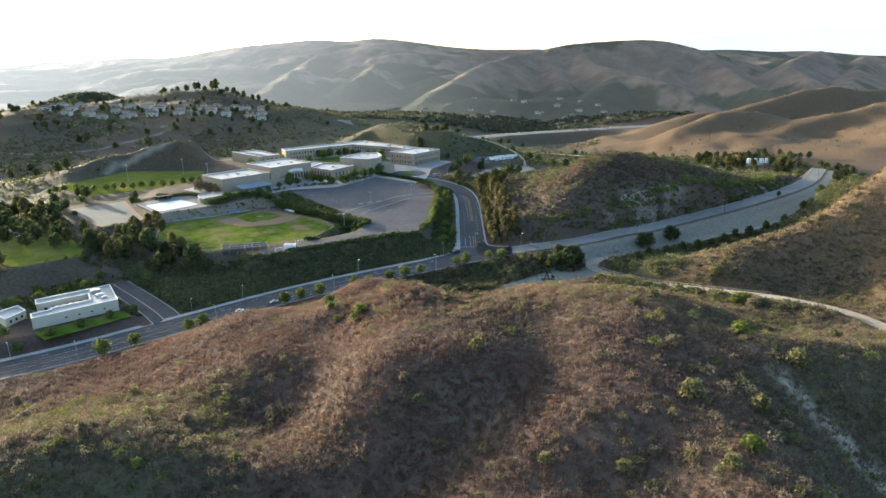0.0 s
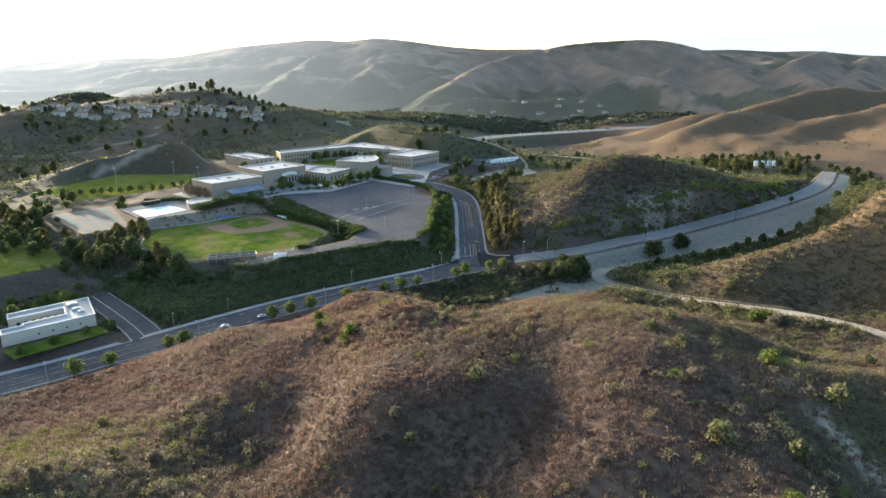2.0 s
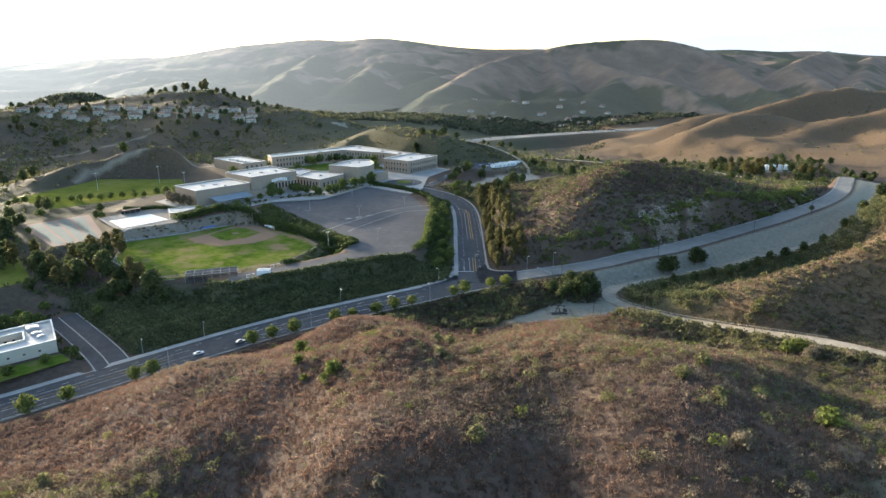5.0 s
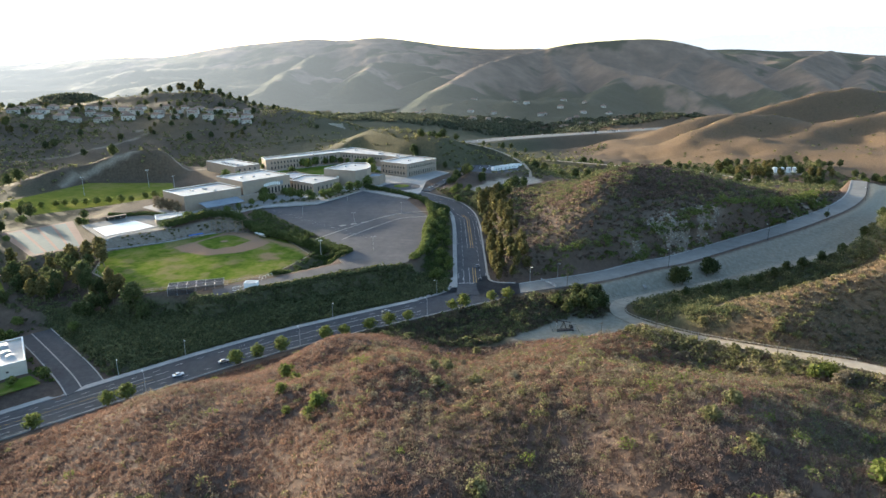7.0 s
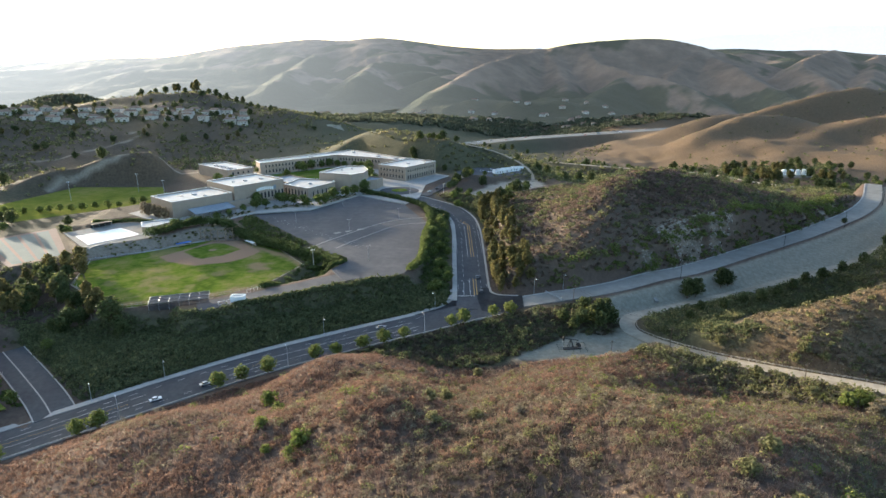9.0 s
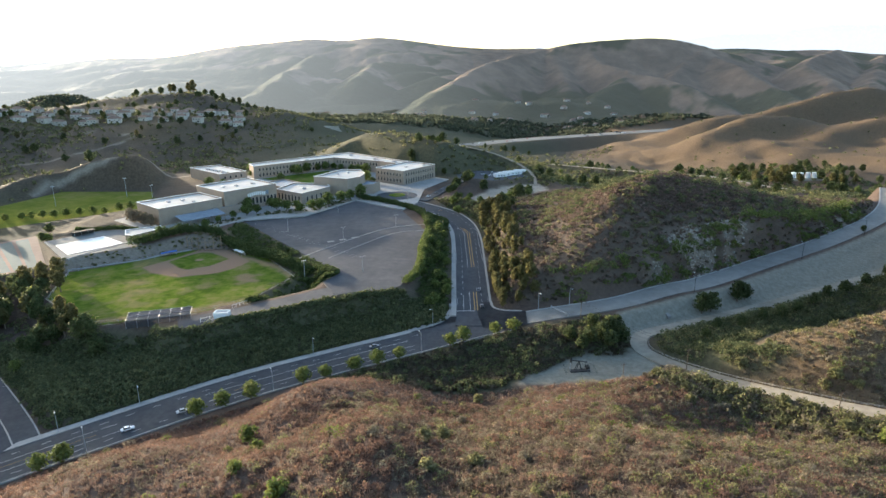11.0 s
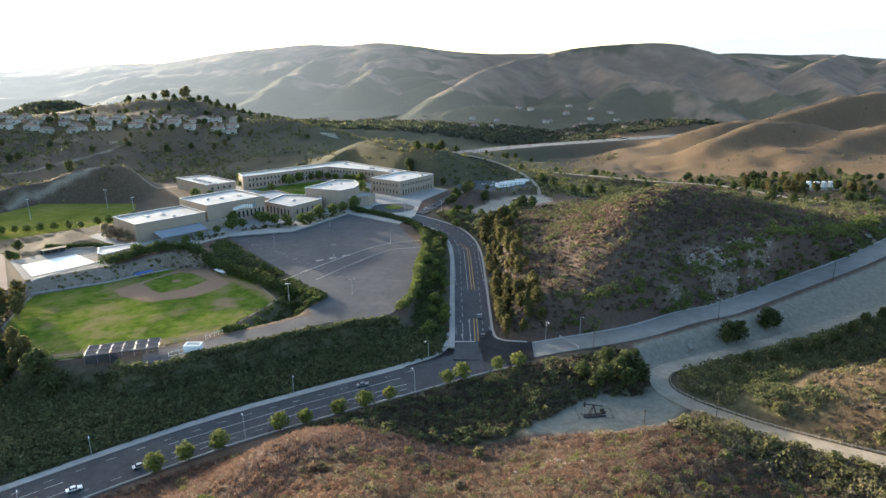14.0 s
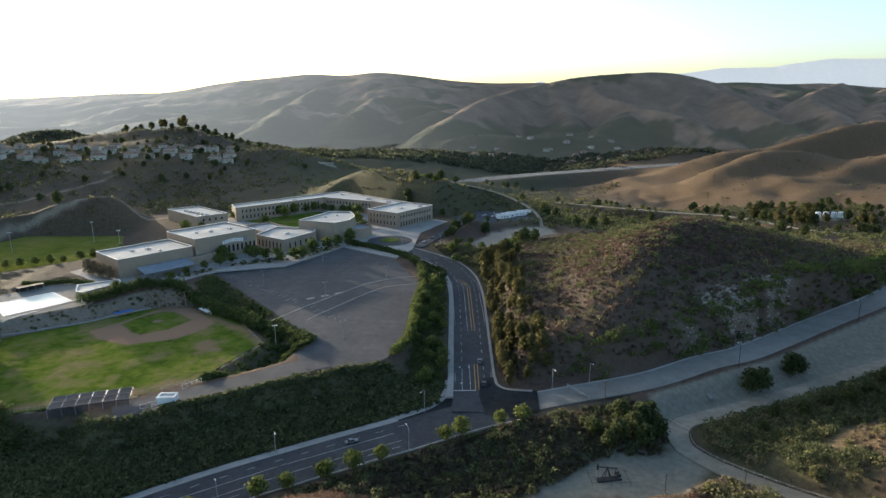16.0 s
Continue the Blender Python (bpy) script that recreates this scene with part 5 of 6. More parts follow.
hedge([(-179, 469), (-172, 478), (-165, 486), (-155, 492.5), (-142, 493), (-130, 487), (-108, 469.5), (-91, 457), (-78, 446), (-69, 438)], 3.6, 1.2, "tall dark green hedge round the ball field")
hedge([(-69, 427), (-58, 428), (-50, 423), (-53, 414), (-64, 406), (-74, 399), (-87, 390)], 2.2, 0.8, "clipped green hedge beside the asphalt strip")
hedge([(-70, 441), (-62, 434), (-55, 429)], 1.8, 0.8, "low green hedge at the lot corner")
hedge([(-60, 603), (-42, 590), (-27, 577), (-16, 566), (-8, 550), (-3, 530), (-1, 511)], 2.7, 0.9, "shrub border along the parking lot")
hedge([(-2, 500), (-4.5, 470), (-4.5, 445), (-6, 425), (-11, 408)], 2.4, 1.0, "green shrubs along the parking lot edge", GREENLEAF)
hedge([(-12, 399), (-33, 390), (-49, 385), (-65, 378), (-80, 371), (-94, 366)], 1.6, 0.8, "scrub edge along the asphalt strip", SCRUBLEAF)
hedge([(-232, 500), (-210, 508), (-192, 503)], 1.8, 1.0, "clipped shrubs behind the pool")
hedge([(2, 545), (8, 538), (10, 527), (4, 520)], 2.0, 0.8, "shrubs on the entrance island")
for x, y, k in ((-171.5, 487, 0.75), (-162, 493, 0.55), (-150.5, 508, 0.7), (-133, 541, 1.05), (-137, 558, 1.1), (-116, 559, 1.15), (-108, 556, 1.0), (-96, 549, 0.85), (-90, 558, 0.9), (-84, 560, 1.1), (-80, 573, 1.1), (-72, 585, 1.1),
                (-66, 594, 0.9), (-59, 604, 1.2), (-122, 566, 0.9), (-128, 548, 0.8), (-140, 533, 0.6), (-146, 520, 0.55), (-102, 562, 0.8)):
    tree("shade_tree", ROUND, x, y, 1.25 * k, "round green tree on the school plaza", "plaza trees", z=19.0)
for x, y in ((-184, 728), (-176, 700), (-160, 712), (-150, 722), (-140, 718), (-128, 726), (-120, 736), (-112, 740), (-104, 742), (-96, 738), (-84, 730), (-76, 724), (-68, 716), (-132, 705), (-142, 676), (-188, 655), (-198, 648), (-46, 700), (-62, 672), (-56, 660)):
    tree("shade_tree", ROUND, x, y, rng.uniform(1.0, 1.5), "round green tree in the school courtyard", "courtyard trees", z=19.0)
for k in range(18):
    tree("eucalyptus", TALL, rng.uniform(335, 440), rng.uniform(735, 762) + 40 * (k % 3 == 0), rng.uniform(0.9, 1.45), "tall eucalyptus beside the storage tanks", "tank eucalyptus")
# clipped round trees in a row before the gymnasium's end wall
for k in range(5):
    t = k / 4
    tree("topiary_tree", TOPIARY, -209 + 21 * t, 526 - 15 * t, 1.55, "clipped olive-brown round tree against the gymnasium", "topiary row", z=19.0)
for x, y, s in ((84, 353, 1.0), (80, 358, 1.0), (76, 352, 0.95), (84, 361, 0.9), (70, 351, 0.9), (62, 353, 0.8), (73, 360, 0.9), (66, 347, 0.75), (78, 348, 0.9)):
    tree("oak_tree", DARK, x, y, s * 0.85, "dark oak in the creek thicket", "creek trees")
for x, y, s in ((132, 385, 0.95), (137, 386.5, 0.9), (154, 396, 0.95), (158.5, 398, 0.85), (272, 483, 0.42), (128, 360, 0.5), (140, 362, 0.6), (152, 368, 0.55), (163, 372, 0.6), (174, 378, 0.55), (186, 386, 0.6), (197, 394, 0.55), (208, 398, 0.6), (222, 404, 0.6), (120, 352, 0.5), (238, 411, 0.6), (254, 418, 0.7), (270, 428, 0.7), (286, 437, 0.8), (306, 452, 0.8), (324, 466, 0.8), (342, 484, 0.8), (296, 444, 0.7)):
    tree("oak_tree", DARK, x, y, s, "dark rounded oak beside the track", "track trees")
for n, x0, x1, y0, y1, lab in ((34, 90, 260, 700, 930, "dark tree in the valley"), (90, 290, 480, 690, 880, "green tree near the tanks"), (44, 8, 62, 545, 690, "tree behind the entrance drive"), (26, -330, -230, 430, 530, "tree round the tennis courts"),
                              (20, -60, 20, 700, 760, "tree behind the classroom wing"), (10, 52, 92, 600, 640, "tree beside the gravel yard")):
    for _ in range(n):
        x, y = rng.uniform(x0, x1), rng.uniform(y0, y1)
        P = (np.array([x]), np.array([y]))
        if min(inside(*P, q)[0] for q in (TERRACE, COURTS, POOLDECK, STAFFLOT, YARD, TANKPAD, SOCCER)) < 1 or min(along(*P, l[::2])[0][0] for l in (FARTRACK, YARDROAD, HILLPATH, SIDE)) < 5:
            continue
        tree("valley_tree", DARK if rng.rand() < 0.6 else ROUND, x, y, rng.uniform(0.6, 1.05), lab, lab + " group")
for k in range(110):
    x, y = rng.uniform(-720, -260), rng.uniform(900, 1170)
    tree("hillside_tree", TALL if rng.rand() < 0.4 else DARK, x, y, rng.uniform(0.55, 1.0), "hazy tree among the hillside houses", "hillside trees")
for x, y, s in ((-435, 1242, 2.0), (-446, 1250, 1.5), (-470, 1245, 1.5), (-480, 1255, 1.6), (-400, 1240, 1.2), (-380, 1235, 1.2), (-350, 1230, 1.4), (-425, 1232, 0.9), (-415, 1246, 1.1), (-455, 1238, 1.0), (-495, 1250, 1.2), (-510, 1242, 1.0), (-365, 1242, 1.0), (-335, 1225, 1.0), (-320, 1218, 0.9), (-525, 1255, 1.1), (-545, 1250, 1.0), (-390, 1228, 0.9)):
    tree("pine", TALL if s > 1.35 else DARK, x, y, s, "tall pine on the ridge above the houses", "ridge pines")
BUSHES = [(-52, 272, 2.0), (-46, 261, 1.6), (-46, 244, 1.4), (-32, 231, 2.1), (-34, 228, 1.2), (-42, 233, 1.0), (2, 252, 1.5), (7, 260, 1.6), (-11, 246, 1.3), (3, 234, 1.5), (15, 238, 1.4), (20, 310, 1.3), (-2, 308, 0.9), (26, 236, 1.2), (13, 285, 1.2), (66, 193, 1.5), (75, 202, 1.6), (71, 183, 1.3), (137, 266, 2.0), (142, 266, 2.2), (145, 260, 2.0), (121, 322, 1.6), (143, 301, 1.7), (148, 296, 1.2), (87, 316, 1.5), (92, 297, 1.3), (107, 303, 1.5), (122, 294, 1.6), (132, 276, 1.7), (123, 274, 1.2)]
BUSHES += [(65, 237, 1.1), (93, 174, 2.0), (67, 145, 2.3), (73, 124, 1.7), (67, 120, 1.5), (45, 128, 1.4), (101, 156, 1.9), (69, 166, 1.6), (12, 180, 1.6), (-6, 164, 1.3), (27, 134, 1.4), (-11, 171, 1.2), (-111, 201, 1.6), (-160, 208, 1.3), (-144, 189, 1.5), (-101, 153, 1.4), (-90, 169, 1.6), (-80, 172, 1.5), (-57, 149, 1.2), (-81, 142, 1.2), (53, 131, 1.1), (39, 144, 1.0), (83, 140, 1.6), (142, 202, 1.5), (155, 255, 1.8), (141, 258, 1.8), (140, 301, 1.4)]
for k, (x, y, s) in enumerate(BUSHES):
    if k < 6 or k in (18, 19, 31, 33, 48, 49):
        tree("bush", BUSH, x, y, s, "yellow-green bush on the dry hillside", "green bushes", category="bush")
    else:
        tree("bush", OLIVEBUSH, x, y, s, "pale olive-grey bush on the dry hillside", "olive bushes", category="bush")


# ---- street furniture ----
def street_lamp(x, y, z, turn, h=8.6, arm=2.0, label="grey steel street lamp with one arm", m=STEEL):
    ob = empty("street_lamp", x, y, z, turn)
    part("pole", tube(bmesh.new(), (0, 0, -0.3), (0, 0, h), 0.13, 0.08), m, ob)
    bm = tube(bmesh.new(), (0, 0, h - 0.1), (0, arm * 0.6, h + 0.35), 0.06)
    tube(bm, (0, arm * 0.6, h + 0.35), (0, arm, h + 0.4), 0.06)
    part("arm", bm, m, ob)
    bm = box(bmesh.new(), 0, arm + 0.35, h + 0.28, 0.34, 0.95, 0.2, 0, 0.05)
    part("lamp_head", bm, WHITE, ob, "pale lamp head")
    return tagged(ob, label, "street lamp", "street lamps")


def main_at(x, off):
    i = int(np.argmin(np.abs(MAIN[:, 0] - x)))
    d = MAIN[i + 1] - MAIN[i]
    d = d / np.hypot(d[0], d[1])
    return MAIN[i, 0] - d[1] * off, MAIN[i, 1] + d[0] * off, MAIN[i, 2] + 0.1, math.atan2(d[1], d[0])


for x, off, flip in ((-43.5, 11.0, 1), (-101.5, 11.0, 1), (-124, 11, 1), (-190, 11, 1), (-240, 11, 1), (-5, -10.3, 0), (-62.5, -10.3, 0), (-119, -10.3, 0), (-170, -10.3, 0), (55.5, 7.6, 1), (70, 7.6, 1)):
    x, y, z, a = main_at(x, off)
    street_lamp(x, y, z, a + (math.pi if flip else 0))
street_lamp(2.6, 373.5, 6.5, 2.6)
for x in (129.5, 204, 263, 330):
    x, y, z, a = main_at(x, -7.6)
    street_lamp(x, y, z, a, 9.5, 1.2, "dark pole with a lamp beside the basin road", DARKSTEEL)
for x, y, z in ((-113.3, 534.6, lot_z(534.6) + 0.1), (-69.8, 555.4, lot_z(555.4) + 0.1), (-54.8, 482.7, lot_z(482.7) + 0.1), (-24, 513.2, lot_z(513.2) + 0.1), (-35.7, 424.3, lot_z(424.3) + 0.1), (-95, 505, lot_z(505) + 0.1), (-20, 596, 19.1), (8, 600, 19)):
    ob = empty("light_pole", x, y, float(z), 0.6)
    part("base", tube(bmesh.new(), (0, 0, -0.2), (0, 0, 0.9), 0.35), CONCRETE, ob, "round concrete base")
    part("pole", tube(bmesh.new(), (0, 0, 0.9), (0, 0, 8.5), 0.1, 0.07), STEEL, ob)
    for s in (-1, 1):
        bm = tube(bmesh.new(), (0, 0, 8.4), (s * 0.9, 0, 8.5), 0.05)
        box(bm, s * 1.2, 0, 8.4, 0.7, 0.35, 0.16)
        part("lamp_head", bm, STEEL, ob)
    tagged(ob, "grey twin-headed light pole on the parking lot", "light pole", "lot lights")
for x, y, z, h in ((-300, 590, 15, 16), (-262, 628, 15, 16), (-225, 596, 15, 16), (-68, 428, 12, 9), (-318, 420, 8, 12)):
    ob = empty("floodlight_mast", x, y, z, 0.4)
    part("mast", tube(bmesh.new(), (0, 0, -0.4), (0, 0, h), 0.2, 0.1), STEEL, ob)
    part("crossbar", box(bmesh.new(), 0, 0, h - 0.3, 2.4, 0.12, 0.12), STEEL, ob)
    for s in (-0.9, 0, 0.9):
        part("floodlight", box(bmesh.new(), s, 0.15, h - 0.2, 0.5, 0.3, 0.45, 0, 0.05), WHITE, ob)
    tagged(ob, "tall floodlight mast beside the playing field", "floodlight", "floodlight masts")


def utility_pole(x, y, h=10.5, turn=0.4, z=None):
    z = float(land(np.array([x]), np.array([y]))[0]) if z is None else z
    ob = empty("utility_pole", x, y, z, turn)
    part("pole", tube(bmesh.new(), (0, 0, -0.5), (0, 0, h), 0.17, 0.11), TIMBER, ob)
    part("crossarm", box(bmesh.new(), 0, 0, h - 0.7, 2.2, 0.12, 0.14), TIMBER, ob)
    for s in (-0.95, 0, 0.95):
        part("insulator", tube(bmesh.new(), (s, 0, h - 0.56), (s, 0, h - 0.3), 0.06), STEEL, ob)
    tagged(ob, "weathered timber utility pole beside the dirt track", "utility pole", "utility poles")
    return Vector((x, y, z + h - 0.3))


tops = [utility_pole(70.5, 371.5, 10), utility_pole(102, 326, 10.5), utility_pole(131.5, 280.5, 10.5), utility_pole(163, 246, 10.5)]
utility_pole(76.5, 323, 8)
for a, b in zip(tops, tops[1:]):
    for off in (-0.95, 0.95):
        bm = bmesh.new()
        d = (b - a).normalized()
        side, rings = Vector((-d.y, d.x, 0)), []
        for k in range(13):
            t = k / 12
            q = a.lerp(b, t) + side * off - Vector((0, 0, 1.6 * 4 * t * (1 - t)))
            rings.append([bm.verts.new(q + o) for o in (side * 0.03, Vector((0, 0, 0.03)), side * -0.03, Vector((0, 0, -0.03)))])
        for p_, q_ in zip(rings, rings[1:]):
            for k in range(4):
                bm.faces.new((p_[k], p_[(k + 1) % 4], q_[(k + 1) % 4], q_[k]))
        tagged(part("overhead_wire", bm, DARKSTEEL), "thin dark overhead wire between utility poles", "wire", "overhead wires")

# white guard rail on the outside of the dirt track
rail = empty("guard_rail", 101, 340, 6.6)
i0, i1 = nearest(TRACK, 104, 367), nearest(TRACK, 161, 274.5)
seg = TRACK[i0:i1]
d = np.gradient(seg[:, :2], axis=0)
d /= np.linalg.norm(d, axis=1)[:, None]
posts = np.column_stack([seg[:, 0] - d[:, 1] * 4.1 - 101, seg[:, 1] + d[:, 0] * 4.1 - 340, seg[:, 2] - 6.7])
post_mesh = None
for k, q in enumerate(posts):
    if post_mesh is None:
        o = part("post", box(bmesh.new(), 0, 0, 0, 0.16, 0.16, 1.0), RAILPAINT, rail)
        post_mesh = o.data
    else:
        o = new("post", post_mesh)
        o.parent = rail
    o.location = q
    if k:
        a, b = Vector(posts[k - 1]), Vector(q)
        for hh in (0.55, 0.9):
            part("rail", tube(bmesh.new(), a + Vector((0, 0, hh)), b + Vector((0, 0, hh)), 0.075, None, 4), RAILPAINT, rail)
tagged(rail, "weathered pale timber guard rail along the dirt track", "guard rail")

# low wall on the outer side of the track below the basin
i0, i1 = nearest(TRACK, 300, 468), nearest(TRACK, 122, 375)
tagged(ribbon("low_wall", TRACK, 4.3, 4.7, 0.75, GREYCON, 1.2, None, i0, i1), "low weathered concrete wall beside the track", "wall", kind="structure")
# storm drain chute down the basin's side
chute = spline([(112, 394, 12.9), (113, 387, 10.6), (114.5, 379, 8.3)], 1.0)
tagged(ribbon("drain_chute", chute, -0.9, 0.9, 0.35, GREYCON, 1.2), "weathered concrete drain chute in the basin", "drain", kind="structure")
for k, (x, y) in enumerate(((104, 389), (108.5, 391))):
    z = float(land(np.array([x]), np.array([y]))[0])
    tagged(part("drain_grate", box(bmesh.new(), x, y, z - 0.1, 2.6, 2.2, 0.25, 0.5, 0.04), DARKSTEEL), "dark drain grate on the basin side", "drain", "drain grates")

# barrier gate across the closed road
ob = empty("barrier_gate", 62.5, 381, 10.3, 2.1)
part("post", box(bmesh.new(), -6, 0, -0.3, 0.3, 0.3, 1.6), STEEL, ob)
part("post", box(bmesh.new(), 6, 0, -0.3, 0.3, 0.3, 1.6), STEEL, ob)
part("bar", box(bmesh.new(), 0, 0, 0.9, 12, 0.15, 0.25), STEEL, ob)
part("lower_bar", box(bmesh.new(), 0, 0, 0.35, 12, 0.12, 0.15), STEEL, ob)
tagged(ob, "grey steel barrier gate across the closed road", "gate")

# pumpjack
ob = empty("pumpjack", 62, 332, 5.0, 0.15)
part("skid", box(bmesh.new(), 0, 0, 0, 8, 2.2, 0.4), DARKSTEEL, ob)
bm = bmesh.new()
for sx, sy in ((-1, -0.8), (-1, 0.8), (1.2, -0.8), (1.2, 0.8)):
    tube(bm, (sx * 1.2 - 0.8, sy, 0.4), (-0.6, sy * 0.2, 4.3), 0.13)
part("samson_post", bm, DARKSTEEL, ob)
bm = bmesh.new()
tube(bm, (-3.6, 0, 5.0), (2.8, 0, 3.7), 0.22)
part("walking_beam", bm, DARKSTEEL, ob)
bm = bmesh.new()
box(bm, -3.9, 0, 3.9, 0.6, 0.4, 2.1, 0, 0.1)
box(bm, -4.1, 0, 4.3, 0.5, 0.36, 1.2, 0, 0.1)
part("horse_head", bm, DARKSTEEL, ob)
for s in (-0.7, 0.7):
    bm = tube(bmesh.new(), (2.6, s, 3.8), (2.4, s, 1.6), 0.09)
    box(bm, 3.0, s, 0.9, 1.6, 0.25, 1.2, 0, 0.1)
    part("counterweight", bm, DARKSTEEL, ob)
part("motor", box(bmesh.new(), 3.4, 0, 0.4, 1.2, 1.0, 1.0, 0, 0.1), STEEL, ob)
part("polished_rod", tube(bmesh.new(), (-4.2, 0, 0.1), (-4.2, 0, 4.0), 0.06), STEEL, ob)
tagged(ob, "dark rusty pumpjack standing on the gravel pad", "pumpjack")
fence = empty("pump_fence", 62, 332, 5.0)
for k in range(16):
    a = k / 16 * 4
    e = int(a)
    t = a - e
    px, py = ((-6 + 12 * t, -3.4), (6, -3.4 + 6.8 * t), (6 - 12 * t, 3.4), (-6, 3.4 - 6.8 * t))[e]
    part("post", tube(bmesh.new(), (px, py, -0.1), (px, py, 1.3), 0.05, None, 5), DARKSTEEL, fence)
for e in range(4):
    c = ((-6, -3.4), (6, -3.4), (6, 3.4), (-6, 3.4), (-6, -3.4))
    part("rail", tube(bmesh.new(), (*c[e], 1.25), (*c[e + 1], 1.25), 0.04, None, 5), DARKSTEEL, fence)
tagged(fence, "low dark pipe fence round the pumpjack", "fence")

# tanks in the valley
for k, (x, y) in enumerate(((394, 780), (402, 780), (409.5, 779), (417, 780))):
    ob = empty("storage_tank", x, y, 4.08)
    bm = bmesh.new()
    tube(bm, (0, 0, -0.1), (0, 0, 5.4), 2.5, None, 24)
    part("shell", bm, WHITE, ob)
    part("roof", tube(bmesh.new(), (0, 0, 5.4), (0, 0, 6.0), 2.6, 0.3, 24), WHITE, ob)
    part("ladder", box(bmesh.new(), 0, -2.55, 0, 0.6, 0.15, 5.6), STEEL, ob)
    tagged(ob, "white steel storage tank on a gravel pad", "storage tank", "storage tanks")

# ---- sports ground ----
def layer(name, poly, z, material, label, thick=0.05):
    bm = prism(bmesh.new(), ccw(poly), z - thick, z)
    return tagged(part(name, bm, material), label, "sports field", kind="structure")


def arc(cx, cy, r, a0, a1, n):
    return [(cx + r * math.cos(radians(a0 + (a1 - a0) * k / n)), cy + r * math.sin(radians(a0 + (a1 - a0) * k / n))) for k in range(n + 1)]


INFIELDS = [[(-165, 445), (-157, 436), (-147, 431), (-137, 428), (-131, 430), (-123, 432.5), (-118, 436), (-113, 441), (-108, 449), (-106, 457), (-125, 479), (-143, 486), (-147, 474), (-156, 458)],
            [(-125, 479), (-108, 465), (-85, 448), (-70, 427), (-76, 426), (-88, 442), (-107, 457)]]
DIAMOND = [(-153.5, 455.5), (-150.5, 464), (-141.5, 475), (-135, 474), (-120.5, 461), (-127, 448), (-137, 441), (-144, 445)]
BARE = [[(-107, 427), (-105, 433), (-94, 433), (-93, 423), (-100, 417)], [(-150, 408), (-142, 411), (-138, 405), (-147, 402)], [(-124, 414), (-117, 418), (-113, 412), (-121, 409)],
        [(-160, 420), (-151, 424), (-148, 418), (-157, 415)], [(-92, 396), (-110, 384), (-150, 369), (-151, 364), (-108, 377), (-89, 390)]]


def turf():
    """The ball field's surface: grass worn to dirt with soft edges."""
    gx, gy = np.arange(-206, -68, 1.0), np.arange(358, 488, 1.0)
    X, Y = np.meshgrid(gx, gy)
    keep = inside(X, Y, FIELD) < -0.4
    Z = 11.62 + 0.05 * fbm(X, Y, 12, 3)
    ids = np.full(X.shape, -1)
    quad = keep[:-1, :-1] & keep[1:, :-1] & keep[1:, 1:] & keep[:-1, 1:]
    used = np.zeros(X.shape, bool)
    for a, b in ((0, 0), (1, 0), (1, 1), (0, 1)):
        used[a:a + quad.shape[0], b:b + quad.shape[1]] |= quad
    ids[used] = np.arange(used.sum())
    j, i = np.nonzero(quad)
    f = np.stack([ids[j, i], ids[j, i + 1], ids[j + 1, i + 1], ids[j + 1, i]], 1)
    ob = mesh_object("ball_field_turf", np.column_stack([X[used], Y[used], Z[used]]), f, TURF, smooth=True)
    x, y = X[used], Y[used]
    wob = 2.2 * fbm(x, y, 5, 4)
    dirt = np.maximum(1 - step(inside(x, y, INFIELDS[0]) + wob, -1.2, 1.0), 0.75 * (1 - step(inside(x, y, INFIELDS[1]) + 2 * wob, -2.5, 2.0)))
    dirt *= step(inside(x, y, DIAMOND) + 0.6 * wob, -0.5, 0.6)
    dirt = np.maximum(dirt, 1 - step(np.hypot(x + 137.3, y - 459.5), 1.8, 3.0))
    for k, poly in enumerate(BARE):
        dirt = np.maximum(dirt, (0.75 if k in (0, 4) else 0.5) * (1 - step(inside(x, y, poly) + 4 * wob, -3.5, 3)))
    dirt = np.maximum(dirt, 0.35 * step(fbm(x + 77, y, 9, 4), 0.08, 0.22))
    ob.data.attributes.new("worn", "FLOAT", "POINT").data.foreach_set("value", dirt.astype(np.float32))
    return tagged(ob, "mown green grass worn to reddish infield dirt", "sports field", kind="structure")


turf()
ob = empty("backstop", -140, 477, 11.6)
pts = [(-13, 0), (-9, -2.5), (-4.5, -4), (0, -4.3), (4.5, -3), (8, 0.5), (9.5, 4), (10, 8)]
for a in pts:
    part("post", tube(bmesh.new(), (a[0], a[1] + 5, -0.2), (a[0], a[1] + 5, 8.5), 0.17, None, 6), BACKSTOP, ob)
for hh in (0.2, 2.8, 5.6, 8.4):
    for a, b in zip(pts, pts[1:]):
        part("rail", tube(bmesh.new(), (a[0], a[1] + 5, hh), (b[0], b[1] + 5, hh), 0.08, None, 5), BACKSTOP, ob)
bm = bmesh.new()
for a, b in zip(pts, pts[1:]):
    for t in np.arange(0.1, 1, 0.1):
        x, y = a[0] + (b[0] - a[0]) * t, a[1] + (b[1] - a[1]) * t + 5
        box(bm, x, y, 0, 0.03, 0.03, 8.4)
part("netting", bm, DARKSTEEL, ob)
tagged(ob, "tall brown backstop fence behind home plate", "backstop")
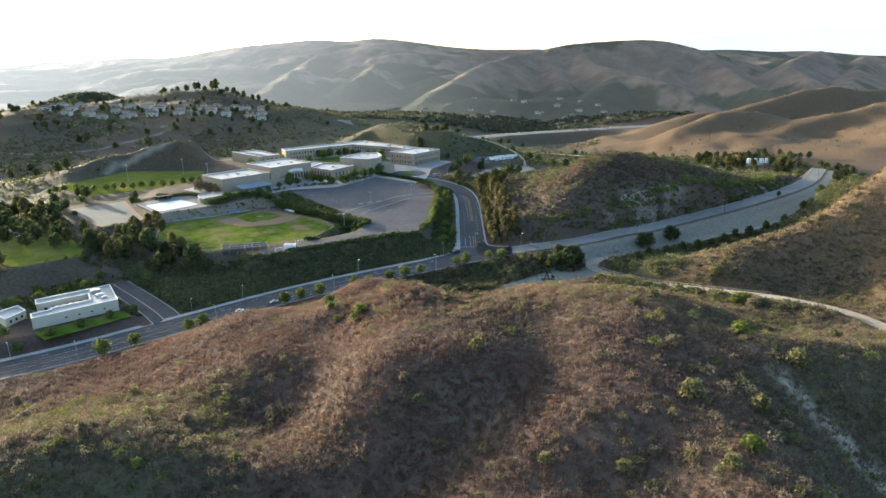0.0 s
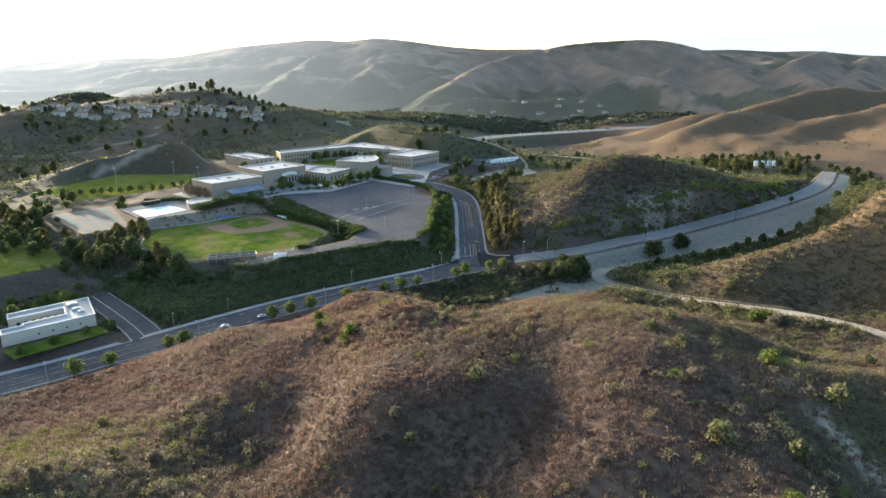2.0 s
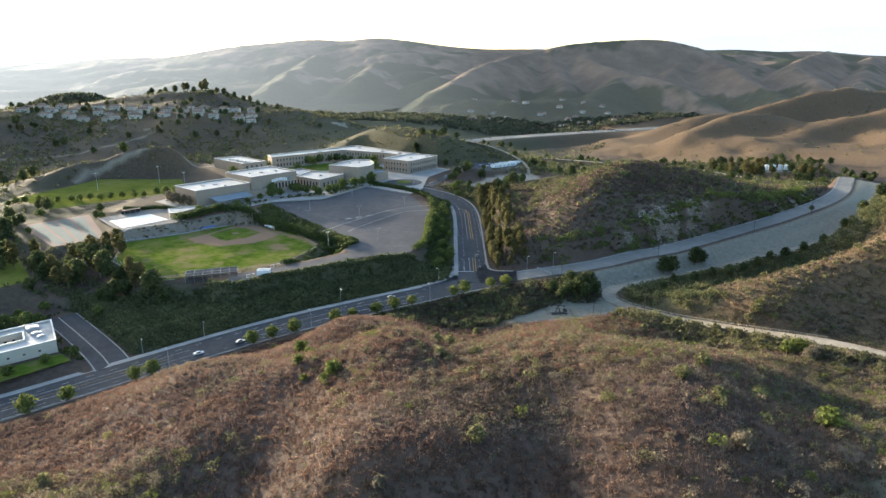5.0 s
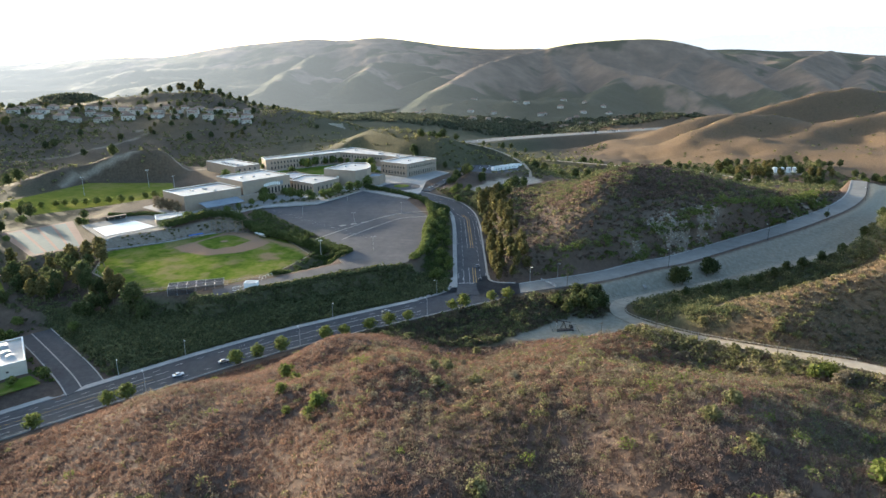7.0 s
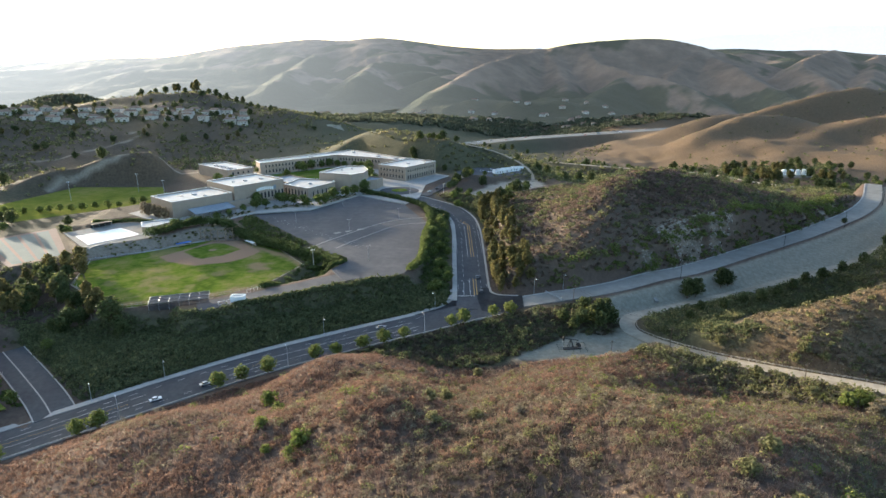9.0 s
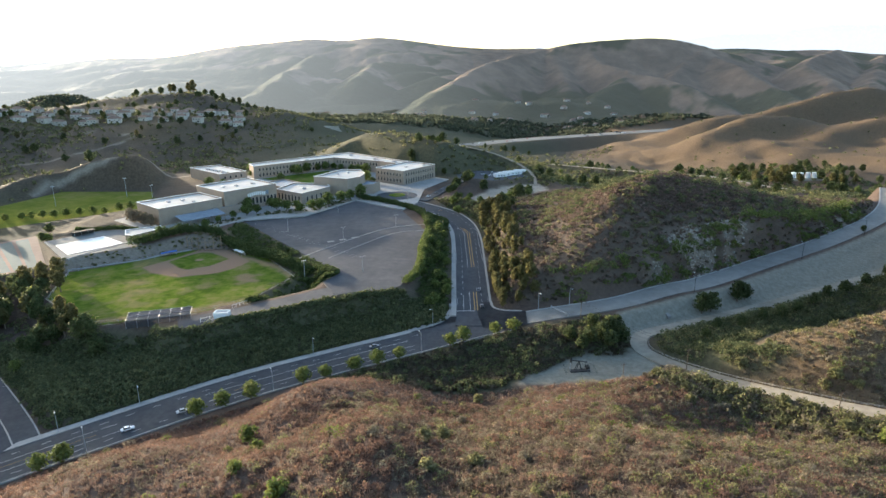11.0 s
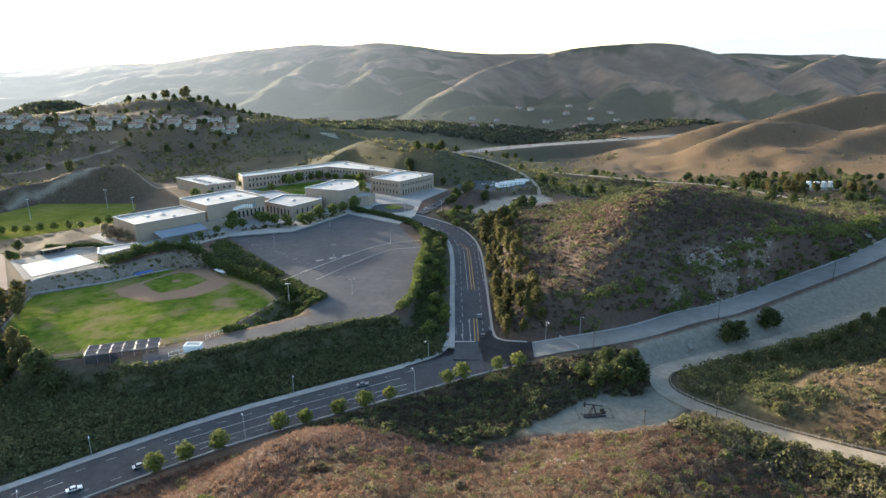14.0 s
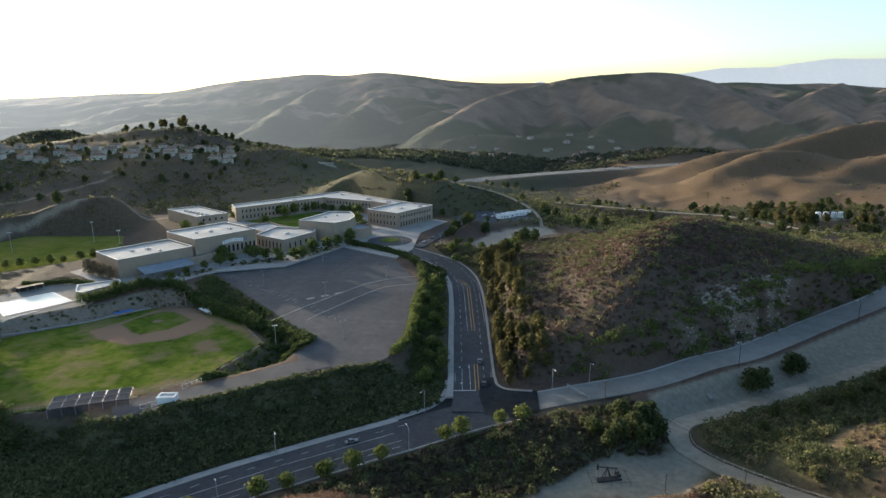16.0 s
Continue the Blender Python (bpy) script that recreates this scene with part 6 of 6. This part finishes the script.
# batting cage: bars over a dark net
ob = empty("batting_cage", -122, 371, 11.6, 0.31)
for k in range(7):
    x = -13.5 + 4.5 * k
    for y in (-5, 5):
        part("post", tube(bmesh.new(), (x, y, -1.5), (x, y, 2.4), 0.07, None, 6), STEEL, ob)
    part("rafter", tube(bmesh.new(), (x, -5, 2.4), (x, 5, 2.4), 0.07, None, 6), STEEL, ob)
for y in (-5, 0, 5):
    part("purlin", tube(bmesh.new(), (-13.5, y, 2.42), (13.5, y, 2.42), 0.07, None, 6), STEEL, ob)
part("roof_net", box(bmesh.new(), 0, 0, 2.3, 27, 10, 0.04), NETTING, ob, "black shade netting")
bm = bmesh.new()
for k in range(108):
    x = -13.5 + 27 * k / 107
    tube(bm, (x, -5, -1.2), (x, -5, 2.3), 0.05, None, 3)
for k in range(18):
    tube(bm, (-13.5, -5, -1.2 + 3.5 * k / 17), (13.5, -5, -1.2 + 3.5 * k / 17), 0.05, None, 3)
part("side_net", bm, NETTING, ob, "black netting")
tagged(ob, "batting cage with steel bars and black netting", "batting cage")
for x, y, turn, m, lab in ((-159, 468.5, 0.75, BLUE, "dugout with a bright blue roof beside the infield"), (-117, 471, -0.75, WHITE, "dugout with a white roof beside the infield")):
    ob = empty("dugout", x, y, 11.6, turn)
    part("wall", box(bmesh.new(), 0, 1.2, -0.2, 9, 0.25, 2.3), STUCCO2, ob)
    part("roof", box(bmesh.new(), 0, 0, 2.1, 9.4, 2.8, 0.18), m, ob)
    for s in (-4, 0, 4):
        part("post", box(bmesh.new(), s, -1.1, -0.1, 0.12, 0.12, 2.2), STEEL, ob)
    part("bench", box(bmesh.new(), 0, 0.7, 0.4, 8, 0.4, 0.08), TIMBER, ob)
    tagged(ob, lab, "dugout")
for x, y, turn, n in ((-90, 385, 0.85, 5), (-98.2, 368, 0.6, 3)):
    ob = empty("field_gate", x, y, 11.6, turn)
    for k in range(n):
        part("post", tube(bmesh.new(), (-4 + 8 * k / (n - 1), 0, -0.2), (-4 + 8 * k / (n - 1), 0, 2.2), 0.08, None, 6), WHITE, ob)
    for hh in (0.4, 2.1):
        part("rail", tube(bmesh.new(), (-4, 0, hh), (4, 0, hh), 0.07, None, 6), WHITE, ob)
    tagged(ob, "white pipe gate at the field edge", "gate", "field gates")
# fence round the ball field
ob = empty("field_fence", -140, 420, 11.6)
loop = [(-90, 389), (-108, 377), (-150, 362), (-188, 396), (-201, 437), (-162, 465)]
for a, b in zip(loop, loop[1:]):
    n = int(math.hypot(b[0] - a[0], b[1] - a[1]) / 4)
    for k in range(n):
        x, y = a[0] + (b[0] - a[0]) * k / n + 140, a[1] + (b[1] - a[1]) * k / n - 420
        part("post", tube(bmesh.new(), (x, y, -0.2), (x, y, 1.8), 0.05, None, 5), STEEL, ob)
    for hh in (0.9, 1.75):
        part("rail", tube(bmesh.new(), (a[0] + 140, a[1] - 420, hh), (b[0] + 140, b[1] - 420, hh), 0.035, None, 4), STEEL, ob)
tagged(ob, "grey pipe fence round the ball field", "fence")
# tennis courts
for k in range(4):
    t0, t1 = k / 4, (k + 0.86) / 4
    A, B, C, D = (Vector(q) for q in COURTS)
    q = [A.lerp(D, 0.08 + 0.84 * t0), A.lerp(D, 0.08 + 0.84 * t1), B.lerp(C, 0.08 + 0.84 * t1), B.lerp(C, 0.08 + 0.84 * t0)]
    mid = sum(q, Vector((0, 0))) / 4
    q = [tuple(mid + (v - mid) * 0.9) for v in q]
    layer("court_surface", q, 14.13, COURTGREEN, "painted tennis court surface")
# pool furniture
ob = empty("poolside_shelter", -224, 494, 17.6, 0.85)
part("roof", box(bmesh.new(), 0, 0, 2.8, 13, 4, 0.25), DARKSTEEL, ob)
part("back", box(bmesh.new(), 0, 1.8, 0, 13, 0.2, 2.8), DARKSTEEL, ob)
for s in (-6, -2, 2, 6):
    part("post", box(bmesh.new(), s, -1.8, 0, 0.15, 0.15, 2.8), STEEL, ob)
tagged(ob, "dark shade shelter beside the pool", "shelter")
for k in range(5):
    bm = bmesh.new()
    ob = empty("bleacher", -188 + k * 2.2, 486 + 2.3 * k, 17.6, 0.85)
    for j in range(4):
        part("bench", box(bmesh.new(), 0, 0.6 * j, 0.3 + 0.35 * j, 4, 0.35, 0.08), STEEL, ob)
    part("frame", box(bmesh.new(), 0, 0.9, 0, 3.6, 1.8, 0.3), STEEL, ob)
    tagged(ob, "grey metal bleacher beside the pool", "bleacher", "pool bleachers")
# paths of the pool bank
for a in ([(-204, 439.5), (-191, 448), (-173, 459), (-163, 470), (-150, 480.5)], [(-206, 444), (-198, 460), (-190, 473), (-182, 486)]):
    line = spline([(x, y, 0) for x, y in a])
    line[:, 2] = land(line[:, 0], line[:, 1])
    tagged(ribbon("bank_path", line, -0.9, 0.9, 0.25, CONCRETE, 1.6), "pale concrete ramp on the pool bank", "path", kind="structure")

# ---- lot and entrance ----
for a in ([(-75, 447), (-58, 474), (-37, 503), (-22, 515), (-4, 521)], [(-58, 447), (-42, 474), (-24, 499), (-4, 506)]):
    tagged(ribbon("drive_edge", spline([(x, y, lot_z(y) + 0.1) for x, y in a]), -0.3, 0.3, 0.1, CONCRETE, 0.2), "pale concrete strip across the parking lot", "kerb", kind="structure")
for k in range(26):
    x0, y0 = -122 + 3.1 * k, 520 - 2.9 * k + 1.5 * (k % 3)
    y1 = y0 + 4.4
    o = dashes("stall_line", np.array([(x0, y0, lot_z(y0) + 0.1), (x0 + 3.2, y1, lot_z(y1) + 0.1)]), 0, 0.012, 0.12, 4.5, 0.5, LINE)
    tagged(o, "faded painted parking stall line", "road marking", kind="structure")
for k in range(6):
    bm = box(bmesh.new(), -66 + 3.5 * k, 478 + 2.2 * k * (k % 2), float(lot_z(478 + 2.2 * k * (k % 2))) + 0.08, 4.5, 2.6, 0.05, 0.6)
    tagged(part("lot_patch", bm, CONCRETE if k % 2 else LOT), "paler repaired patch in the asphalt", "patch", kind="structure")
tagged(part("turning_circle", prism(bmesh.new(), arc(-30, 612, 17, 0, 350, 35), 18.8, 19.1), ASPHALT), "asphalt turning circle before the school", "road", kind="structure")
tagged(part("circle_island", prism(bmesh.new(), arc(-30, 614, 7, 0, 345, 23), 18.9, 19.25), LAWN), "round grass island in the turning circle", "lawn", kind="structure")
tagged(part("courtyard_lawn", prism(bmesh.new(), ccw([(-165, 692), (-110, 738), (-66, 714), (-72, 668), (-120, 664)]), 18.9, 19.12), LAWN), "green courtyard lawn", "lawn", kind="structure")
tagged(part("school_lawn", prism(bmesh.new(), ccw([(-197, 276), (-167, 302), (-159, 296), (-186, 267)]), -2.2, -1.8), LAWN), "green lawn before the small school", "lawn", kind="structure")
# covered walk against the gymnasium
ob = empty("canopy", -160, 524, 19.06, math.atan2(35, 30.5))
bm = bmesh.new()
vs = [bm.verts.new(v) for v in ((-16, 2.9, 6.4), (15, 2.9, 6.4), (15, -8, 4.3), (-16, -8, 4.3), (-16, 2.9, 6.1), (15, 2.9, 6.1), (15, -8, 4.0), (-16, -8, 4.0))]
for f in ((3, 2, 1, 0), (4, 5, 6, 7), (0, 1, 5, 4), (1, 2, 6, 5), (2, 3, 7, 6), (3, 0, 4, 7)):
    bm.faces.new([vs[k] for k in f])
part("roof", bm, METALROOF, ob, "blue-grey sheet metal roof")
for k in range(7):
    part("post", box(bmesh.new(), -15.5 + 5 * k, -7.4, -0.1, 0.3, 0.3, 4.2), STUCCO, ob)
tagged(ob, "long covered walk with a sloping metal roof", "canopy")
# sign on the hall: plain shapes
ob = empty("wall_sign", -133, 568.2, 28.5, math.atan2(34, 29))
for k in range(9):
    part("bar", box(bmesh.new(), -7 + 1.75 * k, -0.2, 0.9 * math.sin(k * 0.39) - 0.6, 1.2, 0.15, 2.5), WHITE, ob)
part("emblem", box(bmesh.new(), 9.2, -0.2, -0.3, 2.6, 0.15, 3.0, 0, 0.05), METALROOF, ob, "blue-grey emblem")
tagged(ob, "curved pale sign on the hall wall", "sign")
# small sign at the entrance
ob = empty("road_sign", 7.7, 522, 17, 0.1)
part("post", tube(bmesh.new(), (0, 0, -0.3), (0, 0, 2.6), 0.05, None, 6), STEEL, ob)
part("panel", box(bmesh.new(), 0, 0, 1.9, 0.9, 0.05, 0.9), YELLOW, ob)
tagged(ob, "yellow warning sign at the driveway", "sign")


# ---- vehicles ----
PAINT = [mat("car_paint_" + n, [c, tuple(v * 1.1 for v in c)], 1.0, 0.3, 0.0, spec=0.5) for n, c in (("white", (0.62, 0.62, 0.62)), ("silver", (0.35, 0.36, 0.37)), ("black", (0.02, 0.02, 0.022)), ("grey", (0.12, 0.125, 0.13)), ("red", (0.3, 0.03, 0.025)))]
CAR = {}


def car(x, y, z, turn, paint, label, group=""):
    if not CAR:
        bm = bmesh.new()
        box(bm, 0, 0, 0.35, 4.5, 1.8, 0.55, 0, 0.12)
        bmesh.ops.create_cube(bm, size=1, matrix=Matrix.Translation((-0.2, 0, 0.95)) @ Matrix.Diagonal((2.6, 1.55, 0.16, 1)))
        CAR["body"] = bm
        bm = bmesh.new()
        r = bmesh.ops.create_cube(bm, size=1, matrix=Matrix.Translation((-0.2, 0, 1.15)) @ Matrix.Diagonal((2.5, 1.6, 0.5, 1)))
        for v in r["verts"]:
            if v.co.z > 1.2:
                v.co.x = -0.2 + (v.co.x + 0.2) * 0.62
                v.co.y *= 0.85
        CAR["cabin"] = bm
        bm = box(bmesh.new(), -0.2, 0, 1.39, 1.5, 1.3, 0.05, 0, 0.02)
        CAR["roof"] = bm
        CAR["tyre"] = tube(bmesh.new(), (0, -0.11, 0), (0, 0.11, 0), 0.33, None, 12)
        for k in list(CAR):
            me = bpy.data.meshes.new(k)
            CAR[k].to_mesh(me)
            CAR[k].free()
            CAR[k] = me
    ob = empty("car", x, y, z, turn)
    for name, key, m, places in (("body", "body", PAINT[paint], [(0, 0, 0)]), ("cabin", "cabin", DARKGLASS, [(0, 0, 0)]), ("roof", "roof", PAINT[paint], [(0, 0, 0)]),
                                 ("wheel", "tyre", RUBBER, [(1.4, 0.82, 0.33), (1.4, -0.82, 0.33), (-1.4, 0.82, 0.33), (-1.4, -0.82, 0.33)])):
        kk = (key, m.name)
        if kk not in CAR:
            CAR[kk] = CAR[key].copy()
            CAR[kk].materials.append(m)
        for q in places:
            o = new(name, CAR[kk])
            o.parent, o.location = ob, q
    return tagged(ob, label, "car", group)


for x, y, p_, lab in ((26.5, 392, 2, "dark car driving down the driveway"), (25.8, 412, 3, "dark grey car driving down the driveway")):
    car(x, y, float(np.interp(y, SIDE[:, 1], SIDE[:, 2])) + 0.03, math.pi / 2, p_, lab)
for x, off, p_ in ((-108, -4, 0), (-92, -4.4, 1), (-20, 4.6, 3)):
    x, y, z, a = main_at(x, off)
    car(x, y, z - 0.08, a, p_, "car driving on the main road", "cars on the road")
for k, (x, y) in enumerate(((56, 712), (48, 718), (40, 722), (34, 728), (66, 706), (58, 728))):
    car(x, y, 18.3, 0.5 + 0.2 * k, k % 4, "parked car in the yard behind the school", "parked cars")
for k, (x, y) in enumerate(((-4, 606), (2, 618), (-290, 412), (-296, 417), (-284, 408), (-300, 424))):
    car(x, y, 19.1 if x > -100 else 8.15, 0.9, (1, 2, 0, 3, 0, 1)[k], "parked car beside the school", "parked cars")
for k in range(34):
    i = int(rng.uniform(0.12, 0.92) * (len(FREEWAY) - 2))
    d = FREEWAY[i + 1] - FREEWAY[i]
    a = math.atan2(d[1], d[0])
    off = rng.choice([-14, -10.5, -7, -3.5, 3.5, 7, 10.5, 14])
    ob = car(FREEWAY[i, 0] - math.sin(a) * off, FREEWAY[i, 1] + math.cos(a) * off, FREEWAY[i, 2] + 0.02, a + (math.pi if off > 0 else 0), int(rng.randint(5)), "car on the valley freeway", "freeway cars")
    if rng.rand() < 0.3:
        ob.scale = (2.2, 1.3, 2.0)
        ob["label"], ob["category"] = "tall box truck on the valley freeway", "truck"
for x0, y0, n in ((60, 702, 3), (76, 716, 2)):
    for k in range(n):
        x, y = x0 + 5 * k, y0 + 5.5 * k
        building("portable_classroom", rect((x, y), (x + 11, y + 4.2), (x + 9, y + 10)), 18.28, 21.6, "white portable classroom with a flat roof", wall=WHITE, parapet=0.15, bays=((0, 0.15, 0.85, 3, 1.0, 1.4, 1.1),), cat="portable building")


# ---- houses ----
def house(x, y, turn, w, d, h, wall, label, group, z=None):
    z = float(land(np.array([x]), np.array([y]))[0]) if z is None else z
    ob = empty("house", x, y, z, turn)
    part("wall", box(bmesh.new(), 0, 0, -1.5, w, d, h + 1.5), wall, ob)
    bm = bmesh.new()
    o, r = 0.5, h + 0.3 * d
    vs = [bm.verts.new(v) for v in ((-w / 2 - o, -d / 2 - o, h), (w / 2 + o, -d / 2 - o, h), (w / 2 + o, d / 2 + o, h), (-w / 2 - o, d / 2 + o, h), (-w / 2 + d * 0.35, 0, r), (w / 2 - d * 0.35, 0, r))]
    for f in ((0, 1, 5, 4), (1, 2, 5), (2, 3, 4, 5), (3, 0, 4), (3, 2, 1, 0)):
        bm.faces.new([vs[k] for k in f])
    part("roof", bm, TILE, ob)
    for k in range(3):
        window(ob, -w / 3 + w / 3 * k, -d / 2 - 0.05, h * 0.55, 0, 1.6, 1.3)
    window(ob, w * 0.2, -d / 2 - 0.05, 0.2, 0, 3.2, 2.0)
    return tagged(ob, label, "house", group)


CREAM = mat("cream_render", [(0.36, 0.32, 0.265), (0.48, 0.43, 0.365)], 0.2, 0.9, 0.05, rand=0.6)
for row in range(3):
    for k in range(13):
        t = k / 12
        x, y = -610 + 325 * t - 8 * row + rng.uniform(-7, 7), 984 + 30 * t + 38 * row + rng.uniform(-9, 9)
        house(x, y, rng.uniform(-0.5, 0.5), rng.uniform(12, 18), rng.uniform(9, 12), rng.uniform(4.5, 6.5), CREAM, "cream hillside house with a brown tiled roof", "hillside houses")
for k in range(40):
    x, y = rng.uniform(-150, 480), rng.uniform(1650, 1910)
    z = float(max(land(np.array([x]), np.array([y]))[0], far_land(np.array([x]), np.array([y]))[0] if y > 1700 else -99))
    house(x, y, rng.uniform(-0.5, 0.5), rng.uniform(12, 18), rng.uniform(9, 12), rng.uniform(4, 6), CREAM, "far cream house beyond the freeway", "far houses", z)

# pale rock cut on the far slope
bm = bmesh.new()
rows_ = []
for j in range(9):
    squeeze = 1 - 0.35 * abs(j - 3.5) / 4.5 - 0.15 * float(wave(j * 2.0, 3.0, 1.7))
    rows_.append([bm.verts.new((-163 + 3.2 * (k - 6.5) * squeeze, 1052 + 2.6 * j + 3.5 * float(wave(k * 3.2, j * 3.0, 5)), 11 + 2.7 * j + 1.5 * float(wave(k * 1.0, 5.0, 1.8)))) for k in range(14)])
for a, b in zip(rows_, rows_[1:]):
    for k in range(13):
        bm.faces.new((a[k], a[k + 1], b[k + 1], b[k]))
tagged(part("rock_cut", bm, DIRT), "bare pale rock cut on the far slope", "rock face", kind="structure")
# boulders on the knoll
for k in range(34):
    x, y = 40 + rng.normal(0, 6), 293 + rng.normal(0, 3)
    bm = bmesh.new()
    bmesh.ops.create_icosphere(bm, subdivisions=2, radius=rng.uniform(0.3, 0.9))
    for v in bm.verts:
        v.co *= 0.8 + 0.45 * float(wave(v.co.x * 3 + k * 7, v.co.y * 3 + v.co.z * 2, 1.0))
        v.co.z *= 0.75
    o = part("boulder", bm, ROCK)
    o.location = (x, y, float(land(np.array([x]), np.array([y]))[0]) + 0.15)
    tagged(o, "pale grey boulder among dry brush", "boulder", "boulders")

# broken pale rock on the lower face of the round hill
def rock_field(poly, n, lo, hi):
    q = spots(poly, n)
    q = q[fbm(q[:, 0], q[:, 1], 16, 4) > -0.06]
    r = rng.uniform(lo, hi, len(q))[:, None]
    axes = rng.normal(size=(len(q), 3, 3))
    axes /= np.linalg.norm(axes, axis=2)[:, :, None]
    c = q + np.array([0, 0, 0.15])
    corner = [c + s * r * axes[:, k] * (0.6 + 0.5 * rng.rand(len(q), 1)) for k in range(3) for s in (1, -1)]
    tris = [(0, 2, 4), (2, 1, 4), (1, 3, 4), (3, 0, 4), (2, 0, 5), (1, 2, 5), (3, 1, 5), (0, 3, 5)]
    return np.concatenate([np.stack([corner[i] for i in t], 1) for t in tris])


stuff("scree", rock_field(SCREE, 1500, 0.3, 1.3), 3, ROCK, "broken pale rocks on the hill's lower face", "rocks")

# shrub beds between the school and the parking lot
PLAZABEDS = [[(-128, 538), (-112, 546), (-96, 548), (-90, 556), (-100, 560), (-122, 552)], [(-88, 556), (-80, 566), (-70, 582), (-64, 594), (-72, 596), (-84, 580), (-92, 566)],
             [(-146, 512), (-136, 526), (-131, 534), (-138, 536), (-150, 518)], [(-60, 596), (-46, 588), (-42, 594), (-58, 606)]]
for k, poly in enumerate(PLAZABEDS):
    z = 19.07
    bed = part("planting_bed", prism(bmesh.new(), ccw(poly), z - 0.3, z + 0.06), DIRT)
    tagged(bed, "pale earth planting bed on the school plaza", "planting bed", kind="structure")
    q = spots(poly, 46 if k < 2 else 22)
    q[:, 2] = z
    stuff("plaza_shrub", leaf_cloud(q, rng.uniform(0.4, 1.3, len(q)), 44, 0.3), 4, (SCRUBLEAF, HEDGELEAF)[k % 2], "low green shrubs in a plaza planting bed", "shrub")
